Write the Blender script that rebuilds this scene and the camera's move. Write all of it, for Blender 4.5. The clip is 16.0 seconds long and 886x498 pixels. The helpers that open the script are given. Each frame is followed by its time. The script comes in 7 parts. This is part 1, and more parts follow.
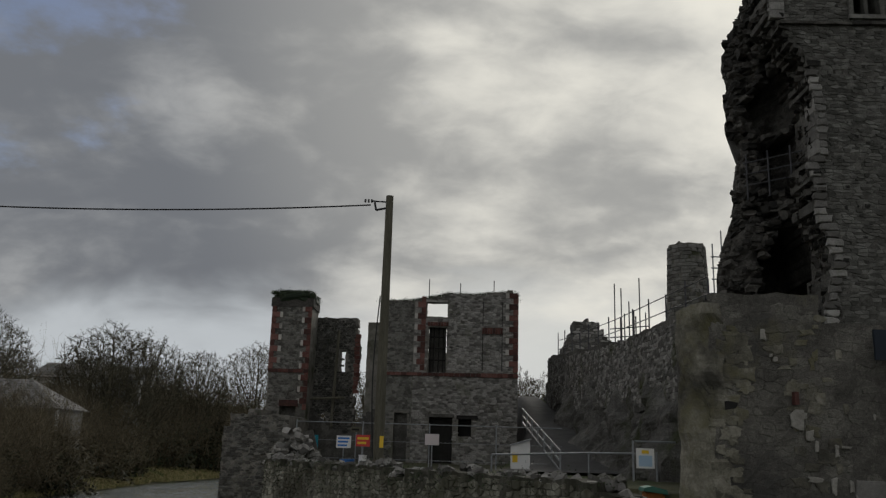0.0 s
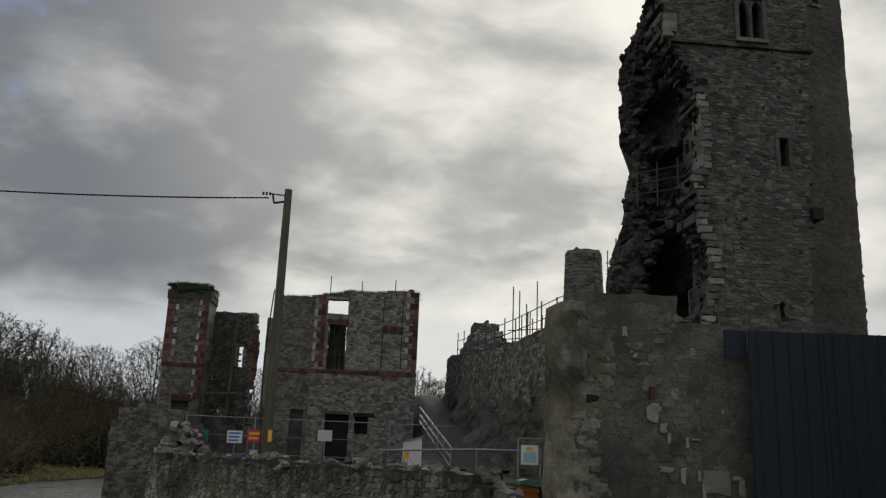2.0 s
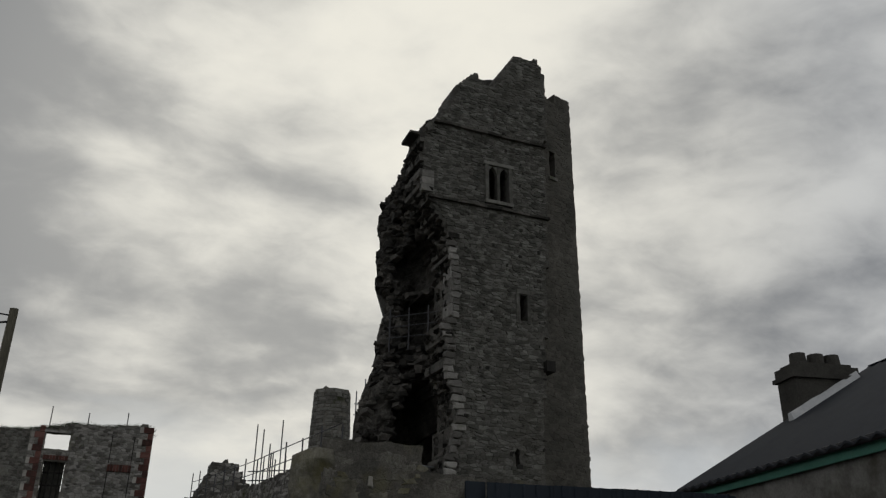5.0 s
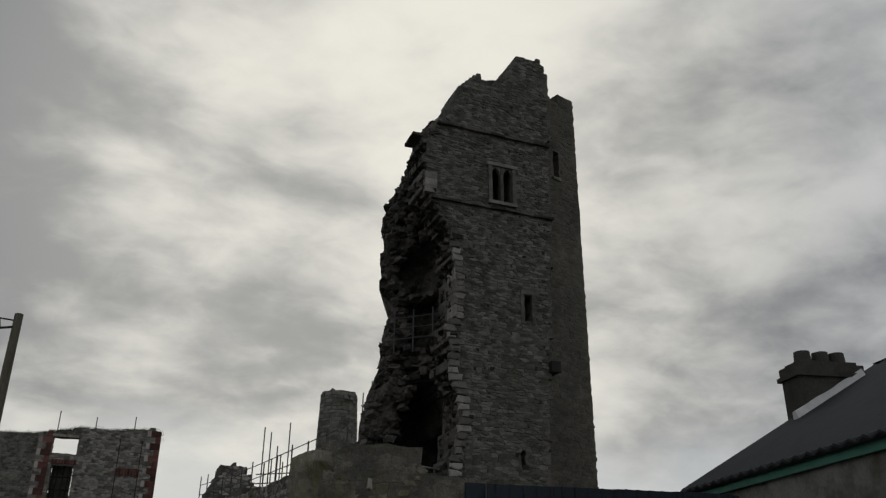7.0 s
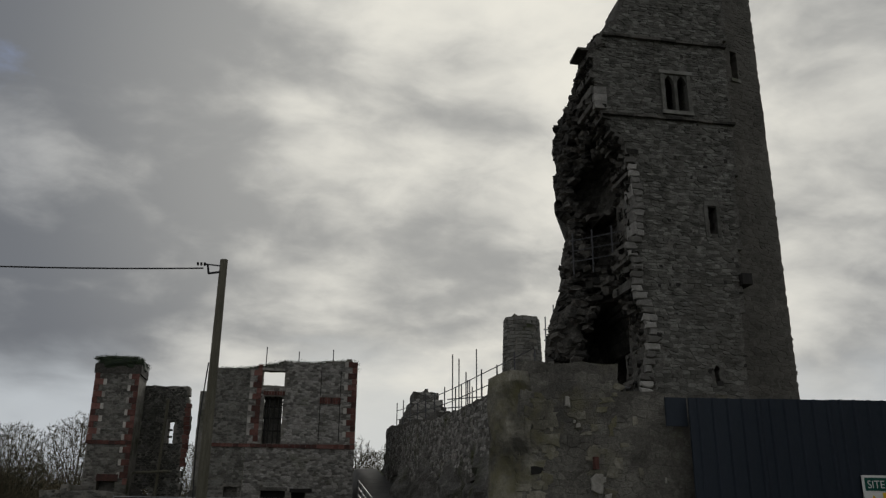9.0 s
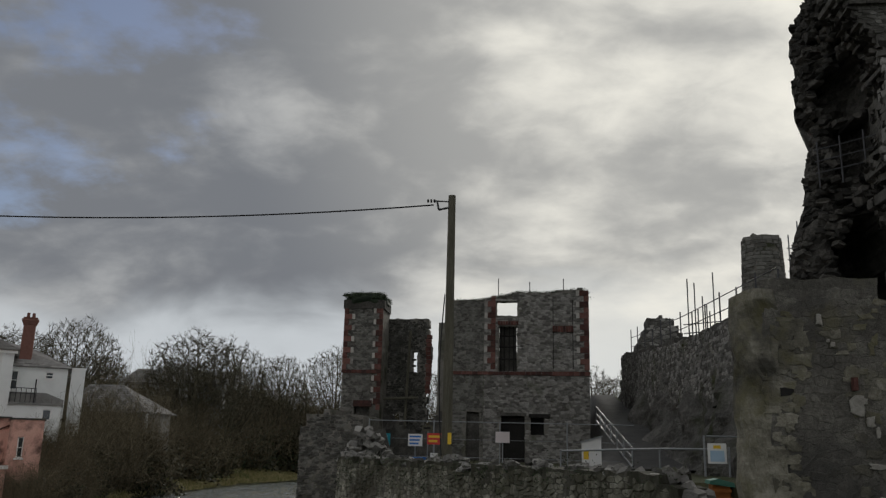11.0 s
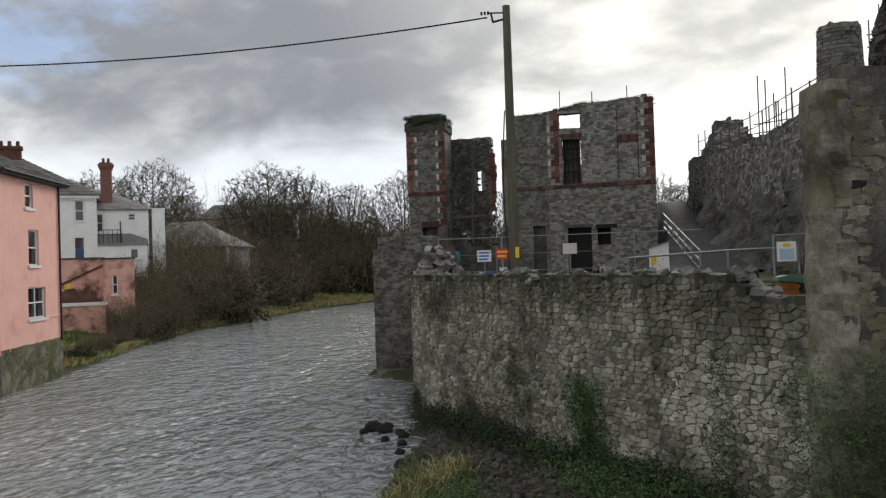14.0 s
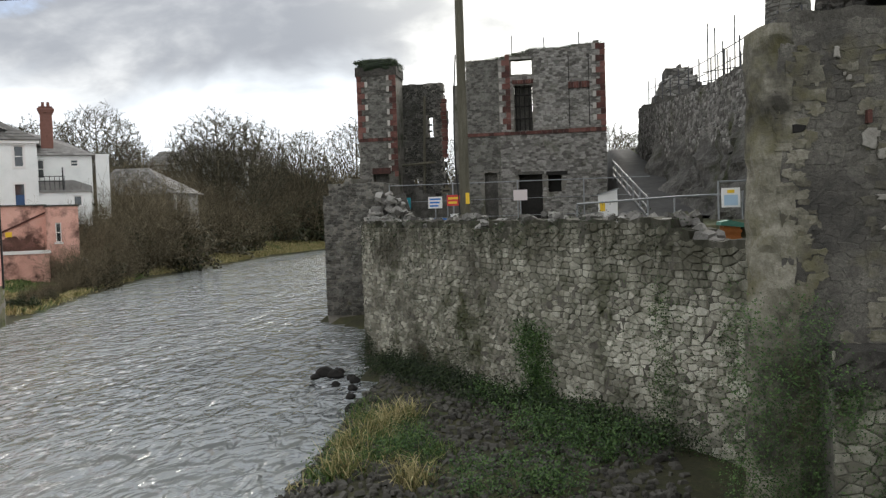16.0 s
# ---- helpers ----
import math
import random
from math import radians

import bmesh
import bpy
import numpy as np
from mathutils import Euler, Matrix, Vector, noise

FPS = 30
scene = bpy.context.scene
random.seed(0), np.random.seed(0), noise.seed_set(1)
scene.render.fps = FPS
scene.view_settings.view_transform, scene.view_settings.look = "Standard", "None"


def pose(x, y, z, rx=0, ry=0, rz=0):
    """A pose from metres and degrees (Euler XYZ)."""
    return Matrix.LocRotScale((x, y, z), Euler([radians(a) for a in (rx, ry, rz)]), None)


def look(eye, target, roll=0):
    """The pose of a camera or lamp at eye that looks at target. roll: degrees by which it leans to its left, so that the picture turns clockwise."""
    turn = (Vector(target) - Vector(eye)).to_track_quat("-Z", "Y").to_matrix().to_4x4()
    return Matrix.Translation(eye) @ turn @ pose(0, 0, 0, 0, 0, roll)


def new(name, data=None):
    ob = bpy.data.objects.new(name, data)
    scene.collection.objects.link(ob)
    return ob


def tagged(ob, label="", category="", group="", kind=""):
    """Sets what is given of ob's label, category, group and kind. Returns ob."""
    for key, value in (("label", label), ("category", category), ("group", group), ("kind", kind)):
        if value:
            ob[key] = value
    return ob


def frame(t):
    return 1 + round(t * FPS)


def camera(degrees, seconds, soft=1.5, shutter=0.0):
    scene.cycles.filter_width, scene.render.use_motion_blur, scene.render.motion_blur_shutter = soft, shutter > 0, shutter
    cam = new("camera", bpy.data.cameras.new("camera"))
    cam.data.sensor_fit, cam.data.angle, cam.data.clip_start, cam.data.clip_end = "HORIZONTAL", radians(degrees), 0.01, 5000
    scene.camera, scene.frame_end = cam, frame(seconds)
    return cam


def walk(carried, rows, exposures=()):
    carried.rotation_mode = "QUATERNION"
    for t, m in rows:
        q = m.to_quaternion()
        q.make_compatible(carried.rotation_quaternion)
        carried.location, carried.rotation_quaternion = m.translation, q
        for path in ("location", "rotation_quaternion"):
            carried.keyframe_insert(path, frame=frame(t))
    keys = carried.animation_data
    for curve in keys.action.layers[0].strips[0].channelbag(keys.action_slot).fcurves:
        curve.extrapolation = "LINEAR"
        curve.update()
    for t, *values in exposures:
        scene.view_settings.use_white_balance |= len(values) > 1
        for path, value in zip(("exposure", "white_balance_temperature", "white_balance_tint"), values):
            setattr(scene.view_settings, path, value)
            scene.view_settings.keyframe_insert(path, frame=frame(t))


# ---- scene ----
cam = camera(56.4, 16.0, soft=1.3)
PATH = [
    (0, (-0.033, 0.042, 4.955), (-0.079, 1.987, 5.422), 1.7),
    (0.5, (-0.118, -0.127, 4.803), (-0.141, 1.834, 5.196), -0.1),
    (1, (-0.014, -0.253, 4.755), (-0.008, 1.71, 5.138), 0.2),
    (1.5, (0.282, -0.158, 4.774), (0.296, 1.801, 5.179), 1.2),
    (2, (0.384, -0.161, 4.816), (0.55, 1.774, 5.293), 2.3),
    (2.5, (0.405, -0.078, 4.877), (0.771, 1.796, 5.473), 2.0),
    (3, (0.412, -0.102, 4.885), (0.909, 1.715, 5.555), 1.7),
    (3.5, (0.382, -0.147, 4.906), (0.961, 1.622, 5.641), 1.9),
    (4, (0.395, -0.147, 4.909), (1.024, 1.586, 5.685), 1.7),
    (4.5, (0.344, -0.195, 4.912), (1.014, 1.515, 5.704), 1.2),
    (5, (0.327, -0.214, 4.92), (1.028, 1.479, 5.72), 0.7),
    (7.5, (0.487, -0.24, 4.931), (1.152, 1.467, 5.732), 0.1),
    (8, (0.369, -0.152, 4.893), (0.909, 1.619, 5.649), 0.4),
    (8.5, (0.366, -0.133, 4.886), (0.788, 1.693, 5.583), 0.2),
    (9, (0.339, -0.112, 4.878), (0.646, 1.759, 5.514), 0.5),
    (9.5, (0.31, -0.129, 4.87), (0.511, 1.77, 5.463), 0.8),
    (10, (0.316, -0.13, 4.845), (0.393, 1.792, 5.395), 1.5),
    (12.5, (0.295, -0.049, 4.796), (-0.218, 1.862, 5.089), -0.3),
    (13, (0.291, -0.076, 4.792), (-0.225, 1.846, 4.99), -0.6),
    (13.5, (0.316, -0.061, 4.779), (-0.164, 1.878, 4.885), -1.2),
    (14, (0.35, -0.101, 4.772), (-0.038, 1.861, 4.811), -1.9),
    (14.5, (0.383, -0.139, 4.746), (0.078, 1.837, 4.766), -1.9),
    (15, (0.394, -0.152, 4.742), (0.113, 1.828, 4.744), -1.9),
    (15.5, (0.408, -0.084, 4.718), (0.124, 1.896, 4.679), -1.9),
    (16, (0.417, -0.066, 4.71), (0.137, 1.913, 4.62), -1.9),
]
EXPOSURES = [(0.0, -0.25), (1.5, 0.0), (3.5, -0.18), (5.0, -0.2), (7.5, -0.24), (9.0, -0.25), (10.0, -0.15), (12.5, 0.02), (14.0, 0.7), (15.0, 0.9), (16.0, 1.24)]
walk(cam, [(t, look(eye, target, roll)) for t, eye, target, roll in PATH], EXPOSURES)

# ---- world and sun ----
SUN_AZ, SUN_EL = radians(15.0), radians(27.0)
sun_dir = Vector((math.sin(SUN_AZ) * math.cos(SUN_EL), math.cos(SUN_AZ) * math.cos(SUN_EL), math.sin(SUN_EL)))
world = bpy.data.worlds.new("overcast")
scene.world = world
world.use_nodes = True
wn, wl = world.node_tree.nodes, world.node_tree.links
wn.clear()


def wnode(kind, **sets):
    n = wn.new(kind)
    for k, v in sets.items():
        n.inputs[k].default_value = v
    return n


def wmath(op, a, b=None, c=None):
    n = wn.new("ShaderNodeMath")
    n.operation = op
    for i, v in enumerate((a, b, c)):
        if v is None:
            continue
        if isinstance(v, (int, float)):
            n.inputs[i].default_value = v
        else:
            wl.new(v, n.inputs[i])
    return n.outputs[0]


def wmix(fac, a, b):
    n = wn.new("ShaderNodeMix")
    n.data_type = "RGBA"
    if isinstance(fac, (int, float)):
        n.inputs[0].default_value = fac
    else:
        wl.new(fac, n.inputs[0])
    for i, v in ((6, a), (7, b)):
        if isinstance(v, tuple):
            n.inputs[i].default_value = (*v, 1)
        else:
            wl.new(v, n.inputs[i])
    return n.outputs[2]


def wrange(v, a, b, c=0.0, d=1.0):
    n = wn.new("ShaderNodeMapRange")
    n.interpolation_type = "SMOOTHSTEP"
    wl.new(v, n.inputs[0])
    for i, k in enumerate((a, b, c, d)):
        n.inputs[i + 1].default_value = k
    return n.outputs[0]


coord = wn.new("ShaderNodeTexCoord")
sep = wn.new("ShaderNodeSeparateXYZ")
wl.new(coord.outputs["Generated"], sep.inputs[0])
dx, dy, dz = sep.outputs
comb = wn.new("ShaderNodeCombineXYZ")
up = wmath("ADD", wmath("MAXIMUM", dz, 0.0), 0.5)          # the cloud sheet, seen in perspective
wl.new(wmath("DIVIDE", dx, up), comb.inputs[0])
wl.new(wmath("DIVIDE", dy, up), comb.inputs[1])
wl.new(wmath("MULTIPLY", dz, 1.2), comb.inputs[2])


def clouds(scale, detail, rough, offset, stretch=(1, 1, 1), warp=0.4):
    m = wn.new("ShaderNodeMapping")
    m.inputs["Location"].default_value = offset
    m.inputs["Scale"].default_value = stretch
    wl.new(comb.outputs[0], m.inputs["Vector"])
    n = wnode("ShaderNodeTexNoise", Scale=scale, Detail=detail, Roughness=rough, Distortion=warp)
    wl.new(m.outputs[0], n.inputs["Vector"])
    return n.outputs["Fac"]


big = clouds(1.9, 2.0, 0.40, (3.1, 1.7, 0.3), (0.9, 1.0, 1.0), 0.2)
mid = clouds(4.2, 7.0, 0.48, (0.4, 5.2, 1.1), (0.85, 1.0, 1.0), 0.3)
fine = clouds(13.0, 6.0, 0.55, (7.7, 2.2, 0.6), (0.85, 1.0, 1.0), 0.3)
bank = wn.new("ShaderNodeVectorMath")                  # the heavier cloud bank up the river
bank.operation = "DOT_PRODUCT"
wl.new(coord.outputs["Generated"], bank.inputs[0])
bank.inputs[1].default_value = Vector((-0.37, 0.86, 0.33)).normalized()
east = wn.new("ShaderNodeVectorMath")                  # and the one beyond the tower
east.operation = "DOT_PRODUCT"
wl.new(coord.outputs["Generated"], east.inputs[0])
east.inputs[1].default_value = Vector((0.60, 0.68, 0.36)).normalized()
heavy = wmath("ADD", wrange(bank.outputs["Value"], 0.90, 0.99, 0.0, 0.19), wrange(east.outputs["Value"], 0.95, 0.998, 0.0, 0.085))
mass = wmath("ADD", wmath("MULTIPLY", big, 0.36), wmath("ADD", wmath("MULTIPLY", mid, 0.58), wmath("MULTIPLY", fine, 0.20)))
mass = wmath("SUBTRACT", mass, wmath("ADD", heavy, wmath("MULTIPLY", wrange(dz, 0.40, 0.60, 0.0, 0.11), wrange(dx, -0.05, 0.35, 1.0, 0.0))))
mass = wmath("ADD", mass, wrange(dx, 0.2, 0.55, 0.0, 0.02))
mass = wmath("ADD", wmath("MULTIPLY", mass, 2.45), -0.84)
light = wrange(mass, 0.06, 0.88)                       # 0 thick cloud, 1 thin cloud
dots = wn.new("ShaderNodeVectorMath")
dots.operation = "DOT_PRODUCT"
wl.new(coord.outputs["Generated"], dots.inputs[0])
dots.inputs[1].default_value = sun_dir
near = dots.outputs["Value"]
glow = wrange(near, 0.82, 0.985)
halo = wrange(near, 0.30, 1.0)
side = wrange(near, -0.6, 0.9, 1.1, 1.0)
low = wrange(wmath("ADD", dz, wmath("MULTIPLY", wmath("SUBTRACT", mid, 0.5), 0.22)), 0.10, 0.20, 1.0, 0.0)
shade = wmix(light, (0.195, 0.207, 0.228), (0.63, 0.637, 0.63))
shade = wmix(wmath("MULTIPLY", glow, wmath("ADD", wmath("MULTIPLY", light, 0.75), 0.3)), shade, (0.97, 0.94, 0.84))
shade = wmix(wmath("MULTIPLY", low, 0.82), shade, (0.66, 0.70, 0.73))
shade = wmix(wmath("MULTIPLY", wmath("MULTIPLY", low, 0.5), glow), shade, (0.82, 0.79, 0.69))
sky = wn.new("ShaderNodeTexSky")
sky.sky_type, sky.sun_disc = "NISHITA", False
sky.sun_elevation, sky.sun_rotation = SUN_EL, SUN_AZ
dim = wn.new("ShaderNodeMix")
dim.data_type, dim.blend_type = "RGBA", "MULTIPLY"
dim.inputs[0].default_value = 1.0
wl.new(sky.outputs[0], dim.inputs[6])
dim.inputs[7].default_value = (0.09, 0.09, 0.10, 1)
thin = clouds(5.0, 6.0, 0.6, (9.3, 3.9, 0.0), (0.8, 0.8, 1.0), 0.0)
open_sky = wn.new("ShaderNodeVectorMath")              # where the cloud thins out to blue
open_sky.operation = "DOT_PRODUCT"
wl.new(coord.outputs["Generated"], open_sky.inputs[0])
open_sky.inputs[1].default_value = Vector((-0.56, 0.72, 0.42)).normalized()
gap = wmath("MULTIPLY", wrange(wmath("ADD", thin, wrange(open_sky.outputs["Value"], 0.93, 0.998, -0.24, 0.04)), 0.48, 0.66), 0.6)
tone = wmix(gap, shade, dim.outputs[2])
scaled = wn.new("ShaderNodeVectorMath")
scaled.operation = "SCALE"
wl.new(tone, scaled.inputs[0])
wl.new(side, scaled.inputs["Scale"])
back = wn.new("ShaderNodeBackground")
wl.new(scaled.outputs[0], back.inputs["Color"])
back.inputs["Strength"].default_value = 1.0
out = wn.new("ShaderNodeOutputWorld")
wl.new(back.outputs[0], out.inputs["Surface"])

sun = new("sun", bpy.data.lights.new("sun", "SUN"))
sun.data.energy, sun.data.angle, sun.data.color = 0.7, radians(14), (1.0, 0.95, 0.86)
sun.matrix_world = look((0, 0, 60), Vector((0, 0, 60)) - sun_dir)

# ---- materials ----
def material(name, stops, scale=3.0, rough=0.9, bump=0.3, fine=24.0, island=0.0, obj=0.0, stain=None, stain_scale=0.6, stain_at=(0.5, 0.62), metallic=0.0, stretch=(1, 1, 1), spec=0.3, moss=None, moss_at=(0.52, 0.66), moss_scale=1.3, bump_dist=0.02, crest=None):
    m = bpy.data.materials.new(name)
    m.use_nodes = True
    nt = m.node_tree
    nd, lk = nt.nodes, nt.links
    bsdf = nd["Principled BSDF"]
    bsdf.inputs["Roughness"].default_value = rough
    bsdf.inputs["Metallic"].default_value = metallic
    bsdf.inputs["Specular IOR Level"].default_value = spec
    place = nd.new("ShaderNodeNewGeometry")
    mp = nd.new("ShaderNodeMapping")
    mp.inputs["Scale"].default_value = stretch
    lk.new(place.outputs["Position"], mp.inputs["Vector"])

    def tex(s, d, r=0.6):
        n = nd.new("ShaderNodeTexNoise")
        n.inputs["Scale"].default_value, n.inputs["Detail"].default_value, n.inputs["Roughness"].default_value = s, d, r
        lk.new(mp.outputs[0], n.inputs["Vector"])
        return n.outputs["Fac"]

    def mth(op, a, b):
        n = nd.new("ShaderNodeMath")
        n.operation = op
        for i, v in enumerate((a, b)):
            if isinstance(v, (int, float)):
                n.inputs[i].default_value = v
            else:
                lk.new(v, n.inputs[i])
        return n.outputs[0]

    a, b = tex(scale, 5.0), tex(fine, 4.0, 0.7)
    c = tex(fine * 2.6, 3.0, 0.75)
    v = mth("ADD", mth("MULTIPLY", a, 0.46), mth("ADD", mth("MULTIPLY", b, 0.34), mth("MULTIPLY", c, 0.20)))
    if island:
        g = nd.new("ShaderNodeNewGeometry")
        v = mth("ADD", v, mth("MULTIPLY", mth("SUBTRACT", g.outputs["Random Per Island"], 0.5), island))
    if obj:
        o = nd.new("ShaderNodeObjectInfo")
        v = mth("ADD", v, mth("MULTIPLY", mth("SUBTRACT", o.outputs["Random"], 0.5), obj))
    ramp = nd.new("ShaderNodeValToRGB")
    lk.new(v, ramp.inputs[0])
    el = ramp.color_ramp.elements
    while len(el) < len(stops):
        el.new(0.5)
    for i, c in enumerate(stops):
        el[i].position = 0.33 + 0.34 * i / max(1, len(stops) - 1)
        el[i].color = (*c, 1)
    colour = ramp.outputs[0]

    def overlay(colour, tint, s, at):
        n = nd.new("ShaderNodeMapRange")
        lk.new(tex(s, 6.0, 0.65), n.inputs[0])
        n.inputs[1].default_value, n.inputs[2].default_value = at
        x = nd.new("ShaderNodeMix")
        x.data_type = "RGBA"
        lk.new(n.outputs[0], x.inputs[0])
        lk.new(colour, x.inputs[6])
        x.inputs[7].default_value = (*tint, 1)
        return x.outputs[2]

    if stain:
        colour = overlay(colour, stain, stain_scale, stain_at)
    if moss:
        colour = overlay(colour, moss, moss_scale, moss_at)
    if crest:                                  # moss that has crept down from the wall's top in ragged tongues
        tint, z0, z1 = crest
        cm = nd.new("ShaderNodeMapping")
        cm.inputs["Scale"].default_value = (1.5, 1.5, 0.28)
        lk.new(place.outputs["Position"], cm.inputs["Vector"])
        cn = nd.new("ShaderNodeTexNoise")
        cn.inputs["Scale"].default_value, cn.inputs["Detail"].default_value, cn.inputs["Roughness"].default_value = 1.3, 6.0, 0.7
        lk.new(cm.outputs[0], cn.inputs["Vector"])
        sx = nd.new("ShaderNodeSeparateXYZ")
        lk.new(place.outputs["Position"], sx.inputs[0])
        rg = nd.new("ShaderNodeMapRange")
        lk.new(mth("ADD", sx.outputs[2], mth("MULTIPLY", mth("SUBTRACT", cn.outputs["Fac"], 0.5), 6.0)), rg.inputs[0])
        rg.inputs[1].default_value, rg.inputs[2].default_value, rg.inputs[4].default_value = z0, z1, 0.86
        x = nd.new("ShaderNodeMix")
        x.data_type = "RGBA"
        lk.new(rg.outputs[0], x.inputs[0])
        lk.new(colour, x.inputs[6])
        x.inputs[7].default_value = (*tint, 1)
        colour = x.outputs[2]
    lk.new(colour, bsdf.inputs["Base Color"])
    if bump:
        bp = nd.new("ShaderNodeBump")
        bp.inputs["Strength"].default_value, bp.inputs["Distance"].default_value = bump, bump_dist
        lk.new(v, bp.inputs["Height"])
        lk.new(bp.outputs[0], bsdf.inputs["Normal"])
    return m


def glass_material():
    m = bpy.data.materials.new("window_glass")
    m.use_nodes = True
    b = m.node_tree.nodes["Principled BSDF"]
    b.inputs["Base Color"].default_value = (0.02, 0.025, 0.03, 1)
    b.inputs["Roughness"].default_value = 0.05
    b.inputs["Specular IOR Level"].default_value = 0.7
    return m


def water_material():
    m = bpy.data.materials.new("river_water")
    m.use_nodes = True
    nd, lk = m.node_tree.nodes, m.node_tree.links
    b = nd["Principled BSDF"]
    b.inputs["Roughness"].default_value = 0.05
    b.inputs["IOR"].default_value = 1.33
    b.inputs["Specular IOR Level"].default_value = 0.9
    tc = nd.new("ShaderNodeTexCoord")
    mp = nd.new("ShaderNodeMapping")
    mp.inputs["Rotation"].default_value = (0, 0, radians(8))
    mp.inputs["Scale"].default_value = (1.0, 0.6, 1.0)
    lk.new(tc.outputs["Object"], mp.inputs[0])
    hs = []
    for s, d, dist in ((0.7, 2.0, 0.8), (1.9, 2.0, 0.9), (5.5, 2.0, 0.4)):
        n = nd.new("ShaderNodeTexNoise")
        n.inputs["Scale"].default_value, n.inputs["Detail"].default_value, n.inputs["Distortion"].default_value = s, d, dist
        lk.new(mp.outputs[0], n.inputs["Vector"])
        hs.append(n.outputs["Fac"])
    prev = None
    for h, st, ds in zip(hs, (1.0, 1.0, 0.8), (0.40, 0.34, 0.06)):
        bp = nd.new("ShaderNodeBump")
        bp.inputs["Strength"].default_value, bp.inputs["Distance"].default_value = st, ds
        lk.new(h, bp.inputs["Height"])
        if prev:
            lk.new(prev, bp.inputs["Normal"])
        prev = bp.outputs[0]
    lk.new(prev, b.inputs["Normal"])
    foam = nd.new("ShaderNodeTexNoise")
    foam.inputs["Scale"].default_value, foam.inputs["Detail"].default_value, foam.inputs["Roughness"].default_value = 3.0, 9.0, 0.68
    lk.new(mp.outputs[0], foam.inputs["Vector"])
    r = nd.new("ShaderNodeMapRange")
    lk.new(foam.outputs["Fac"], r.inputs[0])
    r.inputs[1].default_value, r.inputs[2].default_value = 0.54, 0.66
    wide = nd.new("ShaderNodeTexNoise")
    wide.inputs["Scale"].default_value, wide.inputs["Detail"].default_value = 0.16, 3.0
    lk.new(mp.outputs[0], wide.inputs["Vector"])
    r2 = nd.new("ShaderNodeMapRange")
    lk.new(wide.outputs["Fac"], r2.inputs[0])
    r2.inputs[1].default_value, r2.inputs[2].default_value = 0.36, 0.62
    pr = nd.new("ShaderNodeMath")
    pr.operation = "MULTIPLY"
    lk.new(r.outputs[0], pr.inputs[0])
    lk.new(r2.outputs[0], pr.inputs[1])
    mx = nd.new("ShaderNodeMix")
    mx.data_type = "RGBA"
    lk.new(pr.outputs[0], mx.inputs[0])
    mx.inputs[6].default_value, mx.inputs[7].default_value = (0.285, 0.305, 0.31, 1), (0.90, 0.89, 0.88, 1)
    lk.new(mx.outputs[2], b.inputs["Base Color"])
    return m


M_MORTAR = material("mortar", [(0.10, 0.095, 0.08), (0.18, 0.17, 0.15), (0.27, 0.25, 0.22)], 4.0, moss=(0.05, 0.055, 0.03), moss_scale=0.7)
M_STONE = material("limestone", [(0.095, 0.09, 0.082), (0.195, 0.187, 0.174), (0.33, 0.318, 0.295)], 2.4, island=0.36, obj=0.36, bump=0.5, moss=(0.06, 0.065, 0.03), moss_at=(0.56, 0.72), moss_scale=0.9)
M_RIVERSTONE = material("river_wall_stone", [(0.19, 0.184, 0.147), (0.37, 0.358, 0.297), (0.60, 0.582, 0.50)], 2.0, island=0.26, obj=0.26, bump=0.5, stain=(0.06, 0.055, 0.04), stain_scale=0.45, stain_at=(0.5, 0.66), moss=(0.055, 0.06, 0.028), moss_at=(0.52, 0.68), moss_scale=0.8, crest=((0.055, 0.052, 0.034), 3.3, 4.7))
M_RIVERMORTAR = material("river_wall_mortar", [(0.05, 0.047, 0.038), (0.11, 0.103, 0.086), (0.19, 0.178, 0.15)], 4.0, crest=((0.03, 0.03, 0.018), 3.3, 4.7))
M_TOWER = material("tower_stone", [(0.04, 0.039, 0.034), (0.095, 0.092, 0.082), (0.21, 0.205, 0.187)], 3.0, fine=34.0, island=0.20, obj=0.20, bump=0.6, stain=(0.075, 0.07, 0.06), stain_scale=0.28, stain_at=(0.52, 0.75))
M_WING = material("harled_shaded_side", [(0.03, 0.028, 0.024), (0.07, 0.065, 0.056), (0.13, 0.122, 0.105)], 0.7, bump=0.7, fine=18, island=0.10, stain=(0.10, 0.095, 0.082), stain_scale=0.22, stain_at=(0.5, 0.7))
# darker copy of broken_core, with the torn flank's shade in its colour
M_CORE = material("shaded_wall_core", [(0.016, 0.0155, 0.014), (0.045, 0.042, 0.037), (0.12, 0.112, 0.10)], 1.6, bump=0.8, fine=12, island=0.25, bump_dist=0.08)
M_ROCK = material("limestone_outcrop", [(0.035, 0.033, 0.03), (0.10, 0.096, 0.088), (0.24, 0.23, 0.21)], 0.9, bump=1.0, fine=7, bump_dist=0.2, moss=(0.045, 0.05, 0.025), moss_scale=0.5)
M_DARKROCK = material("broken_core", [(0.03, 0.029, 0.026), (0.08, 0.076, 0.068), (0.165, 0.157, 0.14)], 1.6, bump=0.8, fine=12, island=0.2, bump_dist=0.08)
M_BUTTRESS = material("stained_masonry", [(0.055, 0.052, 0.045), (0.13, 0.122, 0.106), (0.27, 0.255, 0.22)], 2.2, bump=1.0, fine=26, island=0.05, obj=0.05, stain=(0.06, 0.057, 0.053), stain_scale=0.5, stain_at=(0.48, 0.66), moss=(0.15, 0.138, 0.085), moss_scale=0.9, moss_at=(0.56, 0.72), bump_dist=0.05)
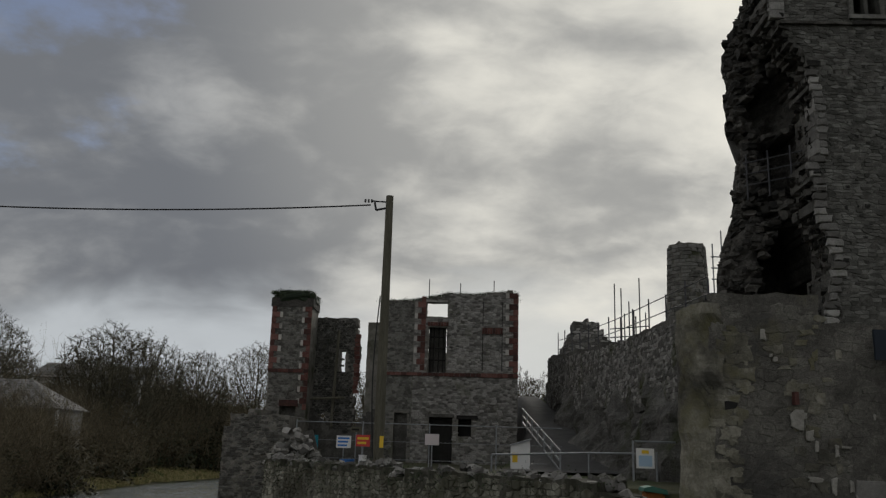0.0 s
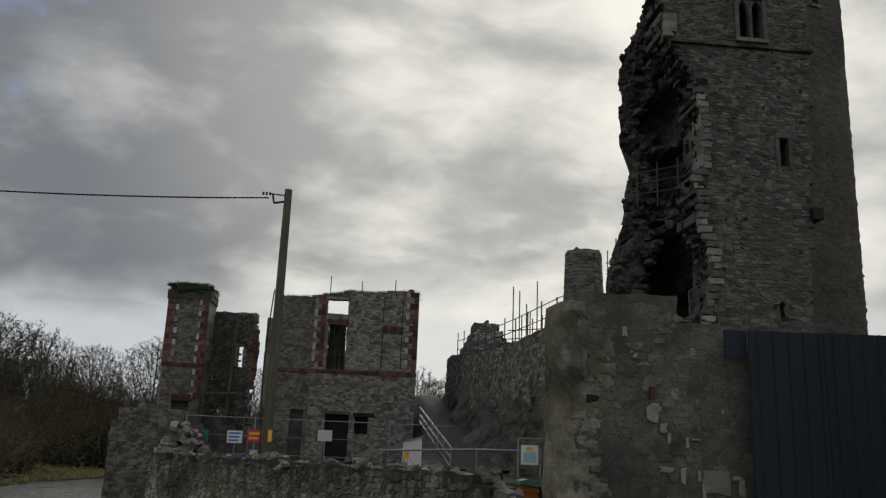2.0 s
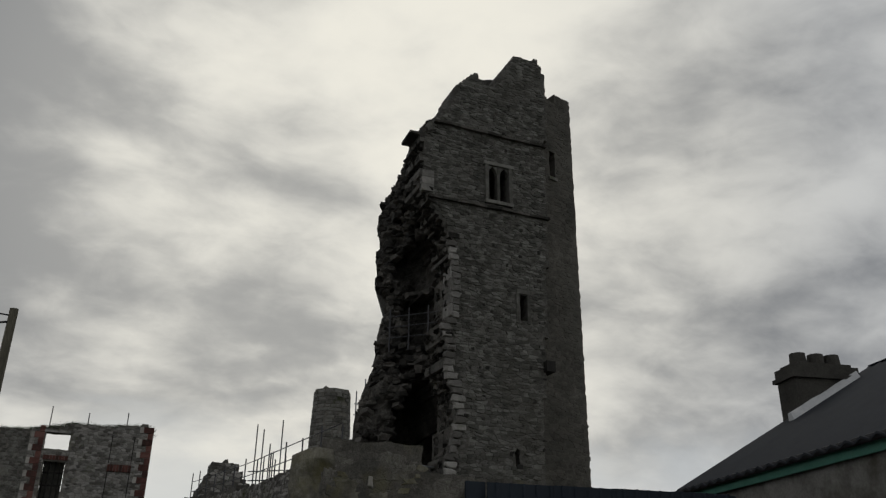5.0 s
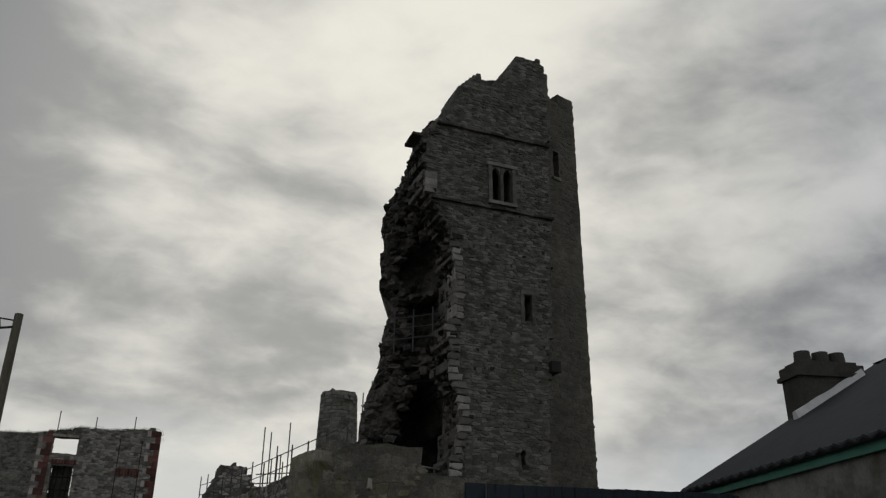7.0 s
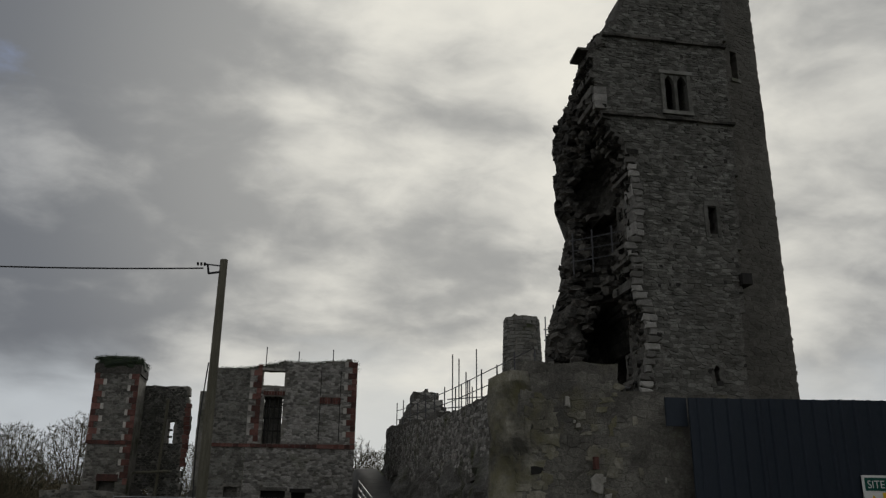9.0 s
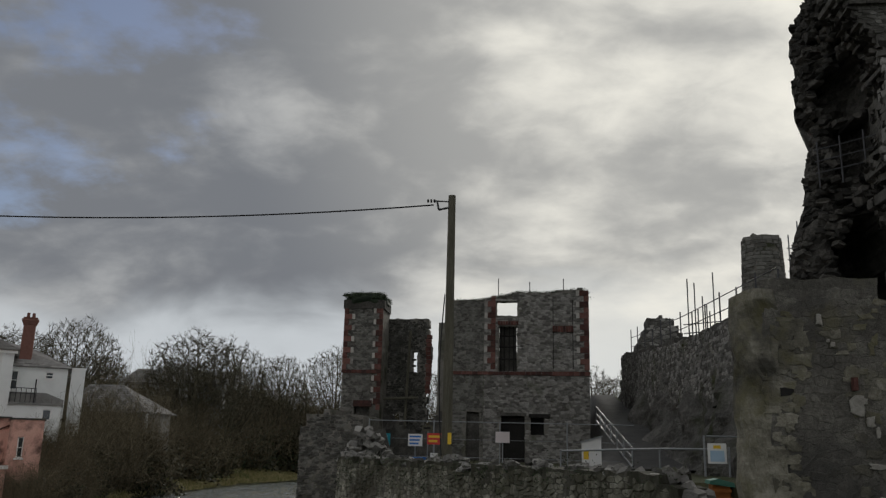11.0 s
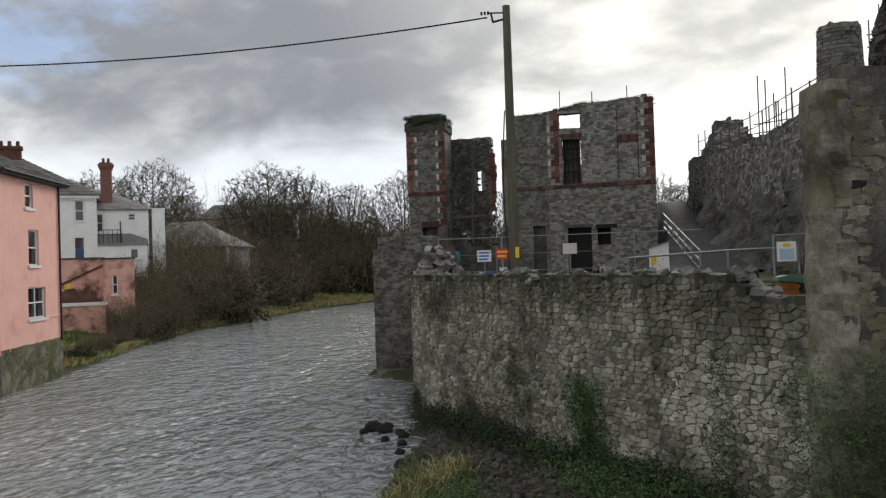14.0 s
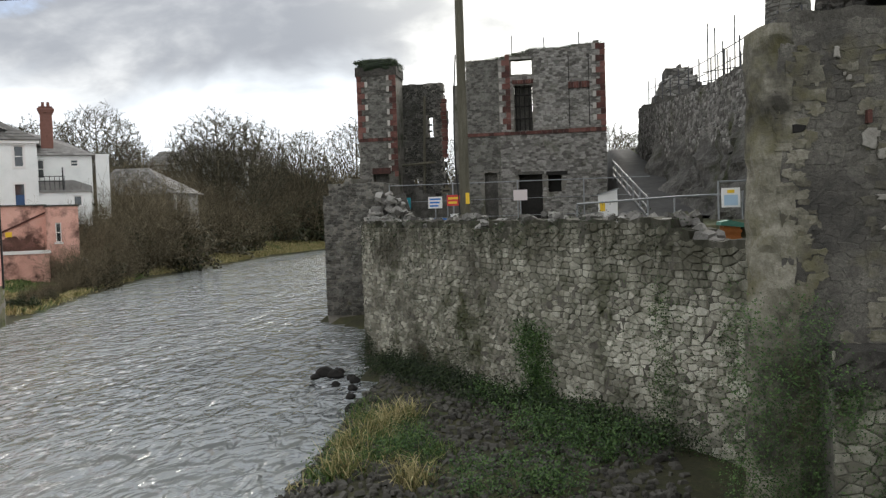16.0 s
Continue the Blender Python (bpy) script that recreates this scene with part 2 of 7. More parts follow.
M_LICHEN = material("lichen_crust", [(0.085, 0.079, 0.06), (0.20, 0.187, 0.146), (0.35, 0.33, 0.275)], 2.2, bump=0.9, fine=15, island=0.15, obj=0.15, stain=(0.06, 0.056, 0.046), stain_scale=0.8, stain_at=(0.48, 0.62), moss=(0.13, 0.12, 0.065), bump_dist=0.05)
M_MOSSWALL = material("mossy_footing", [(0.06, 0.06, 0.035), (0.13, 0.125, 0.075), (0.22, 0.21, 0.14)], 1.6, bump=0.6, stain=(0.05, 0.055, 0.03), stain_scale=0.7, moss=(0.07, 0.085, 0.03))
M_WHITEMARK = material("limewash_remnant", [(0.16, 0.15, 0.13), (0.42, 0.40, 0.36)], 9.0, bump=0.4)
M_BRICK = material("red_brick", [(0.05, 0.027, 0.023), (0.105, 0.045, 0.037), (0.18, 0.09, 0.075)], 5.0, island=0.3, obj=0.35, bump=0.4)
M_DRESSED = material("dressed_stone", [(0.22, 0.21, 0.19), (0.36, 0.34, 0.31), (0.48, 0.46, 0.42)], 3.0, island=0.2, obj=0.3, bump=0.3)
M_IVY = material("ivy_leaves", [(0.022, 0.05, 0.014), (0.05, 0.105, 0.028), (0.10, 0.17, 0.05)], 4.0, rough=0.55, island=0.5, bump=0.0)
M_DARKIVY = material("dark_ivy", [(0.012, 0.02, 0.01), (0.025, 0.04, 0.016), (0.045, 0.065, 0.025)], 4.0, rough=0.7, island=0.5, bump=0.0)
M_SCRUB = material("olive_scrub_leaves", [(0.028, 0.028, 0.015), (0.055, 0.05, 0.028), (0.10, 0.088, 0.05)], 4.0, rough=0.7, island=0.5, bump=0.0)
M_DRYGRASS = material("dry_grass", [(0.14, 0.15, 0.05), (0.30, 0.26, 0.11), (0.48, 0.41, 0.22)], 1.2, rough=0.8, island=0.5, bump=0.0)
M_GRASS = material("green_grass", [(0.045, 0.08, 0.018), (0.09, 0.15, 0.035), (0.17, 0.21, 0.07)], 1.2, rough=0.7, island=0.5, bump=0.0)
M_BARK = material("bark", [(0.035, 0.031, 0.02), (0.07, 0.063, 0.04), (0.125, 0.112, 0.075)], 3.0, island=0.3, bump=0.5, stretch=(1, 1, 0.3))
M_TWIG = material("scrub_twigs", [(0.065, 0.055, 0.034), (0.125, 0.104, 0.066), (0.21, 0.175, 0.115)], 1.0, island=0.6, bump=0.0)
M_GROUND = material("earth_and_grass", [(0.025, 0.023, 0.015), (0.05, 0.05, 0.026), (0.10, 0.095, 0.045)], 0.8, bump=0.8, fine=9.0, bump_dist=0.06, moss=(0.05, 0.075, 0.02), moss_scale=0.35)
M_GRAVEL = material("foreshore_gravel", [(0.022, 0.02, 0.018), (0.05, 0.047, 0.04), (0.10, 0.095, 0.082)], 4.0, island=0.5, obj=0.5, bump=0.6)
M_PATH = material("path_tarmac", [(0.045, 0.044, 0.043), (0.075, 0.073, 0.071), (0.11, 0.107, 0.104)], 2.0, bump=0.3)
M_WATER = water_material()
M_POLE = material("weathered_pole", [(0.055, 0.051, 0.037), (0.105, 0.098, 0.073), (0.17, 0.155, 0.12)], 3.0, stretch=(3, 3, 0.25), bump=0.4)
M_STEEL = material("galvanised_steel", [(0.22, 0.23, 0.24), (0.34, 0.35, 0.36)], 6.0, rough=0.45, metallic=0.7, bump=0.05)
M_RUST = material("dark_scaffold_steel", [(0.05, 0.05, 0.055), (0.10, 0.10, 0.105)], 8.0, rough=0.55, metallic=0.4, bump=0.05)
M_BLACK = material("black_iron", [(0.012, 0.012, 0.013), (0.025, 0.025, 0.027)], 8.0, rough=0.6, bump=0.05)
M_HOARD = material("slate_blue_steel_sheet", [(0.016, 0.022, 0.032), (0.022, 0.029, 0.04), (0.028, 0.036, 0.05)], 1.2, rough=0.55, spec=0.2, bump=0.05, stretch=(1, 1, 0.3))
M_PINK = material("pink_render", [(0.70, 0.375, 0.32), (0.80, 0.455, 0.395), (0.84, 0.51, 0.45)], 1.1, bump=0.15, stain=(0.58, 0.28, 0.23), stain_scale=0.5, stain_at=(0.55, 0.8))
M_YELLOW = material("yellow_render", [(0.55, 0.45, 0.22), (0.66, 0.55, 0.28), (0.72, 0.61, 0.34)], 1.1, bump=0.15)
M_DAMP = material("damp_brown_render", [(0.05, 0.028, 0.022), (0.13, 0.07, 0.055), (0.30, 0.16, 0.13)], 1.6, bump=0.4)
M_DIRTYPINK = material("weathered_pink_render", [(0.34, 0.18, 0.14), (0.66, 0.38, 0.31), (0.74, 0.47, 0.40)], 0.9, bump=0.3, stain=(0.10, 0.055, 0.045), stain_scale=0.55, stain_at=(0.48, 0.62))
M_WHITE = material("white_render", [(0.66, 0.67, 0.66), (0.78, 0.79, 0.78), (0.84, 0.84, 0.83)], 1.0, bump=0.15)
M_TRIM = material("white_paint", [(0.70, 0.69, 0.67), (0.80, 0.79, 0.77)], 3.0, rough=0.5, bump=0.05)
M_SLATE = material("roof_slate", [(0.06, 0.058, 0.055), (0.11, 0.107, 0.10), (0.18, 0.172, 0.162)], 2.0, rough=0.75, island=0.5, obj=0.5, bump=0.3, moss=(0.07, 0.06, 0.03), moss_scale=0.5, moss_at=(0.55, 0.75))
M_OLDSLATE = material("pale_old_slate", [(0.13, 0.125, 0.118), (0.21, 0.203, 0.195), (0.30, 0.29, 0.28)], 2.0, rough=0.75, island=0.4, bump=0.3)
M_GLASS = glass_material()
M_BLUE = material("blue_door_paint", [(0.03, 0.07, 0.16), (0.05, 0.10, 0.22)], 3.0, rough=0.4, bump=0.05)
# near-black: painted shade in holes, doorways and rooms; also wet boulders and timber
M_DARK = material("shade_and_dark_parts", [(0.012, 0.011, 0.01), (0.03, 0.028, 0.026)], 3.0, bump=0.1)
M_ROOFMETAL = material("dark_corrugated_sheet", [(0.02, 0.022, 0.027), (0.033, 0.036, 0.042)], 2.0, rough=0.62, spec=0.2, bump=0.05)
M_SOOT = material("sooty_render", [(0.025, 0.024, 0.021), (0.05, 0.047, 0.041), (0.085, 0.08, 0.07)], 2.0, bump=0.4)
M_GREEN = material("green_painted_fascia", [(0.05, 0.16, 0.12), (0.09, 0.24, 0.18)], 4.0, rough=0.6, bump=0.15)
M_LEAD = material("pale_flashing", [(0.42, 0.43, 0.44), (0.6, 0.6, 0.6)], 4.0, rough=0.6, bump=0.2)
M_CEMENT = material("cement_render", [(0.12, 0.115, 0.105), (0.20, 0.19, 0.175), (0.27, 0.26, 0.24)], 1.5, bump=0.3, stain=(0.09, 0.085, 0.07), stain_scale=0.8)
M_ORANGE = material("orange_timber", [(0.32, 0.11, 0.03), (0.48, 0.19, 0.06)], 4.0, bump=0.2)
M_SIGN_Y = material("yellow_sign", [(0.75, 0.48, 0.03), (0.8, 0.53, 0.05)], 2.0, rough=0.4, bump=0.0)
M_SIGN_R = material("red_sign", [(0.55, 0.045, 0.04), (0.62, 0.06, 0.05)], 2.0, rough=0.4, bump=0.0)
M_SIGN_B = material("blue_sign", [(0.03, 0.16, 0.5), (0.05, 0.2, 0.55)], 2.0, rough=0.4, bump=0.0)
M_SIGN_S = material("pale_blue_sign", [(0.34, 0.48, 0.62), (0.42, 0.56, 0.68)], 2.0, rough=0.4, bump=0.0)
M_SIGN_T = material("teal_sign", [(0.02, 0.20, 0.26), (0.03, 0.26, 0.32)], 2.0, rough=0.4, bump=0.0)
M_SIGN_G = material("green_sign", [(0.005, 0.07, 0.05), (0.01, 0.09, 0.065)], 2.0, rough=0.4, bump=0.0)
M_SIGN_P = material("pale_pink_notice", [(0.62, 0.55, 0.55), (0.7, 0.62, 0.62)], 2.0, rough=0.5, bump=0.0)
M_CHIMBRICK = material("chimney_brick", [(0.075, 0.034, 0.028), (0.13, 0.06, 0.047), (0.20, 0.10, 0.08)], 5.0, island=0.3, obj=0.3, bump=0.3)

# ---- mesh tools ----
rnd = random.Random(7)


class MB:
    """Vertices and faces gathered for one mesh."""

    def __init__(self):
        self.v, self.f, self.weld = [], [], False

    def add(self, vs, fs):
        n = len(self.v)
        self.v += [tuple(p) for p in vs]
        self.f += [tuple(n + i for i in q) for q in fs]
        return self

    def box(self, a, b, m=None):
        (x0, y0, z0), (x1, y1, z1) = a, b
        vs = [(x0, y0, z0), (x1, y0, z0), (x1, y1, z0), (x0, y1, z0), (x0, y0, z1), (x1, y0, z1), (x1, y1, z1), (x0, y1, z1)]
        if m is not None:
            vs = [m @ Vector(p) for p in vs]
        return self.add(vs, [(3, 2, 1, 0), (4, 5, 6, 7), (0, 1, 5, 4), (1, 2, 6, 5), (2, 3, 7, 6), (3, 0, 4, 7)])

    def rod(self, p, q, r0, r1=None, n=6, cap=True):
        p, q = Vector(p), Vector(q)
        r1 = r0 if r1 is None else r1
        d = (q - p).normalized()
        u = d.orthogonal().normalized()
        w = d.cross(u)
        ring = [(math.cos(2 * math.pi * i / n), math.sin(2 * math.pi * i / n)) for i in range(n)]
        vs = [p + u * (c * r0) + w * (s * r0) for c, s in ring] + [q + u * (c * r1) + w * (s * r1) for c, s in ring]
        fs = [(i, (i + 1) % n, n + (i + 1) % n, n + i) for i in range(n)]
        if cap:
            fs += [tuple(range(n - 1, -1, -1)), tuple(range(n, 2 * n))]
        return self.add(vs, fs)

    def tube(self, pts, r, n=5):
        """A bent tube through the points."""
        pts = [Vector(p) for p in pts]
        base = len(self.v)
        for i, p in enumerate(pts):
            d = (pts[min(i + 1, len(pts) - 1)] - pts[max(i - 1, 0)]).normalized()
            u = d.cross(Vector((0.31, 0.17, 0.93))).normalized()
            w = d.cross(u)
            self.v += [tuple(p + u * (r * math.cos(2 * math.pi * k / n)) + w * (r * math.sin(2 * math.pi * k / n))) for k in range(n)]
        for i in range(len(pts) - 1):
            self.f += [(base + i * n + k, base + i * n + (k + 1) % n, base + (i + 1) * n + (k + 1) % n, base + (i + 1) * n + k) for k in range(n)]
        return self

    def prism(self, poly, m):
        """A polygon in local x, z, drawn out along local y from 0 to 1 by the matrix m."""
        n = len(poly)
        vs = [m @ Vector((x, 0, z)) for x, z in poly] + [m @ Vector((x, 1, z)) for x, z in poly]
        fs = [tuple(range(n)), tuple(range(2 * n - 1, n - 1, -1))] + [(i + n, (i + 1) % n + n, (i + 1) % n, i) for i in range(n)]
        return self.add(vs, fs)

    def mesh(self, name, mat, smooth=False):
        me = bpy.data.meshes.new(name)
        me.from_pydata(self.v, [], self.f)
        if self.weld:
            bm = bmesh.new()
            bm.from_mesh(me)
            bmesh.ops.remove_doubles(bm, verts=bm.verts, dist=0.0005)
            bm.to_mesh(me)
            bm.free()
        me.materials.append(mat)
        if smooth:
            for p in me.polygons:
                p.use_smooth = True
        me.update()
        return me


def thing(name, at, label, category, group="", kind=""):
    ob = new(name)
    ob.location = at
    ob.empty_display_size = 0.2
    return tagged(ob, label, category, group, kind)


def solid(name, mb, mat, label="", category="", group="", kind="", smooth=False):
    ob = new(name, mb.mesh(name, mat, smooth))
    return tagged(ob, label, category, group, kind)


def part(name, mb, mat, parent, label="", smooth=False, kind=""):
    me = mb if isinstance(mb, bpy.types.Mesh) else mb.mesh(name, mat, smooth)
    ob = new(name, me)
    ob.parent = parent
    base = parent.matrix_parent_inverse.inverted() if parent.parent else Matrix.Identity(4)
    at = parent.location if not parent.parent else Vector((0, 0, 0))
    ob.matrix_parent_inverse = Matrix.Translation(-at)
    if parent.parent:
        ob.matrix_parent_inverse = Matrix.Identity(4)
    return tagged(ob, label, kind=kind)


def frame_of(a, b, z=0.0):
    """A matrix with local x from a towards b, local y to the left of that (away from the front), origin at a."""
    d = (Vector(b) - Vector(a)).normalized()
    return Matrix(((d.x, -d.y, 0, a[0]), (d.y, d.x, 0, a[1]), (0, 0, 1, z), (0, 0, 0, 1)))


def hash3(i, j, k):
    return noise.noise(Vector((i * 1.37 + 0.3, j * 2.11 + 0.7, k * 1.73 + 0.1)))


def masonry(mb, m, s0, s1, z0, z1, thick, keep, cell=0.3, rough=0.05):
    """A wall of cells between s0 and s1 along local x and z0 and z1 in height, wherever keep(s, z) holds, with worn edges."""
    ns, nz = max(1, round((s1 - s0) / cell)), max(1, round((z1 - z0) / cell))
    ds, dh = (s1 - s0) / ns, (z1 - z0) / nz
    on = [[keep(s0 + (i + 0.5) * ds, z0 + (j + 0.5) * dh) for j in range(nz)] for i in range(ns)]
    cache = {}

    def vert(i, j, k):
        key = (i, j, k)
        if key not in cache:
            x, z = s0 + i * ds, z0 + j * dh
            jx, jy, jz = (rough * hash3(i + 31 * q + s0, j + k * 7 + z0, q + thick) for q in (1, 2, 3))
            cache[key] = len(mb.v)
            mb.v.append(tuple(m @ Vector((x + jx, k * thick + jy, z + jz))))
        return cache[key]

    get = lambda i, j: 0 <= i < ns and 0 <= j < nz and on[i][j]
    for i in range(ns):
        for j in range(nz):
            if not on[i][j]:
                continue
            mb.f.append((vert(i, j, 0), vert(i + 1, j, 0), vert(i + 1, j + 1, 0), vert(i, j + 1, 0)))
            mb.f.append((vert(i, j + 1, 1), vert(i + 1, j + 1, 1), vert(i + 1, j, 1), vert(i, j, 1)))
            for di, dj, a, b in ((-1, 0, (0, 1), (0, 0)), (1, 0, (1, 0), (1, 1)), (0, -1, (0, 0), (1, 0)), (0, 1, (1, 1), (0, 1))):
                if not get(i + di, j + dj):
                    p, q = (i + a[0], j + a[1]), (i + b[0], j + b[1])
                    mb.f.append((vert(*p, 0), vert(*p, 1), vert(*q, 1), vert(*q, 0)))
    return mb


def stone_shape(w, h, proud, r, jag=0.16):
    """One rough stone, its back at y = 0 and its face at y = -proud, w wide and h high, round the origin."""
    pts = []
    for x, z in ((-1, -1), (0.1, -1.04), (1, -1), (1.03, 0.1), (1, 1), (-0.1, 1.04), (-1, 1), (-1.03, -0.1)):
        pts.append((0.5 * w * (x + r.uniform(-jag, jag)), 0.5 * h * (z + r.uniform(-jag, jag))))
    vs = [(x, 0.03, z) for x, z in pts] + [(x * 0.97, -0.55 * proud, z * 0.95) for x, z in pts] + [(x * 0.8, -proud * r.uniform(0.85, 1.15), z * 0.74) for x, z in pts]
    fs = [(i, (i + 1) % 8, 8 + (i + 1) % 8, 8 + i) for i in range(8)] + [(8 + i, 8 + (i + 1) % 8, 16 + (i + 1) % 8, 16 + i) for i in range(8)] + [tuple(range(16, 24))]
    return vs, fs


def clip(poly, nx, nz, d):
    """The part of a convex polygon where x * nx + z * nz <= d."""
    res, n = [], len(poly)
    for i in range(n):
        (x0, z0), (x1, z1) = poly[i], poly[(i + 1) % n]
        a, b = x0 * nx + z0 * nz - d, x1 * nx + z1 * nz - d
        if a <= 0:
            res.append((x0, z0))
        if (a < 0 < b) or (b < 0 < a):
            t = a / (a - b)
            res.append((x0 + (x1 - x0) * t, z0 + (z1 - z0) * t))
    return res


def rubble(s0, s1, z0, z1, w, h, keep, r):
    """Outlines of irregular, closely fitted stones."""
    k = w / h
    ns, nz = int((s1 - s0) / w) + 2, int((z1 - z0) / h) + 2
    seeds = {}
    course, up = {}, z0 - 0.5 * h
    for j in range(-1, nz + 1):
        course[j] = up
        up += h * (0.65 + 0.7 * r.random())
    fit = (z1 - z0 + 2 * h) / (up - z0)
    for j in range(-1, nz):
        for i in range(-1, ns):
            if r.random() < 0.12:
                continue
            seeds[i, j] = (s0 + (i + 0.5 + 0.5 * (j % 2) + r.uniform(-0.46, 0.46)) * w, (z0 + (course[j] - z0) * fit + r.uniform(-0.19, 0.19) * h) * k)
    found = []
    for (i, j), (x, z) in seeds.items():
        if not keep(x, z / k):
            continue
        poly = [(x - 1.2 * w, z - 1.2 * w), (x + 1.2 * w, z - 1.2 * w), (x + 1.2 * w, z + 1.2 * w), (x - 1.2 * w, z + 1.2 * w)]
        for dj in (-2, -1, 0, 1, 2):
            for di in (-2, -1, 0, 1, 2):
                q = seeds.get((i + di, j + dj))
                if q and (di or dj):
                    nx, nz_ = q[0] - x, q[1] - z
                    poly = clip(poly, nx, nz_, (q[0] ** 2 + q[1] ** 2 - x * x - z * z) / 2)
        poly = clip(clip(poly, -1, 0, -s0), 1, 0, s1)
        if len(poly) < 3:
            continue
        poly = [(a, b / k) for a, b in poly]
        cx, cz = sum(a for a, _ in poly) / len(poly), sum(b for _, b in poly) / len(poly)
        if all(keep(cx + (a - cx) * 0.85, cz + (b - cz) * 0.85) for a, b in poly):
            found.append((cx, cz, [(a - cx, b - cz) for a, b in poly]))
    return found


def stone_of(poly, proud, gap, r):
    """A rough stone with that outline, its face at y = -proud, round the origin."""
    n = len(poly)
    tx, tz = r.uniform(-0.3, 0.3), r.uniform(-0.3, 0.3)
    vs = [(x * gap, 0.03, z * gap) for x, z in poly]
    vs += [(x * gap * 0.98, -0.5 * proud, z * gap * 0.97) for x, z in poly]
    vs += [(x * gap * 0.8 + 0.01 * tx, -proud * (1 + tx * (1 if x > 0 else -1) + tz * (1 if z > 0 else -1)), z * gap * 0.78) for x, z in poly]
    fs = [(i, (i + 1) % n, n + (i + 1) % n, n + i) for i in range(n)] + [(n + i, n + (i + 1) % n, 2 * n + (i + 1) % n, 2 * n + i) for i in range(n)] + [tuple(range(2 * n, 3 * n))]
    return vs, fs


def stones(m, s0, s1, z0, z1, w, h, keep, seed, proud=0.03, gap=0.9, singles=None):
    """A joined mesh of stones on a wall's face; up to 260 for which singles(s, z) holds are returned as places instead."""
    r = random.Random(seed)
    mb, one = MB(), []
    for s, z, poly in rubble(s0, s1, z0, z1, w, h, keep, r):
        vs, fs = stone_of(poly, proud * r.uniform(0.4, 1.6), gap, r)
        if singles and len(one) < 260 and singles(s, z):
            one.append((s, z, vs, fs))
        else:
            mb.add([m @ Vector((x + s, y, zz + z)) for x, y, zz in vs], fs)
    return mb, one


def single_stones(name, one, m, mat, parent):
    for s, z, vs, fs in one:
        ob = new(name, MB().add(vs, fs).mesh(name, mat))
        ob.parent = parent
        ob.matrix_parent_inverse = Matrix.Translation(-parent.location)
        ob.matrix_basis = m @ Matrix.Translation((s, 0, z))


def leaf_clump(mb, centre, size, n, leaf, r, flat=None):
    c = Vector(centre)
    for _ in range(n):
        p = c + Vector((r.gauss(0, size[0]), r.gauss(0, size[1]), r.gauss(0, size[2])))
        u = Vector((r.uniform(-1, 1), r.uniform(-1, 1), r.uniform(-1, 1))).normalized()
        w = u.orthogonal().normalized()
        a, b = leaf * r.uniform(0.6, 1.3), leaf * r.uniform(0.4, 0.8)
        mb.add([p - u * a * 0.5, p + w * b * 0.5, p + u * a * 0.5, p - w * b * 0.5], [(0, 1, 2, 3)])


def bumpy(mb_verts, amp, scale, seed):
    o = Vector((seed * 3.1, seed * 1.7, seed * 0.9))
    res = []
    for p in mb_verts:
        v = Vector(p)
        res.append(tuple(v + Vector((noise.noise(v * scale + o), noise.noise(v * scale + o * 2), noise.noise(v * scale + o * 3))) * amp))
    return res


# ---- ground, river, bridge ----
RIVER = [(-4.6, -60), (-4.4, 8), (-4.15, 13.6), (-4.4, 17.8), (-5.7, 24.9), (-7.2, 32), (-10.2, 35.2), (-12, 46), (-11, 65), (-4, 82), (15, 92), (60, 96), (60, 140), (15, 133), (-10, 128), (-24, 122), (-31, 113), (-32.5, 104), (-33.8, 92), (-33.6, 80), (-33.0, 63), (-30.2, 50), (-26.0, 37), (-24.0, 29.5), (-22.2, 22), (-20, 0), (-20, -60)]
SITE = [(-4.4, 26.5), (4.5, 14.2), (6.2, 11.6), (70, 11.6), (70, 86), (15, 86), (-4, 76), (-9.5, 64), (-10.2, 46), (-8.6, 37), (-6.2, 36.2), (-5.4, 33)]


def inside(poly, x, y):
    c, n = np.zeros(x.shape, bool), len(poly)
    for i in range(n):
        (x0, y0), (x1, y1) = poly[i], poly[(i + 1) % n]
        if y0 != y1:
            c ^= ((y0 > y) != (y1 > y)) & (x < (x1 - x0) * (y - y0) / (y1 - y0) + x0)
    return c


def distance(poly, x, y):
    d, n = np.full(x.shape, 1e9), len(poly)
    for i in range(n):
        (x0, y0), (x1, y1) = poly[i], poly[(i + 1) % n]
        ux, uy = x1 - x0, y1 - y0
        t = np.clip(((x - x0) * ux + (y - y0) * uy) / (ux * ux + uy * uy), 0, 1)
        d = np.minimum(d, np.hypot(x - x0 - t * ux, y - y0 - t * uy))
    return d


def smooth(a, b, v):
    t = np.clip((v - a) / (b - a), 0, 1)
    return t * t * (3 - 2 * t)


def ground_height(x, y):
    x, y = np.asarray(x, float), np.asarray(y, float)
    d = distance(RIVER, x, y)
    left = 0.15 + np.minimum(d * 0.16, 3.0) + smooth(12, 40, d) * 2.2
    near = (x > -6) & (x < 6) & (y < 27)
    z = np.where(near, 0.12 + np.minimum(d * 0.09, 0.5), left)
    rise = smooth(2.5, 3.3, x) * smooth(9.0, 7.0, x) * np.clip((y - 28) * 0.19, 0, 3.5) * smooth(90, 60, y)
    z = np.where(inside(SITE, x, y), 4.25 + rise, z)
    z = np.where((x > 6.2) & (y <= 11.6), 3.3, z)
    z = np.where(inside(RIVER, x, y), -0.25 - np.minimum(d * 0.3, 0.8), z)
    return z


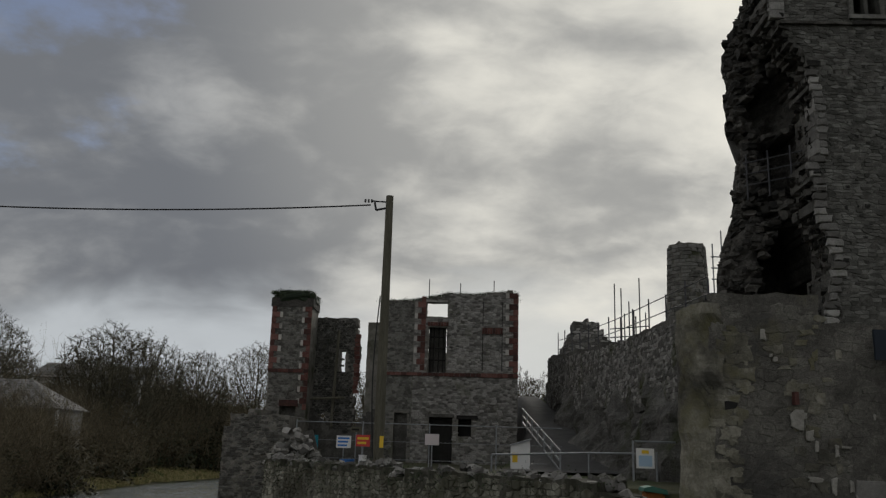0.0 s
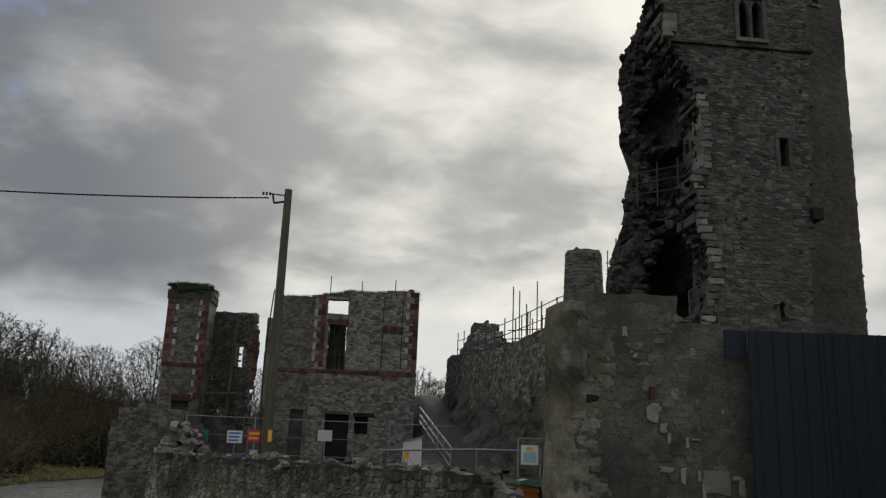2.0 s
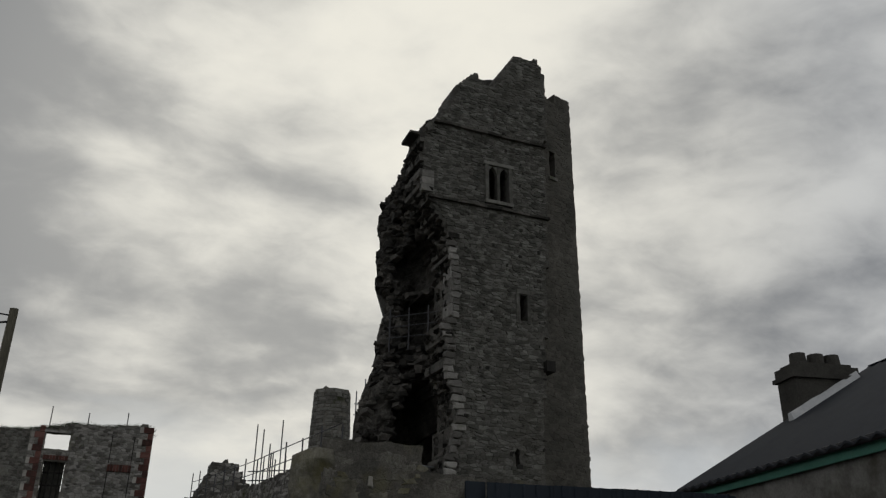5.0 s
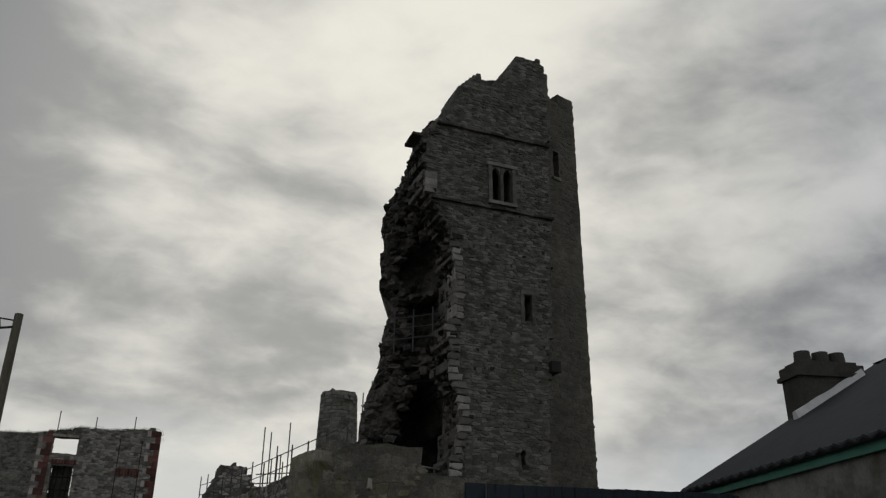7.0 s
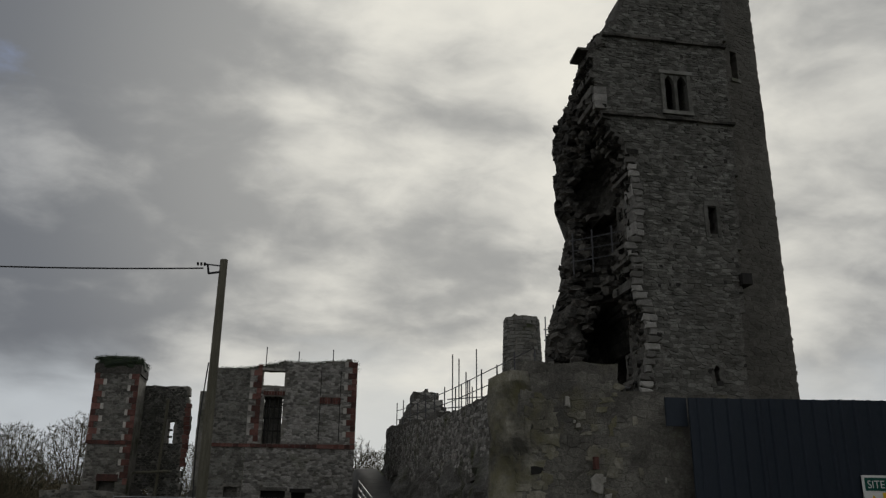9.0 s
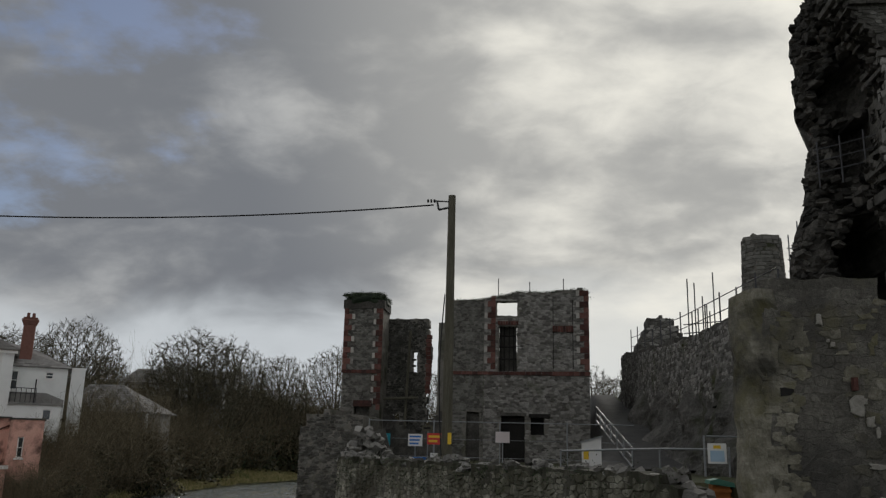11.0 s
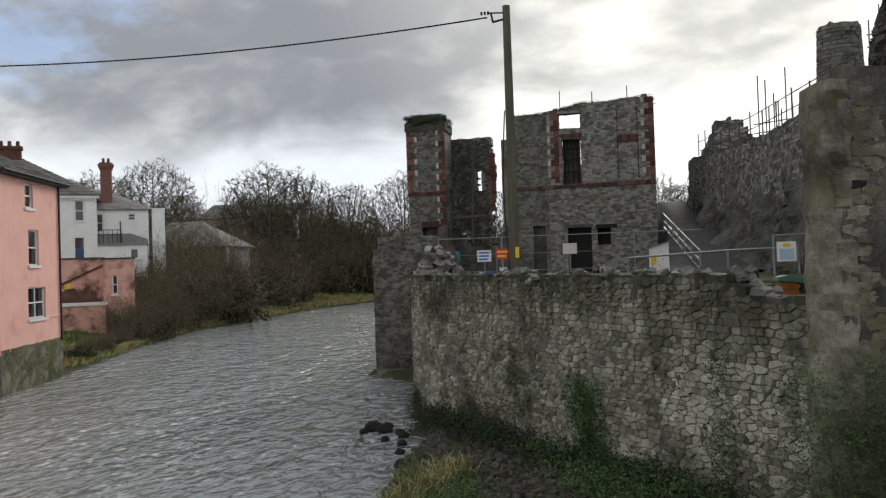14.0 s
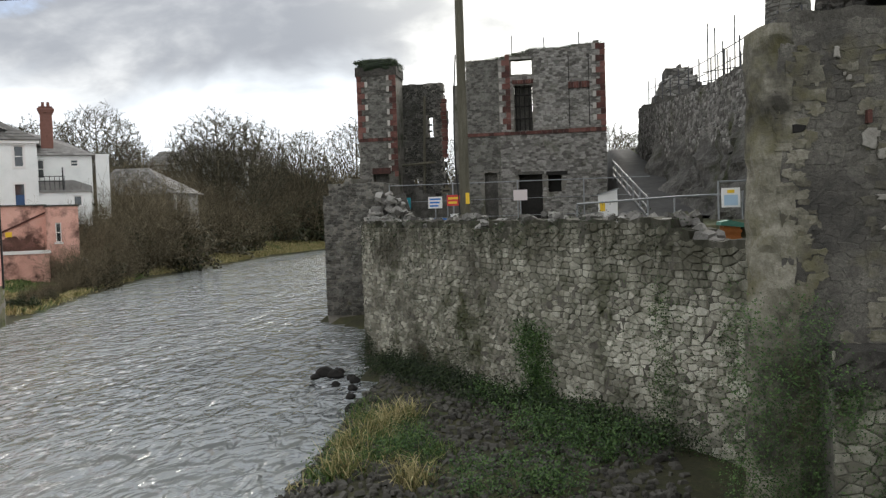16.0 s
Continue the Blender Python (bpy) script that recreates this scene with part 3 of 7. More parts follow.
def ticks(a, b, step, far):
    t = list(np.arange(a, b + step / 2, step))
    g, s = b, step
    while g < far:
        s *= 1.6
        g += s
        t.append(g)
    g, s = a, step
    while g > -far:
        s *= 1.6
        g -= s
        t.insert(0, g)
    return np.array(t)


gx, gy = ticks(-50, 30, 0.8, 2200), ticks(-6, 120, 0.8, 2200)
GX, GY = np.meshgrid(gx, gy, indexing="ij")
GZ = ground_height(GX, GY)
g_mb = MB()
g_mb.v = [(float(a), float(b), float(c) + 0.06 * noise.noise(Vector((a * 0.6, b * 0.6, 0)))) for a, b, c in zip(GX.ravel(), GY.ravel(), GZ.ravel())]
ny = len(gy)
g_mb.f = [(i * ny + j, (i + 1) * ny + j, (i + 1) * ny + j + 1, i * ny + j + 1) for i in range(len(gx) - 1) for j in range(ny - 1)]
solid("ground", g_mb, M_GROUND, "rough winter grass and earth on the river banks", "ground", kind="structure", smooth=True)

w_mb = MB()
wx, wy = np.linspace(-60, 62, 90), np.linspace(-60, 142, 120)
w_mb.v = [(float(a), float(b), 0.03 * noise.noise(Vector((a * 0.9, b * 0.35, 3)))) for a in wx for b in wy]
w_mb.f = [(i * 120 + j, (i + 1) * 120 + j, (i + 1) * 120 + j + 1, i * 120 + j + 1) for i in range(89) for j in range(119)]
solid("water", w_mb, M_WATER, "grey rippled river with flecks of foam", "river", kind="structure", smooth=True)

bridge = MB().box((-40, -8, 2.5), (5.0, 0.7, 3.3))
solid("road", bridge, M_PATH, "plain bridge deck over the river", "road", kind="structure")

p_mb = MB()
pts = []
for k in range(24):
    yy = 25.5 + k
    lo = 2.95 - 0.02 * k if yy > 33 else 1.0 + (yy - 25.5) * 0.25
    hi = 6.0 - 0.075 * (yy - 24)
    for q in range(6):
        xx = lo + (hi - lo) * q / 5
        pts.append((xx, yy, float(ground_height(np.array([xx]), np.array([yy]))[0]) + 0.09))
p_mb.v = pts
p_mb.f = [(k * 6 + q, k * 6 + q + 1, k * 6 + q + 7, k * 6 + q + 6) for k in range(23) for q in range(5)]
solid("path", p_mb, M_PATH, "grey tarmac ramp rising beside the rock", "path", kind="structure", smooth=True)

# ---- river wall ----
WA, WB = (-5.78, 25.5), (3.25, 12.93)
WM = frame_of(WA, WB)
WL = (Vector(WB) - Vector(WA)).length


def wall_top(s):
    z = 4.42 + 0.16 * noise.noise(Vector((s * 0.7, 1.5, 0))) + 0.10 * noise.noise(Vector((s * 2.3, 4.5, 0)))
    return z + 0.14 * math.exp(-((s - 6.6) / 0.35) ** 2) + 0.08 * math.exp(-((s - 9.8) / 0.5) ** 2) - 0.32 * float(smooth(13.7, 14.3, np.array(s)))


river_wall = thing("river_wall", (*WA, 0), "tall rubble limestone river wall with a broken mossy top", "wall", kind="structure")
keep_w = lambda s, z: z < wall_top(s)
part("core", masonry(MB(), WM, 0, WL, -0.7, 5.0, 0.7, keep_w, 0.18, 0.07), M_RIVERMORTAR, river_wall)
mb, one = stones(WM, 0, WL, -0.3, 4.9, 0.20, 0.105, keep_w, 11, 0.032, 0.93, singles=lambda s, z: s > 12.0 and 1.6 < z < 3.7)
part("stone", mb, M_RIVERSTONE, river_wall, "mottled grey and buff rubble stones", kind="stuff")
RIVER_ONE = one
ret = frame_of((-6.9, 34.8), WA)
part("return_wall", masonry(MB(), ret, 0, 9.36, -0.7, 4.6, 0.7, lambda s, z: z < 4.25 + 0.2 * noise.noise(Vector((s, 9, 0))), 0.22, 0.07), M_MORTAR, river_wall)
cap_r = random.Random(5)
cap = MB()
for k in range(120):
    s = cap_r.uniform(0.1, WL - 0.3)
    vs, fs = stone_shape(cap_r.uniform(0.12, 0.3), cap_r.uniform(0.08, 0.2), 0.2, cap_r, 0.25)
    mm = WM @ Matrix.Translation((s, cap_r.uniform(0.15, 0.6), wall_top(s) + 0.02)) @ Euler((cap_r.uniform(-.6, .6), cap_r.uniform(-.4, .4), cap_r.uniform(0, 3))).to_matrix().to_4x4()
    cap.add([mm @ Vector(p) for p in vs], fs)
part("cap_stone", cap, M_STONE, river_wall, "loose pale stones along the broken top", kind="stuff")

# ---- pier and rubble at the river's edge ----
pier = thing("river_pier", (-8.6, 36, 0), "dark square masonry pier standing at the water", "pier", kind="structure")
PM = frame_of((-9.75, 35.0), (-7.0, 34.8))
keep_p = lambda s, z: z < 6.08 + 0.25 * noise.noise(Vector((s * 1.3, 2, 7))) - 0.5 * float(smooth(0.5, 0.0, np.array(s)))
part("core", masonry(MB(), PM, 0, 2.76, -0.7, 6.3, 3.0, keep_p, 0.25, 0.08), M_MORTAR, pier)
part("stone", stones(PM, 0, 2.76, 0.5, 6.3, 0.24, 0.10, keep_p, 12, 0.03)[0], M_TOWER, pier, kind="stuff")

rub_r = random.Random(21)
heap = MB()
for k in range(170):
    a, b = rub_r.uniform(0, 1), rub_r.uniform(0, 1)
    x = -6.1 + 1.5 * a + rub_r.gauss(0, 0.08)
    z = 4.25 + max(0.0, 1.15 - abs(x + 5.3) * 1.3) * b
    vs, fs = stone_shape(rub_r.uniform(0.15, 0.38), rub_r.uniform(0.1, 0.26), 0.22, rub_r, 0.25)
    mm = Matrix.Translation((x, 27.6 + rub_r.uniform(-0.5, 0.5) + 0.5 * (1 - b), z)) @ Euler((rub_r.uniform(-.6, .6), rub_r.uniform(-.6, .6), rub_r.uniform(0, 6))).to_matrix().to_4x4()
    heap.add([mm @ Vector(p) for p in vs], fs)
heap.v = [(x, y, max(z, 4.1)) for x, y, z in heap.v]
solid("rubble_heap", heap, M_STONE, "heap of pale broken stones behind the wall", "rubble", kind="stuff")

# ---- mossy buttress in the foreground ----
buttress = thing("buttress_tower", (4.2, 11.5, 0), "dark stained stone bastion with a pale lichen corner", "bastion", kind="structure")


def but_top(x):
    z = 6.84 if x < 4.29 else 6.53
    z -= 0.30 * max(0.0, min(1.0, (3.05 - x) / 0.45)) ** 2
    return z + 0.06 * noise.noise(Vector((x * 2.2, 0.4, 0)))


BM_ = frame_of((3.0, 10.1), (8.0, 10.1))
BS_ = Matrix(((1, 0.36, 0, 3.0), (0, 1, 0, 10.1), (0, 0, 1, 0), (0, 0, 0, 1)))
keep_b = lambda s, z: z < but_top(s + 3.0)
part("core", masonry(MB(), BS_, 0, 3.0, -0.4, 7.4, 3.4, keep_b, 0.17, 0.05), M_BUTTRESS, buttress)
mb, BUT_ONE = stones(BM_, 0.02, 2.9, 0.5, 7.3, 0.17, 0.09, keep_b, 14, 0.006, 1.0, singles=lambda s, z: z > 4.2 and s < 2.2)
part("stone", mb, M_BUTTRESS, buttress, "dark flaking stones", kind="stuff")
corner = MB()
NS, NZ = 22, 70
for j in range(NZ + 1):
    z = -0.4 + j * (but_top(2.75) + 0.4) / NZ
    lean = 0.05 * max(0.0, (4.5 - z)) * 0.5
    for i in range(NS + 1):
        a = radians(-90 - 95 * i / (NS - 1))
        rr = 0.42 + lean * 0.7
        cx, cy = 3.14, 10.5
        p = Vector((cx + rr * math.cos(a) - (0.02 if i else -0.02), cy + rr * math.sin(a), z))
        if i == NS:
            p = Vector((4.15, 13.6, z))
        k = 0.05 * noise.noise(p * 2.3) + 0.035 * noise.noise(p * 6) + 0.02 * noise.noise(p * 14)
        corner.v.append((p.x + k, p.y + k, p.z + (0.06 * noise.noise(p * 3) if j == NZ else 0)))
for j in range(NZ):
    for i in range(NS):
        q = j * (NS + 1) + i
        corner.f.append((q, q + NS + 1, q + NS + 2, q + 1))
top0 = NZ * (NS + 1)
corner.f.append(tuple(top0 + i for i in range(NS, -1, -1)))
flk, fr_ = MB(), random.Random(27)
for k in range(700):
    x, z = 3.02 + abs(fr_.gauss(0, 0.6)), fr_.uniform(0.8, 6.8)
    if noise.noise(Vector((x * 1.5, 0, z * 1.1))) < -0.05:
        continue
    vs, fs = stone_shape(fr_.uniform(0.04, 0.2), fr_.uniform(0.04, 0.14), 0.008, fr_, 0.4)
    flk.add([(p[0] + x, p[1] * 0.6 + 10.085, p[2] + z) for p in vs], fs)
part("lichen_patch", flk, M_LICHEN, buttress, "buff lichen flakes", kind="stuff")
part("rounded_corner", corner, M_LICHEN, buttress, "buff lichen-covered rounded corner")
LM_ = frame_of((3.4, 9.42), (8, 9.3))
ledge = masonry(MB(), LM_, 0, 2.9, 2.6, 3.2, 0.75, lambda s, z: z < 3.04 + 0.1 * noise.noise(Vector((s * 1.7, 0, 2))), 0.09, 0.07)
part("ledge", ledge, M_CORE, buttress, "dark slab ledge")
PL = frame_of((3.4, 9.6), (8, 9.6))
part("plinth", masonry(MB(), PL, 0, 2.9, -0.4, 2.8, 0.6, lambda s, z: True, 0.25, 0.06), M_MORTAR, buttress)
part("plinth_stone", stones(PL, 0, 2.9, 0.2, 2.8, 0.26, 0.13, lambda s, z: True, 15, 0.03, 0.95)[0], M_RIVERSTONE, buttress, "pale rough plinth stones", kind="stuff")
mk = random.Random(3)
marks = MB()
for x, z, w, h in ((3.63, 6.40, 0.07, 0.13), (3.76, 6.10, 0.05, 0.05), (3.71, 6.14, 0.03, 0.04), (3.97, 5.39, 0.14, 0.18), (4.05, 5.44, 0.07, 0.07), (4.11, 5.21, 0.09, 0.11), (4.18, 5.10, 0.04, 0.12), (4.41, 5.05, 0.04, 0.14), (4.52, 5.09, 0.13, 0.03), (4.14, 4.71, 0.18, 0.06), (4.35, 4.65, 0.06, 0.16), (4.55, 4.65, 0.04, 0.12), (4.61, 4.42, 0.04, 0.28), (5.09, 4.52, 0.06, 0.24), (5.03, 4.64, 0.11, 0.05), (4.29, 4.24, 0.10, 0.07), (4.88, 5.44, 0.02, 0.07), (4.24, 4.35, 0.21, 0.06)):
    vs, fs = stone_shape(w, h, 0.014, mk, 0.35)
    marks.add([(p[0] + x, p[1] * 0.5 + 10.062, p[2] + z) for p in vs], fs)
for x, z, w, h in ((4.76, 4.57, 0.32, 0.27),):
    vs, fs = stone_shape(w, h, 0.02, mk, 0.2)
    part("repair_slab", MB().add([(p[0] + x, p[1] * 0.5 + 10.065, p[2] + z) for p in vs], fs), M_CEMENT, buttress, "smooth grey repair patch")
# no opening here: a near-black flake paints the shade of a hole
for x, z, w, h in ((3.20, 5.54, 0.14, 0.09),):
    vs, fs = stone_shape(w, h, 0.012, mk, 0.3)
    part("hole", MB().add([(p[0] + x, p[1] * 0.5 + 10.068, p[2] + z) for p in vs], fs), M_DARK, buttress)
for x, z, w, h in ((3.96, 5.64, 0.05, 0.15),):
    part("red_lamp", MB().box((x - w / 2, 10.0, z - h / 2), (x + w / 2, 10.09, z + h / 2)), M_BRICK, buttress, "small red lamp on the wall")
part("limewash_patch", marks, M_WHITEMARK, buttress, "remnants of white limewash", kind="stuff")

# ---- tower house ----
tower = thing("tower_house", (11.5, 24, 4.3), "tall ruined limestone tower house with one side torn open", "tower", kind="structure")
TM = frame_of((0, 21.4), (1, 21.4))
edge_z = [8.0, 9.2, 10.0, 10.8, 11.4, 12.1, 12.6, 13.0, 14.4, 15.9, 16.9, 17.3, 19.0, 19.9, 20.3, 21.3, 22.1]
edge_x = [9.35, 9.55, 9.75, 9.60, 9.33, 9.42, 9.22, 9.58, 9.57, 9.35, 8.68, 8.5, 8.52, 8.95, 9.35, 9.65, 10.5]
top_x = [8.0, 9.09, 9.59, 9.7, 10.1, 10.43, 10.66, 11.17, 11.32, 12.0, 12.3, 12.86, 13.06, 13.3]
top_z = [19.0, 19.95, 20.85, 21.4, 21.75, 22.2, 21.6, 21.64, 22.1, 23.2, 23.05, 23.3, 22.7, 22.5]


def keep_face(s, z):
    j = 0.12 * noise.noise(Vector((0.5, z * 3.1, 0)))
    if s < np.interp(z, edge_z, edge_x) + j or z > np.interp(s, top_x, top_z) + 0.1 * noise.noise(Vector((s * 5, 3, 0))):
        return False
    if 11.86 < s < 12.15 and 13.2 < z < 14.05:
        return False
    if 10.82 < s < 11.6 and 17.15 < z < 18.4:
        return False
    if 11.69 < s < 11.79 and 8.72 < z < 9.2:
        return False
    return True


right_end = lambda z: np.interp(z, [5, 8.6, 11.6, 13.4, 16.7, 20.3, 23], [12.6, 12.6, 12.7, 12.87, 13.02, 13.1, 13.15])
keep_t = lambda s, z: keep_face(s, z) and s < right_end(z)
part("front_wall", masonry(MB(), TM, 8.3, 13.3, 4.2, 23.3, 1.3, keep_t, 0.14, 0.05), M_DARKROCK, tower)
mb, TOW_ONE = stones(TM, 8.3, 13.25, 4.5, 23.2, 0.22, 0.085, keep_t, 31, 0.02, 0.98, singles=lambda s, z: z > 9)
part("stone", mb, M_TOWER, tower, "weathered grey coursed stones", kind="stuff")
# side wing, set back; its darker material carries the shade of the setback
SM = frame_of((12.6, 22.0), (14.9, 22.6))
keep_s = lambda s, z: s < np.interp(z, [4, 10.45, 10.5, 23], [2.42, 2.40, 2.33, 2.36]) and z < np.interp(s, [0, 0.9, 1.5, 1.55, 2.4], [22.6, 22.5, 22.3, 22.72, 22.72]) and not (1.16 < s < 1.42 and 19.1 < z < 20.15)
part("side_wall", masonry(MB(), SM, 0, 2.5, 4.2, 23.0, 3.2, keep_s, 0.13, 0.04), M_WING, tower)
part("side_stone", stones(SM, 0.0, 2.42, 4.5, 22.9, 0.28, 0.11, keep_s, 32, 0.010, 0.985)[0], M_WING, tower, "harled side stones, darkened for the set-back wing's shade", kind="stuff")
part("slit_sill", MB().box((1.10, -0.07, 18.98), (1.48, 0.1, 19.1), SM), M_STONE, tower, "pale worn sill")
# string courses
for z0, x0 in ((16.85, 8.75), (19.62, 8.9)):
    st = MB()
    k, x = 0, x0
    while x < 12.95:
        w = 0.5 + 0.2 * hash3(k, z0, 1)
        st.box((x, 21.26, z0 - 0.03 + 0.02 * hash3(k, 5, z0)), (min(x + w - 0.015, 13.05), 21.42, z0 + 0.05))
        x += w
        k += 1
    st.v = bumpy(st.v, 0.04, 3.0, 2)
    part("string_course", st, M_CORE, tower, "projecting string course")
# two-light window
win = MB()
for a, b in (((10.72, 21.3, 17.02), (10.84, 21.6, 18.5)), ((11.58, 21.3, 17.02), (11.70, 21.6, 18.5)), ((10.66, 21.27, 18.42), (11.76, 21.6, 18.54)), ((10.70, 21.28, 17.02), (11.72, 21.6, 17.14)), ((11.16, 21.34, 17.14), (11.26, 21.55, 18.42))):
    win.box(a, b)
for cx in (11.0, 11.42):
    for sgn in (-1, 1):
        win.add([(cx + sgn * 0.17, 21.36, 18.43), (cx + sgn * 0.17, 21.36, 18.12), (cx + sgn * 0.10, 21.36, 18.30), (cx, 21.36, 18.40), (cx + sgn * 0.17, 21.52, 18.43), (cx + sgn * 0.17, 21.52, 18.12), (cx + sgn * 0.10, 21.52, 18.30), (cx, 21.52, 18.40)], [(0, 1, 2, 3), (7, 6, 5, 4), (1, 5, 6, 2), (2, 6, 7, 3)])
part("window", win, M_TOWER, tower, "two-light window with pointed heads and dressed stone frame")
part("slit_surround", MB().box((11.76, 21.34, 13.08), (11.86, 21.5, 14.15)).box((12.15, 21.34, 13.08), (12.25, 21.5, 14.15)).box((11.78, 21.33, 14.05), (12.23, 21.5, 14.2)), M_TOWER, tower)
# near-black solids on the face stand for the shade in hole and slit
part("putlog_hole", MB().box((12.68, 21.2, 11.62), (12.98, 22.2, 11.95)), M_DARK, tower)
part("cross_slit", MB().box((11.66, 21.36, 8.66), (11.84, 21.41, 8.78)), M_DARK, tower)
# flat dark flakes instead of holes: the shade in pits, as colour
pits, pr_ = MB(), random.Random(66)
for k in range(150):
    x, z = pr_.uniform(9.7, 12.9), pr_.uniform(9.0, 21.0)
    if keep_t(x, z) and keep_t(x - 0.2, z):
        vs, fs = stone_shape(pr_.uniform(0.05, 0.13), pr_.uniform(0.05, 0.11), 0.012, pr_, 0.4)
        pits.add([(p[0] + x, p[1] * 0.4 + 21.372, p[2] + z) for p in vs], fs)
part("pit", pits, M_CORE, tower, "small dark flakes standing for the shade in pits and putlog holes", kind="stuff")
# dark sheet behind the front wall, for the shade in its openings
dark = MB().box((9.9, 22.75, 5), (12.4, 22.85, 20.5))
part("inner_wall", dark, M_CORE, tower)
# light quoin stones along the torn edge
qr = random.Random(8)
q_mb = MB()
for z in np.arange(8.2, 15.5, 0.21):
    x = float(np.interp(z, edge_z, edge_x))
    vs, fs = stone_shape(qr.uniform(0.2, 0.42), 0.19, 0.07, qr, 0.25)
    q_mb.add([(p[0] + x + 0.12, p[1] + 21.36, p[2] + z) for p in vs], fs)
for z in (17.0, 17.25, 17.5):
    q_mb.box((8.5, 21.3, z), (8.9, 21.5, z + 0.24))
for z in np.arange(13.0, 14.6, 0.4):
    q_mb.box((9.5, 21.32, z), (9.72, 21.9, z + 0.38))
part("edge_stone", q_mb, M_STONE, tower, "paler dressed stones along the torn edge", kind="stuff")
crag_r = random.Random(17)


def crag(zlist, xlist, x_in, y0, y1, seed, hollow):
    """The torn flank: a rough sheet of broken core from the silhouette back and across to the front wall."""
    mb, zs = MB(), np.arange(zlist[0], zlist[-1], 0.16)
    cols = 15
    for z in zs:
        x0 = float(np.interp(z, zlist, xlist))
        back = Vector((x0 * 1.4, 17, z * 1.4))
        mb.v.append((x0 + 1.15 + 0.1 * noise.noise(back), y0 + 2.6, z))
        for i in range(cols + 1):
            t = i / cols
            x = x0 + (x_in(z) - x0) * t
            y = y0 + (y1 - y0) * (abs(t - 0.0) ** 0.8)
            y += hollow(x, z)
            v = Vector((x * 1.4, y * 0.6, z * 1.4))
            n1, n2 = noise.noise(v + Vector((seed, 0, 0))), noise.noise(v * 2.7 + Vector((0, seed, 0)))
            layer = 0.10 * noise.noise(Vector((x * 0.8, seed, z * 6.5)))
            mb.v.append((x + 0.10 * n2 + layer, y + 0.40 * n1 + 0.22 * n2 + layer, z + 0.05 * n1))
    n = cols + 2
    for j in range(len(zs) - 1):
        for i in range(cols + 1):
            mb.f.append((j * n + i, j * n + i + 1, (j + 1) * n + i + 1, (j + 1) * n + i))
    return mb


sil_z = [4.2, 8.0, 9.5, 10.4, 11.3, 12.0, 13.0, 14.1, 14.7, 16.2, 17.6, 19.0, 20.2]
sil_x = [7.5, 7.62, 7.66, 7.72, 7.9, 8.2, 8.25, 8.6, 8.15, 8.18, 8.22, 8.85, 9.5]


def vault(x, z):
    """Depth of the vaulted chamber, the smaller room above it and a window recess."""
    d = 0.0
    if ((x - 9.35) / 0.95) ** 2 + ((z - 9.3) / 2.0) ** 2 < 1 and z > 5.0:
        d = 3.2
    if 8.7 < x < 9.9 and 12.4 < z < 14.3:
        d = 1.4
    if ((x - 9.1) / 0.7) ** 2 + ((z - 15.2) / 0.9) ** 2 < 1:
        d = 1.0
    return d


part("broken_flank", crag(sil_z, sil_x, lambda z: max(9.95, float(np.interp(z, edge_z, edge_x)) + 0.5), 24.6, 22.7, 3, vault), M_CORE, tower, "torn masonry with a vaulted chamber, darkened for its shade")
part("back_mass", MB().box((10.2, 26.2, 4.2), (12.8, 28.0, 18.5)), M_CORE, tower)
flake = MB()
for k in range(620):
    z = crag_r.uniform(8.2, 19.6)
    x0, x1 = float(np.interp(z, sil_z, sil_x)), float(np.interp(z, edge_z, edge_x))
    t = crag_r.random() ** 1.6
    x = x0 + (x1 - x0) * t
    if vault(x, z) > 0.5:
        continue
    y = 24.6 + (22.7 - 24.6) * t ** 0.8
    vs, fs = stone_shape(crag_r.uniform(0.14, 0.4), crag_r.uniform(0.1, 0.26), 0.28, crag_r, 0.3)
    mm = Matrix.Translation((x + 0.16, y, z)) @ Euler((crag_r.uniform(-.4, .4), crag_r.uniform(-.4, .4), crag_r.uniform(-.8, .6))).to_matrix().to_4x4()
    flake.add([mm @ Vector(p) for p in vs], fs)
for z in np.arange(7.9, 20.0, 0.15):
    for y in np.arange(21.55, 22.75, 0.2):
        x = float(np.interp(z, edge_z, edge_x)) + crag_r.uniform(-0.08, 0.16)
        vs, fs = stone_shape(crag_r.uniform(0.16, 0.34), crag_r.uniform(0.09, 0.2), 0.3, crag_r, 0.3)
        mm = Matrix.Translation((x, y + crag_r.uniform(-.08, .08), z + crag_r.uniform(-.05, .05))) @ Euler((crag_r.uniform(-.3, .3), crag_r.uniform(-.3, .3), radians(90) + crag_r.uniform(-.6, .6))).to_matrix().to_4x4()
        flake.add([mm @ Vector(p) for p in vs], fs)
for k in range(420):
    z = crag_r.uniform(8.5, 19.8)
    y = crag_r.uniform(24.2, 26.6)
    x = float(np.interp(z, sil_z, sil_x)) + crag_r.uniform(0.2, 0.5) + (y - 24.6) * 0.34
    vs, fs = stone_shape(crag_r.uniform(0.15, 0.36), crag_r.uniform(0.12, 0.3), 0.3, crag_r, 0.35)
    mm = Matrix.Translation((x + 0.1, y, z)) @ Euler((crag_r.uniform(-.4, .4), crag_r.uniform(-.4, .4), crag_r.uniform(-.5, .5))).to_matrix().to_4x4()
    flake.add([mm @ Vector(p) for p in vs], fs)
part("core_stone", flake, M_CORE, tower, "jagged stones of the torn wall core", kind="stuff")
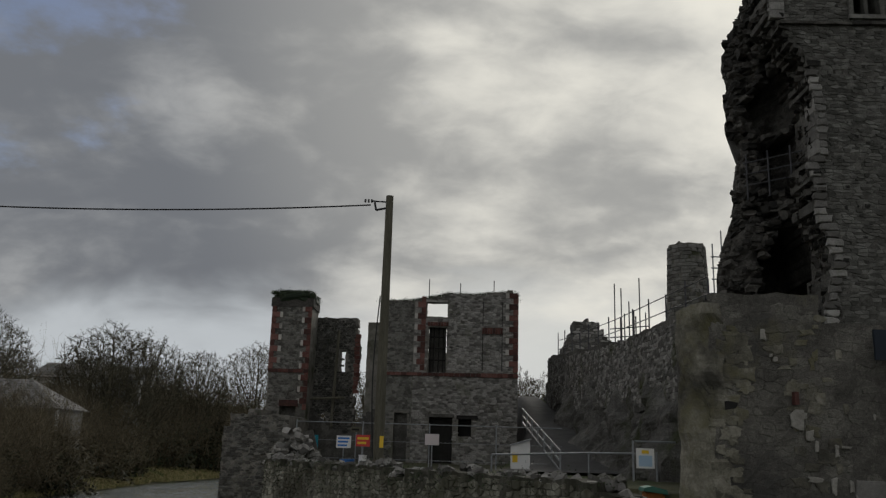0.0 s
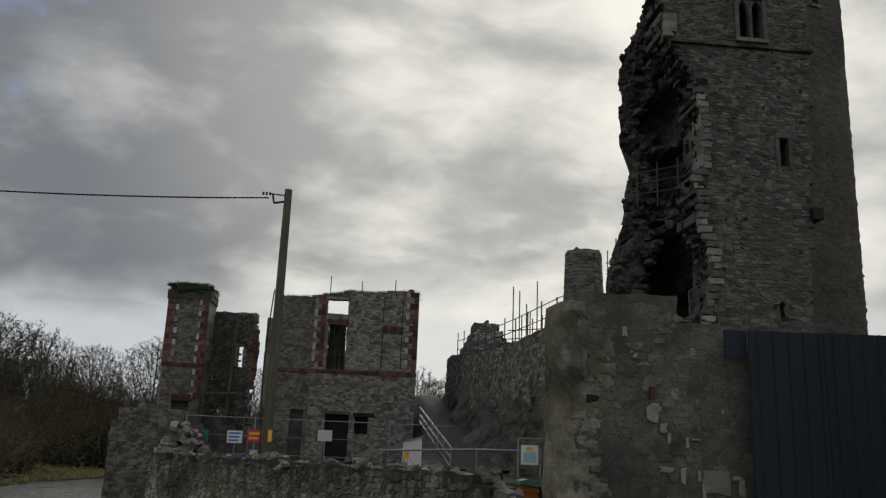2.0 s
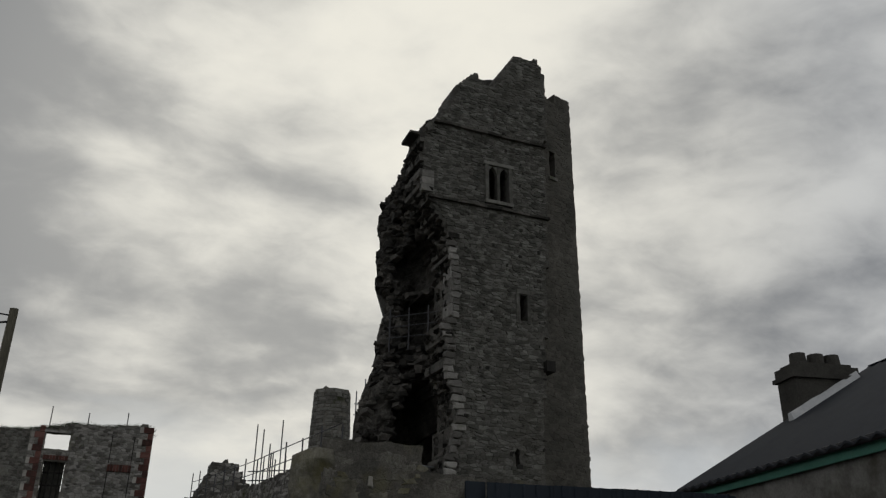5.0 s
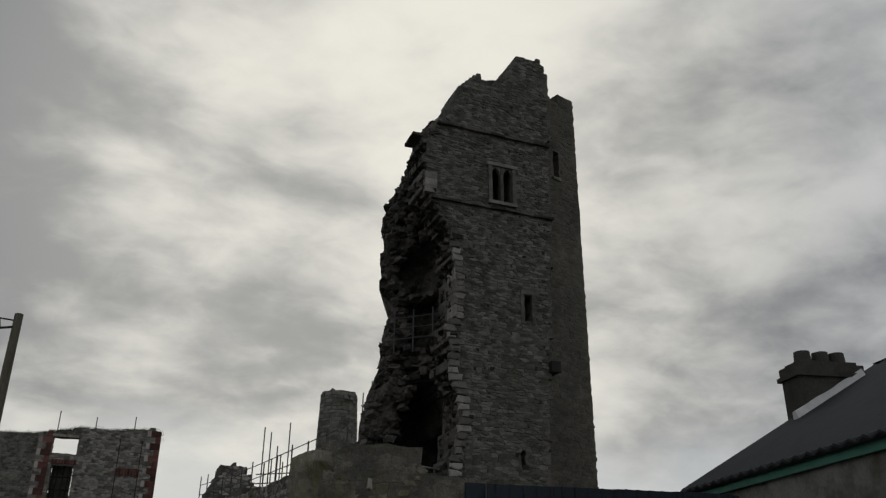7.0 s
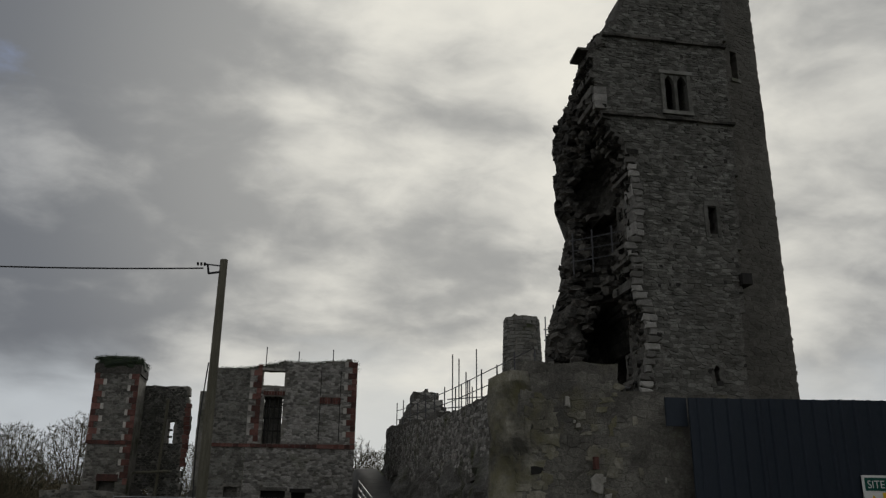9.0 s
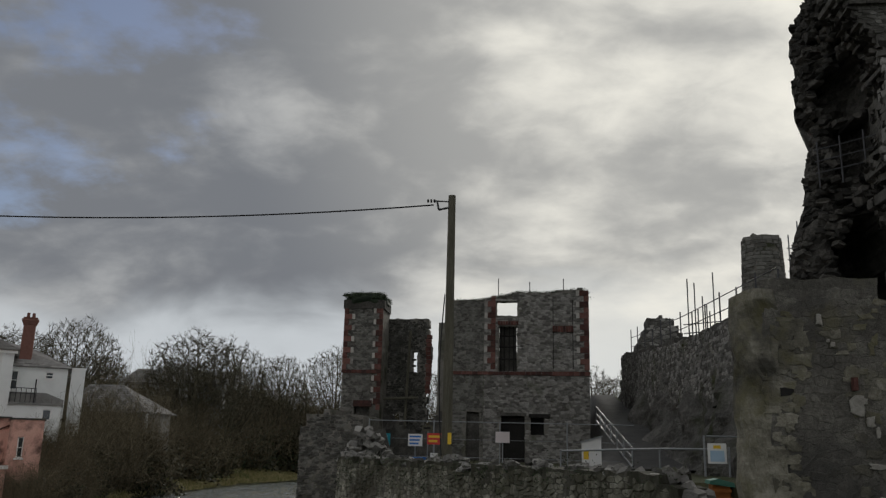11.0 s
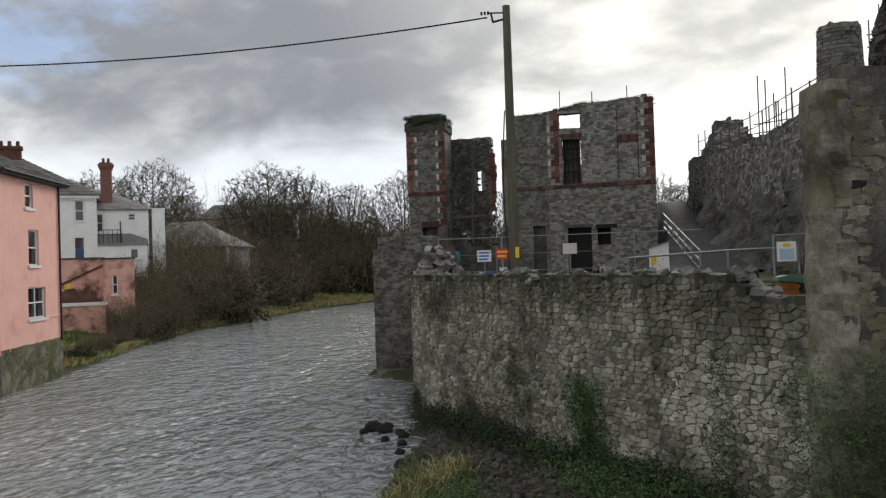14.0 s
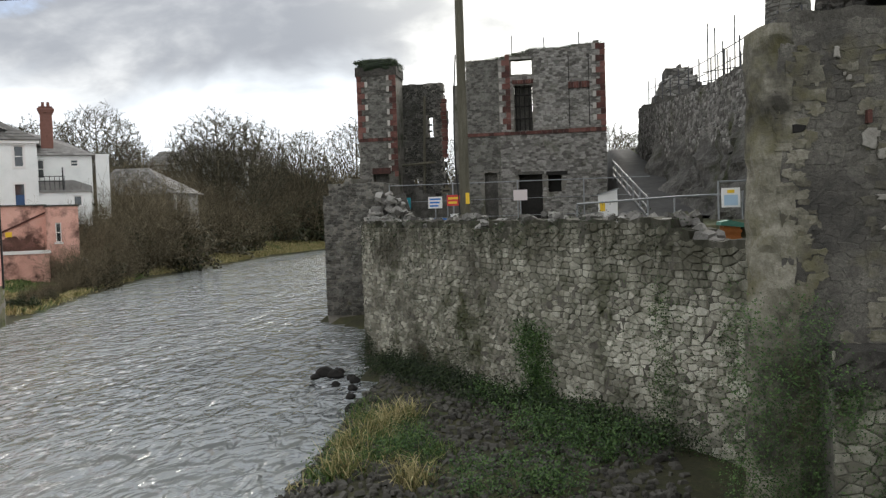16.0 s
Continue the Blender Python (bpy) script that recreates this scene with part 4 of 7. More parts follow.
tip = MB().box((8.1, 21.42, 19.05), (9.2, 22.3, 19.15)).box((8.42, 21.43, 18.86), (9.2, 22.3, 19.06)).box((8.55, 21.45, 18.3), (9.3, 22.2, 18.88)).box((8.5, 21.5, 19.13), (9.2, 22.3, 19.4)).box((8.85, 21.5, 19.35), (9.3, 22.3, 19.7))
tip.v = bumpy(tip.v, 0.08, 2.0, 6)
part("overhang", tip, M_CORE, tower, "jutting capstone")
par = MB()
masonry(par, frame_of((10.8, 23.6), (13.2, 23.2)), 0, 2.4, 20.0, 23.6, 0.6, lambda s, z: z < np.interp(s, [0, 0.2, 0.9, 1.9, 2.4], [21.5, 22.4, 23.5, 23.4, 22.6]) + 0.1 * noise.noise(Vector((s * 4, 0, 1))), 0.15, 0.06)
part("parapet", par, M_CORE, tower, "broken gable behind the parapet")
rail = MB()
for z in (12.75, 13.1, 13.45):
    rail.rod((8.3, 23.6, z), (9.65, 22.3, z), 0.02, n=5)
for t in (0.05, 0.4, 0.75):
    rail.rod((8.3 + 1.35 * t, 23.6 - 1.3 * t, 12.3), (8.3 + 1.35 * t, 23.6 - 1.3 * t, 13.7), 0.025, n=5)
part("guard_rail", rail, M_RUST, tower, "thin metal guard rail")
part("lower_rail", MB().rod((8.3, 22.2, 8.72), (9.9, 22.2, 8.62), 0.025, n=5), M_STEEL, tower)

# ---- hoarding ----
hoarding = thing("site_hoarding", (7.1, 9.75, 3.3), "slate-blue corrugated steel site hoarding", "hoarding")
nx0, nx1 = 5.12, 9.06
k, x = 0, nx0
while x < nx1:
    w = min(0.98, nx1 - x)
    sheet = MB()
    prof, u = [], 0.0
    while u < w - 1e-6:
        for du, dy in ((0.0, 0), (0.10, 0), (0.115, -0.03), (0.145, -0.03), (0.16, 0)):
            if u + du <= w:
                prof.append((u + du, dy))
        u += 0.2
    prof.append((w, 0))
    n = len(prof)
    t0, t1 = (6.445 + 0.02 * (x - nx0) for _ in range(2))
    t1 = t0 + 0.012
    sheet.v = [(x + a, 9.75 + b, 3.3) for a, b in prof] + [(x + a, 9.75 + b, t0 + (t1 - t0) * a / w) for a, b in prof] + [(x + a, 9.78 + b, 3.3) for a, b in prof] + [(x + a, 9.78 + b, t0 + (t1 - t0) * a / w) for a, b in prof]
    sheet.f = [(i, i + 1, n + i + 1, n + i) for i in range(n - 1)] + [(2 * n + i + 1, 2 * n + i, 3 * n + i, 3 * n + i + 1) for i in range(n - 1)] + [(n + i, n + i + 1, 3 * n + i + 1, 3 * n + i) for i in range(n - 1)] + [(0, n, 3 * n, 2 * n), (n - 1, 3 * n - 1, 4 * n - 1, 2 * n - 1)]
    part("panel", sheet, M_HOARD, hoarding)
    x += 0.985
    k += 1
part("end_panel", MB().box((4.86, 9.86, 6.1), (5.14, 9.9, 6.46)), M_HOARD, hoarding)
part("post", MB().box((9.06, 9.74, 3.3), (9.16, 9.86, 6.5)), M_HOARD, hoarding)

sign = thing("safety_sign", (7.9, 9.7, 4.9), "white site safety board with green, yellow and red panels", "sign")


def text_mesh(body, size, at, mat, parent, name="lettering", rot=None, align="LEFT"):
    cu = bpy.data.curves.new(name, "FONT")
    cu.body, cu.size, cu.extrude, cu.align_x = body, size, 0.001, align
    tmp = bpy.data.objects.new(name, cu)
    scene.collection.objects.link(tmp)
    me = bpy.data.meshes.new_from_object(tmp.evaluated_get(bpy.context.evaluated_depsgraph_get()))
    bpy.data.objects.remove(tmp)
    bpy.data.curves.remove(cu)
    me.transform(Matrix.Translation(at) @ (rot or Euler((radians(90), 0, 0)).to_matrix().to_4x4()))
    me.materials.clear()
    me.materials.append(mat)
    return part(name, me, mat, parent)


SX, SZ = 7.34, 5.535
part("board", MB().box((SX, 9.695, SZ - 1.2), (SX + 1.2, 9.71, SZ)), M_TRIM, sign)
part("header", MB().box((SX + 0.03, 9.690, SZ - 0.19), (SX + 0.92, 9.694, SZ - 0.03)), M_SIGN_G, sign)
part("header_box", MB().box((SX + 0.93, 9.690, SZ - 0.19), (SX + 1.17, 9.694, SZ - 0.03)), M_SIGN_B, sign)
text_mesh("SITE SAFETY", 0.135, (SX + 0.06, 9.689, SZ - 0.158), M_TRIM, sign)
for i, mat in enumerate((M_SIGN_Y, M_SIGN_R, M_SIGN_B, M_SIGN_B)):
    z1 = SZ - 0.21 - i * 0.24
    part("panel_row", MB().box((SX + 0.26, 9.690, z1 - 0.22), (SX + 1.17, 9.694, z1)), mat, sign)
    for q in (0, 1):
        part("text_bar", MB().box((SX + 0.32, 9.687, z1 - 0.085 - q * 0.08), (SX + 1.1 - 0.12 * q, 9.690, z1 - 0.045 - q * 0.08)), M_BLACK if i == 0 else M_TRIM, sign)
part("triangle", MB().prism([(SX + 0.04, SZ - 0.41), (SX + 0.22, SZ - 0.41), (SX + 0.13, SZ - 0.24)], Matrix.Translation((0, 9.689, 0)) @ Matrix.Diagonal((1, 0.004, 1, 1))), M_SIGN_Y, sign)
ring = MB()
for i in range(18):
    a, b = 2 * math.pi * i / 18, 2 * math.pi * (i + 1) / 18
    ring.rod((SX + 0.13 + 0.075 * math.cos(a), 9.69, SZ - 0.56 + 0.075 * math.sin(a)), (SX + 0.13 + 0.075 * math.cos(b), 9.69, SZ - 0.56 + 0.075 * math.sin(b)), 0.009, n=4)
ring.rod((SX + 0.08, 9.69, SZ - 0.51), (SX + 0.18, 9.69, SZ - 0.61), 0.009, n=4)
part("ring", ring, M_SIGN_R, sign)

# ---- house with the corrugated roof ----
cottage = thing("roadside_house", (12.5, 9, 3.3), "low house with dark corrugated roof and rendered chimney", "house")
EA, EB = Vector((10.22, 12.3, 6.98)), Vector((8.32, 3.6, 6.98))   # eave, from its far end to its near end
ed = (EB - EA).normalized()
upd = Vector((-ed.y, ed.x, 0))
if upd.x < 0:
    upd = -upd
RISE = Vector((upd.x, upd.y, 0.58))
rf, nrib = MB(), 118
L_e, SL = (EB - EA).length, 4.3
for i in range(nrib + 1):
    p = EA + ed * (L_e * i / nrib)
    dz = 0.03 * math.sin(i * math.pi / 2)
    for q in (-0.12, SL):
        rf.v.append(tuple(p + RISE * q + Vector((0, 0, dz))))
    for q in (-0.12, SL):
        rf.v.append(tuple(p + RISE * q + Vector((0, 0, dz - 0.03))))
for i in range(nrib):
    a, b = 4 * i, 4 * i + 4
    rf.f += [(a, a + 1, b + 1, b), (a + 2, b + 2, b + 3, a + 3), (a, b, b + 2, a + 2)]
rf.f += [(0, 2, 3, 1), (4 * nrib, 4 * nrib + 1, 4 * nrib + 3, 4 * nrib + 2)]
part("roof", rf, M_ROOFMETAL, cottage, "dark corrugated metal roof sheet")
hm = Matrix(((ed.x, upd.x, 0, EA.x), (ed.y, upd.y, 0, EA.y), (0, 0, 1, 0), (0, 0, 0, 1)))
part("fascia", MB().box((0.02, 0.02, 6.74), (L_e, 0.06, 6.93), hm), M_GREEN, cottage, "flaking green painted fascia board")
part("gutter", MB().rod(hm @ Vector((0.0, -0.06, 6.9)), hm @ Vector((L_e, -0.06, 6.9)), 0.05, n=8), M_BLACK, cottage)
part("wall", MB().box((0.1, 0.12, 3.3), (L_e, 0.4, 6.9), hm), M_CEMENT, cottage, "grey cement-rendered wall")
gab = MB().add([hm @ Vector(p) for p in ((0.1, 0.3, 3.3), (0.1, 4.2, 3.3), (0.1, 8.0, 3.3), (0.1, 8.0, 6.9), (0.1, 4.2, 6.95 + 0.58 * 4.1), (0.1, 0.3, 7.05), (0.4, 0.3, 3.3), (0.4, 4.2, 3.3), (0.4, 8.0, 3.3), (0.4, 8.0, 6.9), (0.4, 4.2, 6.95 + 0.58 * 4.1), (0.4, 0.3, 7.05))], [(0, 1, 4, 5), (1, 2, 3, 4), (11, 10, 7, 6), (10, 9, 8, 7)])
part("gable", gab, M_CEMENT, cottage)
far_slope = MB().add([hm @ Vector(p) for p in ((0, 4.25, 9.5), (L_e, 4.25, 9.5), (L_e, 8.4, 7.0), (0, 8.4, 7.0))], [(0, 1, 2, 3)])
far_slope.add([hm @ Vector(p) for p in ((0, 4.25, 9.47), (L_e, 4.25, 9.47), (L_e, 8.4, 6.97), (0, 8.4, 6.97))], [(3, 2, 1, 0)])
part("rear_roof", far_slope, M_ROOFMETAL, cottage)
chs = MB().box((-0.1, 2.28, 7.6), (0.5, 3.62, 9.03), hm)
part("chimney", chs, M_SOOT, cottage, "stained rendered chimney stack")
part("chimney_band", MB().box((-0.16, 2.21, 9.03), (0.56, 3.69, 9.11), hm).box((-0.12, 2.26, 9.11), (0.52, 3.64, 9.28), hm).box((-0.06, 2.36, 9.28), (0.46, 3.54, 9.35), hm), M_SOOT, cottage)
for u in (2.6, 2.98, 3.32):
    c = hm @ Vector((0.2, u, 9.33))
    part("chimney_pot", MB().rod(c, c + Vector((0, 0, 0.25)), 0.17, 0.15, 14), M_CHIMBRICK if u > 4 else M_SOOT, cottage, "round clay pot")
fl = MB()
for i in range(9):
    u0 = 2.05 + i * 0.17
    za, zb = 7.0 + 0.58 * u0, 7.0 + 0.58 * (u0 + 0.17)
    ta, tb = 0.14 + 0.05 * noise.noise(Vector((u0 * 3, 2, 0))), 0.14 + 0.05 * noise.noise(Vector((u0 * 3 + 0.51, 2, 0)))
    fl.add([hm @ Vector(p) for p in ((0.44, u0, za), (0.62, u0, za), (0.62, u0 + 0.17, zb), (0.44, u0 + 0.17, zb), (0.44, u0, za + ta), (0.54, u0, za + ta), (0.54, u0 + 0.17, zb + tb), (0.44, u0 + 0.17, zb + tb))], [(0, 3, 2, 1), (4, 5, 6, 7), (0, 1, 5, 4), (2, 3, 7, 6), (1, 2, 6, 5), (3, 0, 4, 7)])
part("flashing", fl, M_LEAD, cottage, "pale mortar flashing")
stub = thing("boundary_wall", (9.4, 10, 3.3), "low rough stone wall beside the hoarding", "wall", kind="structure")
part("core", masonry(MB(), frame_of((9.15, 9.9), (11, 9.2)), 0, 1.4, 3.3, 6.6, 0.5, lambda s, z: z < 6.32 + 0.1 * noise.noise(Vector((s * 3, 0, 5))), 0.2, 0.05), M_CEMENT, stub)

# ---- utility pole and cable ----
pole = thing("utility_pole", (-2.1, 22.3, 4.25), "weathered wooden utility pole behind the river wall", "pole")
part("post", MB().rod((-2.1, 22.3, 4.0), (-2.1, 22.3, 11.79), 0.15, 0.105, 14), M_POLE, pole, smooth=False)
part("marker_plate", MB().box((-2.06, 22.12, 4.9), (-1.96, 22.17, 5.2)), M_SIGN_Y, pole, "yellow marker plate")
br = MB().rod((-2.2, 22.25, 11.42), (-2.45, 22.1, 11.32), 0.03, n=6).rod((-2.45, 22.1, 11.32), (-2.5, 22.1, 11.58), 0.03, n=6).rod((-2.2, 22.25, 11.6), (-2.55, 22.1, 11.58), 0.02, n=6)
for i in range(3):
    br.rod((-2.55 - 0.09 * i, 22.1, 11.58), (-2.60 - 0.09 * i, 22.1, 11.58), 0.05, n=8)
part("bracket", br, M_BLACK, pole, "insulator bracket")
tail = MB().tube([(-2.22 - 0.10 * math.sin(math.pi * i / 12), 22.12, 8.9 - 4.3 * i / 12) for i in range(13)], 0.018)
part("down_lead", tail, M_BLACK, pole)
cable = MB().tube([(-2.6 - i, 22.1 - 0.012 * i, 11.13 + 0.0042 * (8.9 - i) ** 2) for i in range(61)], 0.022)
solid("overhead_cable", cable, M_BLACK, "black overhead cable strung from the pole", "cable")

# ---- two-storey ruin ----
ruin = thing("ruined_gatehouse", (-0.5, 39, 4.25), "roofless two-storey stone ruin with red brick quoins", "ruin", kind="structure")
RM = frame_of((0, 37.5), (1, 37.5))
hole_list = [(-1.58, -0.64, 10.7, 11.42), (-1.44, -0.66, 8.25, 10.33), (-1.35, -0.3, 4.2, 6.27), (0.0, 0.62, 5.45, 6.3), (-2.9, -2.3, 4.3, 6.45)]


def ruin_top(s):
    z = np.interp(s, [-3.6, -2.2, -1.6, -0.9, -0.6, 0.8, 2.3, 2.6], [11.45, 11.5, 11.62, 11.75, 11.85, 11.85, 12.0, 11.7])
    return float(z) + 0.07 * noise.noise(Vector((s * 2.6, 0.2, 0)))


def keep_r(s, z):
    return z < ruin_top(s) and not any(a < s < b and c < z < d for a, b, c, d in hole_list)


part("front_wall", masonry(MB(), RM, -3.6, 2.6, 4.0, 12.2, 0.75, keep_r, 0.12, 0.03), M_MORTAR, ruin)
part("bay_stone", stones(RM, -3.58, -2.14, 4.25, 12.1, 0.17, 0.088, keep_r, 42, 0.016, 0.95)[0], M_TOWER, ruin, "darker rendered left bay", kind="stuff")
mb, RUIN_ONE = stones(RM, -2.12, 2.58, 4.25, 12.1, 0.18, 0.09, keep_r, 41, 0.02, 0.94, singles=lambda s, z: z > 8.3)
part("stone", mb, M_STONE, ruin, "grey rubble facing stones", kind="stuff")
for nm, a, b, h in (("side_wall", (2.6, 37.6), (2.6, 44), 11.2), ("side_wall", (-3.6, 37.6), (-3.6, 44), 10.6)):
    mm = frame_of(a, b)
    part(nm, masonry(MB(), mm, 0.5, 6.4, 4.0, 12.0, 0.7, lambda s, z: z < h - 0.12 * s + 0.25 * noise.noise(Vector((s, h, 0))), 0.3, 0.05), M_MORTAR, ruin)
part("rear_wall", masonry(MB(), frame_of((-3.6, 43.5), (2.6, 43.5)), 0, 6.2, 4.0, 10.4, 0.7, lambda s, z: z < 9.9 + 0.3 * noise.noise(Vector((s, 3, 0))), 0.3, 0.05), M_MORTAR, ruin)
# string course and quoins of red brick
sc = MB()
x = -3.6
while x < 2.6:
    sc.box((x, 37.43, 8.06 + 0.01 * hash3(x * 3, 1, 1)), (min(2.62, x + 0.23), 37.52, 8.2 + 0.05 * float(smooth(-2, 2.6, np.array(x)))))
    x += 0.24
part("string_course", sc, M_BRICK, ruin, "red brick string course")
quoin_a, quoin_b = MB().box((-0.17, -0.035, -0.10), (0.17, 0.02, 0.10)), MB().box((-0.17, -0.03, -0.10), (0.17, 0.02, 0.10))
QR, QS = quoin_a.mesh("brick", M_BRICK), quoin_b.mesh("quoin_stone", M_DRESSED)


def quoins(parent, x, y, z0, z1, flip, step=0.22, wide=0.34):
    k, z = 0, z0
    while z < z1:
        for nm, me, w, off in (("brick", QR, wide * (1.25 if k % 2 else 0.7), 0), ("quoin_stone", QS, wide * (0.45 if k % 2 else 0.9), 1)):
            if off and k % 2 == 0:
                continue
            ob = new(nm, me)
            ob.parent = parent
            ob.matrix_parent_inverse = Matrix.Translation(-parent.location)
            cx = x + flip * (w / 2 if not off else wide * 1.25 + w / 2)
            ob.matrix_basis = Matrix.Translation((cx, y, z + step / 2)) @ Matrix.Diagonal((w / 0.34 * 0.97, 1, step / 0.2 * 0.94, 1))
        z += step
        k += 1


quoins(ruin, 2.62, 37.47, 8.3, 11.7, -1, 0.26)
quoins(ruin, -1.60, 37.47, 8.3, 11.5, -1, 0.26, 0.3)
for x0, x1, z0, z1 in ((0.98, 1.92, 10.02, 10.3), (-1.5, -0.55, 10.33, 10.5), (-1.62, -0.62, 11.42, 11.52)):
    lt = MB()
    n = 8
    for i in range(n):
        a = x0 + (x1 - x0) * i / n
        lt.box((a, 37.42, z0), (a + (x1 - x0) / n - 0.012, 37.52, z1))
    part("lintel", lt, M_BRICK if z0 < 11 else M_STONE, ruin, "red brick flat arch")
fr = MB()
for x in (1.0, 1.88):
    fr.box((x - 0.012, 37.465, 8.35), (x + 0.02, 37.5, 10.05))
    fr.box((x - 0.012, 37.465, 10.35), (x + 0.02, 37.5, 11.5))
part("blocked_window", fr, M_DARK, ruin, "outline of a blocked window")
bars = MB()
for x in (-1.36, -1.2, -0.98, -0.78):
    bars.rod((x, 37.7, 8.25), (x, 37.7, 10.3), 0.03, n=5)
for z in (8.8, 9.35, 9.85):
    bars.rod((-1.44, 37.72, z), (-0.66, 37.72, z), 0.035, n=5)
part("timber_prop", bars, M_DARK, ruin, "dark timber props in the window")
# dark sheets set into the openings stand for the shade inside them
part("lower_fill", MB().box((-1.44, 38.0, 8.2), (-0.66, 38.1, 10.5)), M_DARKROCK, ruin)
part("door", MB().box((-1.36, 37.85, 4.2), (-0.29, 37.92, 6.28)), M_DARK, ruin, "dark sheet standing for the shade in the doorway")
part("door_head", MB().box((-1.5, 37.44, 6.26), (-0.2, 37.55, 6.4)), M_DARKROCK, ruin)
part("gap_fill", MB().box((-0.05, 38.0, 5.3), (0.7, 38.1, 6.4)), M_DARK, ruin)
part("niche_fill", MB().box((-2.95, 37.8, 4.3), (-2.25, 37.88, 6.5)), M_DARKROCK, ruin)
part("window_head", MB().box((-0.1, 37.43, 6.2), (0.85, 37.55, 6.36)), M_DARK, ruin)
moss = MB()
mr = random.Random(4)
for i in range(240):
    s = mr.uniform(-3.6, 2.6)
    leaf_clump(moss, (s, 37.8 + mr.uniform(-0.35, 0.4), ruin_top(s) + 0.0), (0.13, 0.12, 0.032), 40, 0.042, mr)
part("moss_cap", moss, M_DARKIVY, ruin, "mossy growth along the wall top", kind="stuff")
rods = MB()
for x, h in ((-1.5, 12.55), (-0.05, 12.4), (1.5, 12.55)):
    rods.rod((x, 37.8, 11.5), (x, 37.8, h), 0.022, n=5)
part("scaffold_tube", rods, M_RUST, ruin, "upright scaffold tubes")


# ---- turret with a cap of growth ----
turret = thing("ruined_turret", (-7.7, 38.3, 4.25), "square stone turret with red brick quoins and an overgrown cap", "turret", kind="structure")
keep_tu = lambda s, z: not (-7.98 < s < -7.3 and 4.2 < z < 6.6)
part("wall", masonry(MB(), RM, -8.65, -6.85, 4.0, 11.2, 1.8, keep_tu, 0.15, 0.03), M_MORTAR, turret)
part("stone", stones(RM, -8.6, -6.87, 4.3, 11.2, 0.17, 0.088, keep_tu, 43, 0.02, 0.94)[0], M_TOWER, turret, kind="stuff")
quoins(turret, -8.67, 37.47, 8.2, 11.1, 1, 0.26, 0.3)
quoins(turret, -6.83, 37.47, 6.4, 11.1, -1, 0.26, 0.26)
tb = MB()
for i in range(8):
    tb.box((-8.66 + i * 0.23, 37.42, 8.05), (-8.66 + i * 0.23 + 0.215, 37.52, 8.2))
part("string_course", tb, M_BRICK, turret)
part("lintel", MB().box((-8.05, 37.4, 6.55), (-7.2, 37.55, 6.82)), M_BRICK, turret, "red brick door head")
# darker sheet set back in the doorway, for the shade within
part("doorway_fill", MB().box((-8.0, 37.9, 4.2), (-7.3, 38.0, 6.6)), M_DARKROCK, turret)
capm = MB()
cr = random.Random(9)
for i in range(420):
    a, b = cr.uniform(-1, 1), cr.uniform(-1, 1)
    leaf_clump(capm, (-7.76 + a * 0.95, 38.3 + b * 0.92, 11.52 + cr.uniform(0.0, 0.36) * (1 - 0.45 * max(abs(a), abs(b)) ** 4)), (0.06, 0.06, 0.035), 40, 0.045, cr)
base = MB().box((-8.72, 37.42, 11.05), (-6.78, 39.2, 11.45))
part("cap_slab", base, M_CORE, turret)
bm = bmesh.new()
bmesh.ops.create_icosphere(bm, subdivisions=4, radius=1.0)
for v in bm.verts:
    q = 1 + 0.10 * noise.noise(v.co * 2.6) + 0.05 * noise.noise(v.co * 7)
    v.co = Vector((-7.76 + math.copysign(abs(v.co.x) ** 0.6, v.co.x) * 1.0 * q, 38.3 + math.copysign(abs(v.co.y) ** 0.6, v.co.y) * 0.95 * q, 11.48 + math.copysign(abs(v.co.z) ** 0.8, v.co.z) * 0.40 * q))
sod = bpy.data.meshes.new("sod")
bm.to_mesh(sod)
bm.free()
sod.materials.append(M_DARKIVY)
part("sod", sod, M_DARKIVY, turret, "thick dark mossy sod")
part("growth", capm, M_DARKIVY, turret, "dark green moss and ivy", kind="stuff")

# ---- inner turret fragment ----
frag = thing("ruined_wall_fragment", (-5.7, 39.5, 4.25), "jagged inner wall fragment with a broken window", "wall", kind="structure")
FM = frame_of((0, 39.2), (1, 39.2))


def keep_f(s, z):
    j = 0.15 * noise.noise(Vector((z * 2.3, 0, 8)))
    if s > np.interp(z, [4, 6.9, 8, 9.4, 10, 10.8], [-4.85, -4.95, -4.95, -4.75, -4.95, -5.0]) + j or z > 10.85 + 0.1 * noise.noise(Vector((s * 3, 0, 2))):
        return False
    return not (-5.75 < s < -5.38 and 8.3 < z < 9.25) and not (-6.9 < s < -6.2 and 4 < z < 6.3)


part("wall", masonry(MB(), FM, -7.0, -4.5, 4.0, 11.1, 0.7, keep_f, 0.13, 0.05), M_MORTAR, frag)
part("stone", stones(FM, -7.0, -4.6, 4.3, 11.0, 0.17, 0.088, keep_f, 44, 0.02, 0.94)[0], M_TOWER, frag, kind="stuff")
fb = MB()
for z in (8.55, 8.85):
    fb.box((-5.75, 39.3, z), (-5.5, 39.5, z + 0.08))
part("window_bar", fb, M_DARKROCK, frag)
edge = MB()
for k in range(14):
    z = 7.3 + k * 0.2
    edge.box((-5.0 + 0.06 * hash3(k, 1, 2), 39.12, z), (-4.75 + 0.12 * hash3(k, 3, 1), 39.5, z + 0.17))
part("brick_edge", edge, M_BRICK, frag, "torn red brick edge")
part("leaning_beam", MB().rod((-5.9, 38.7, 4.2), (-5.75, 38.9, 10.2), 0.07, n=6), M_POLE, frag)
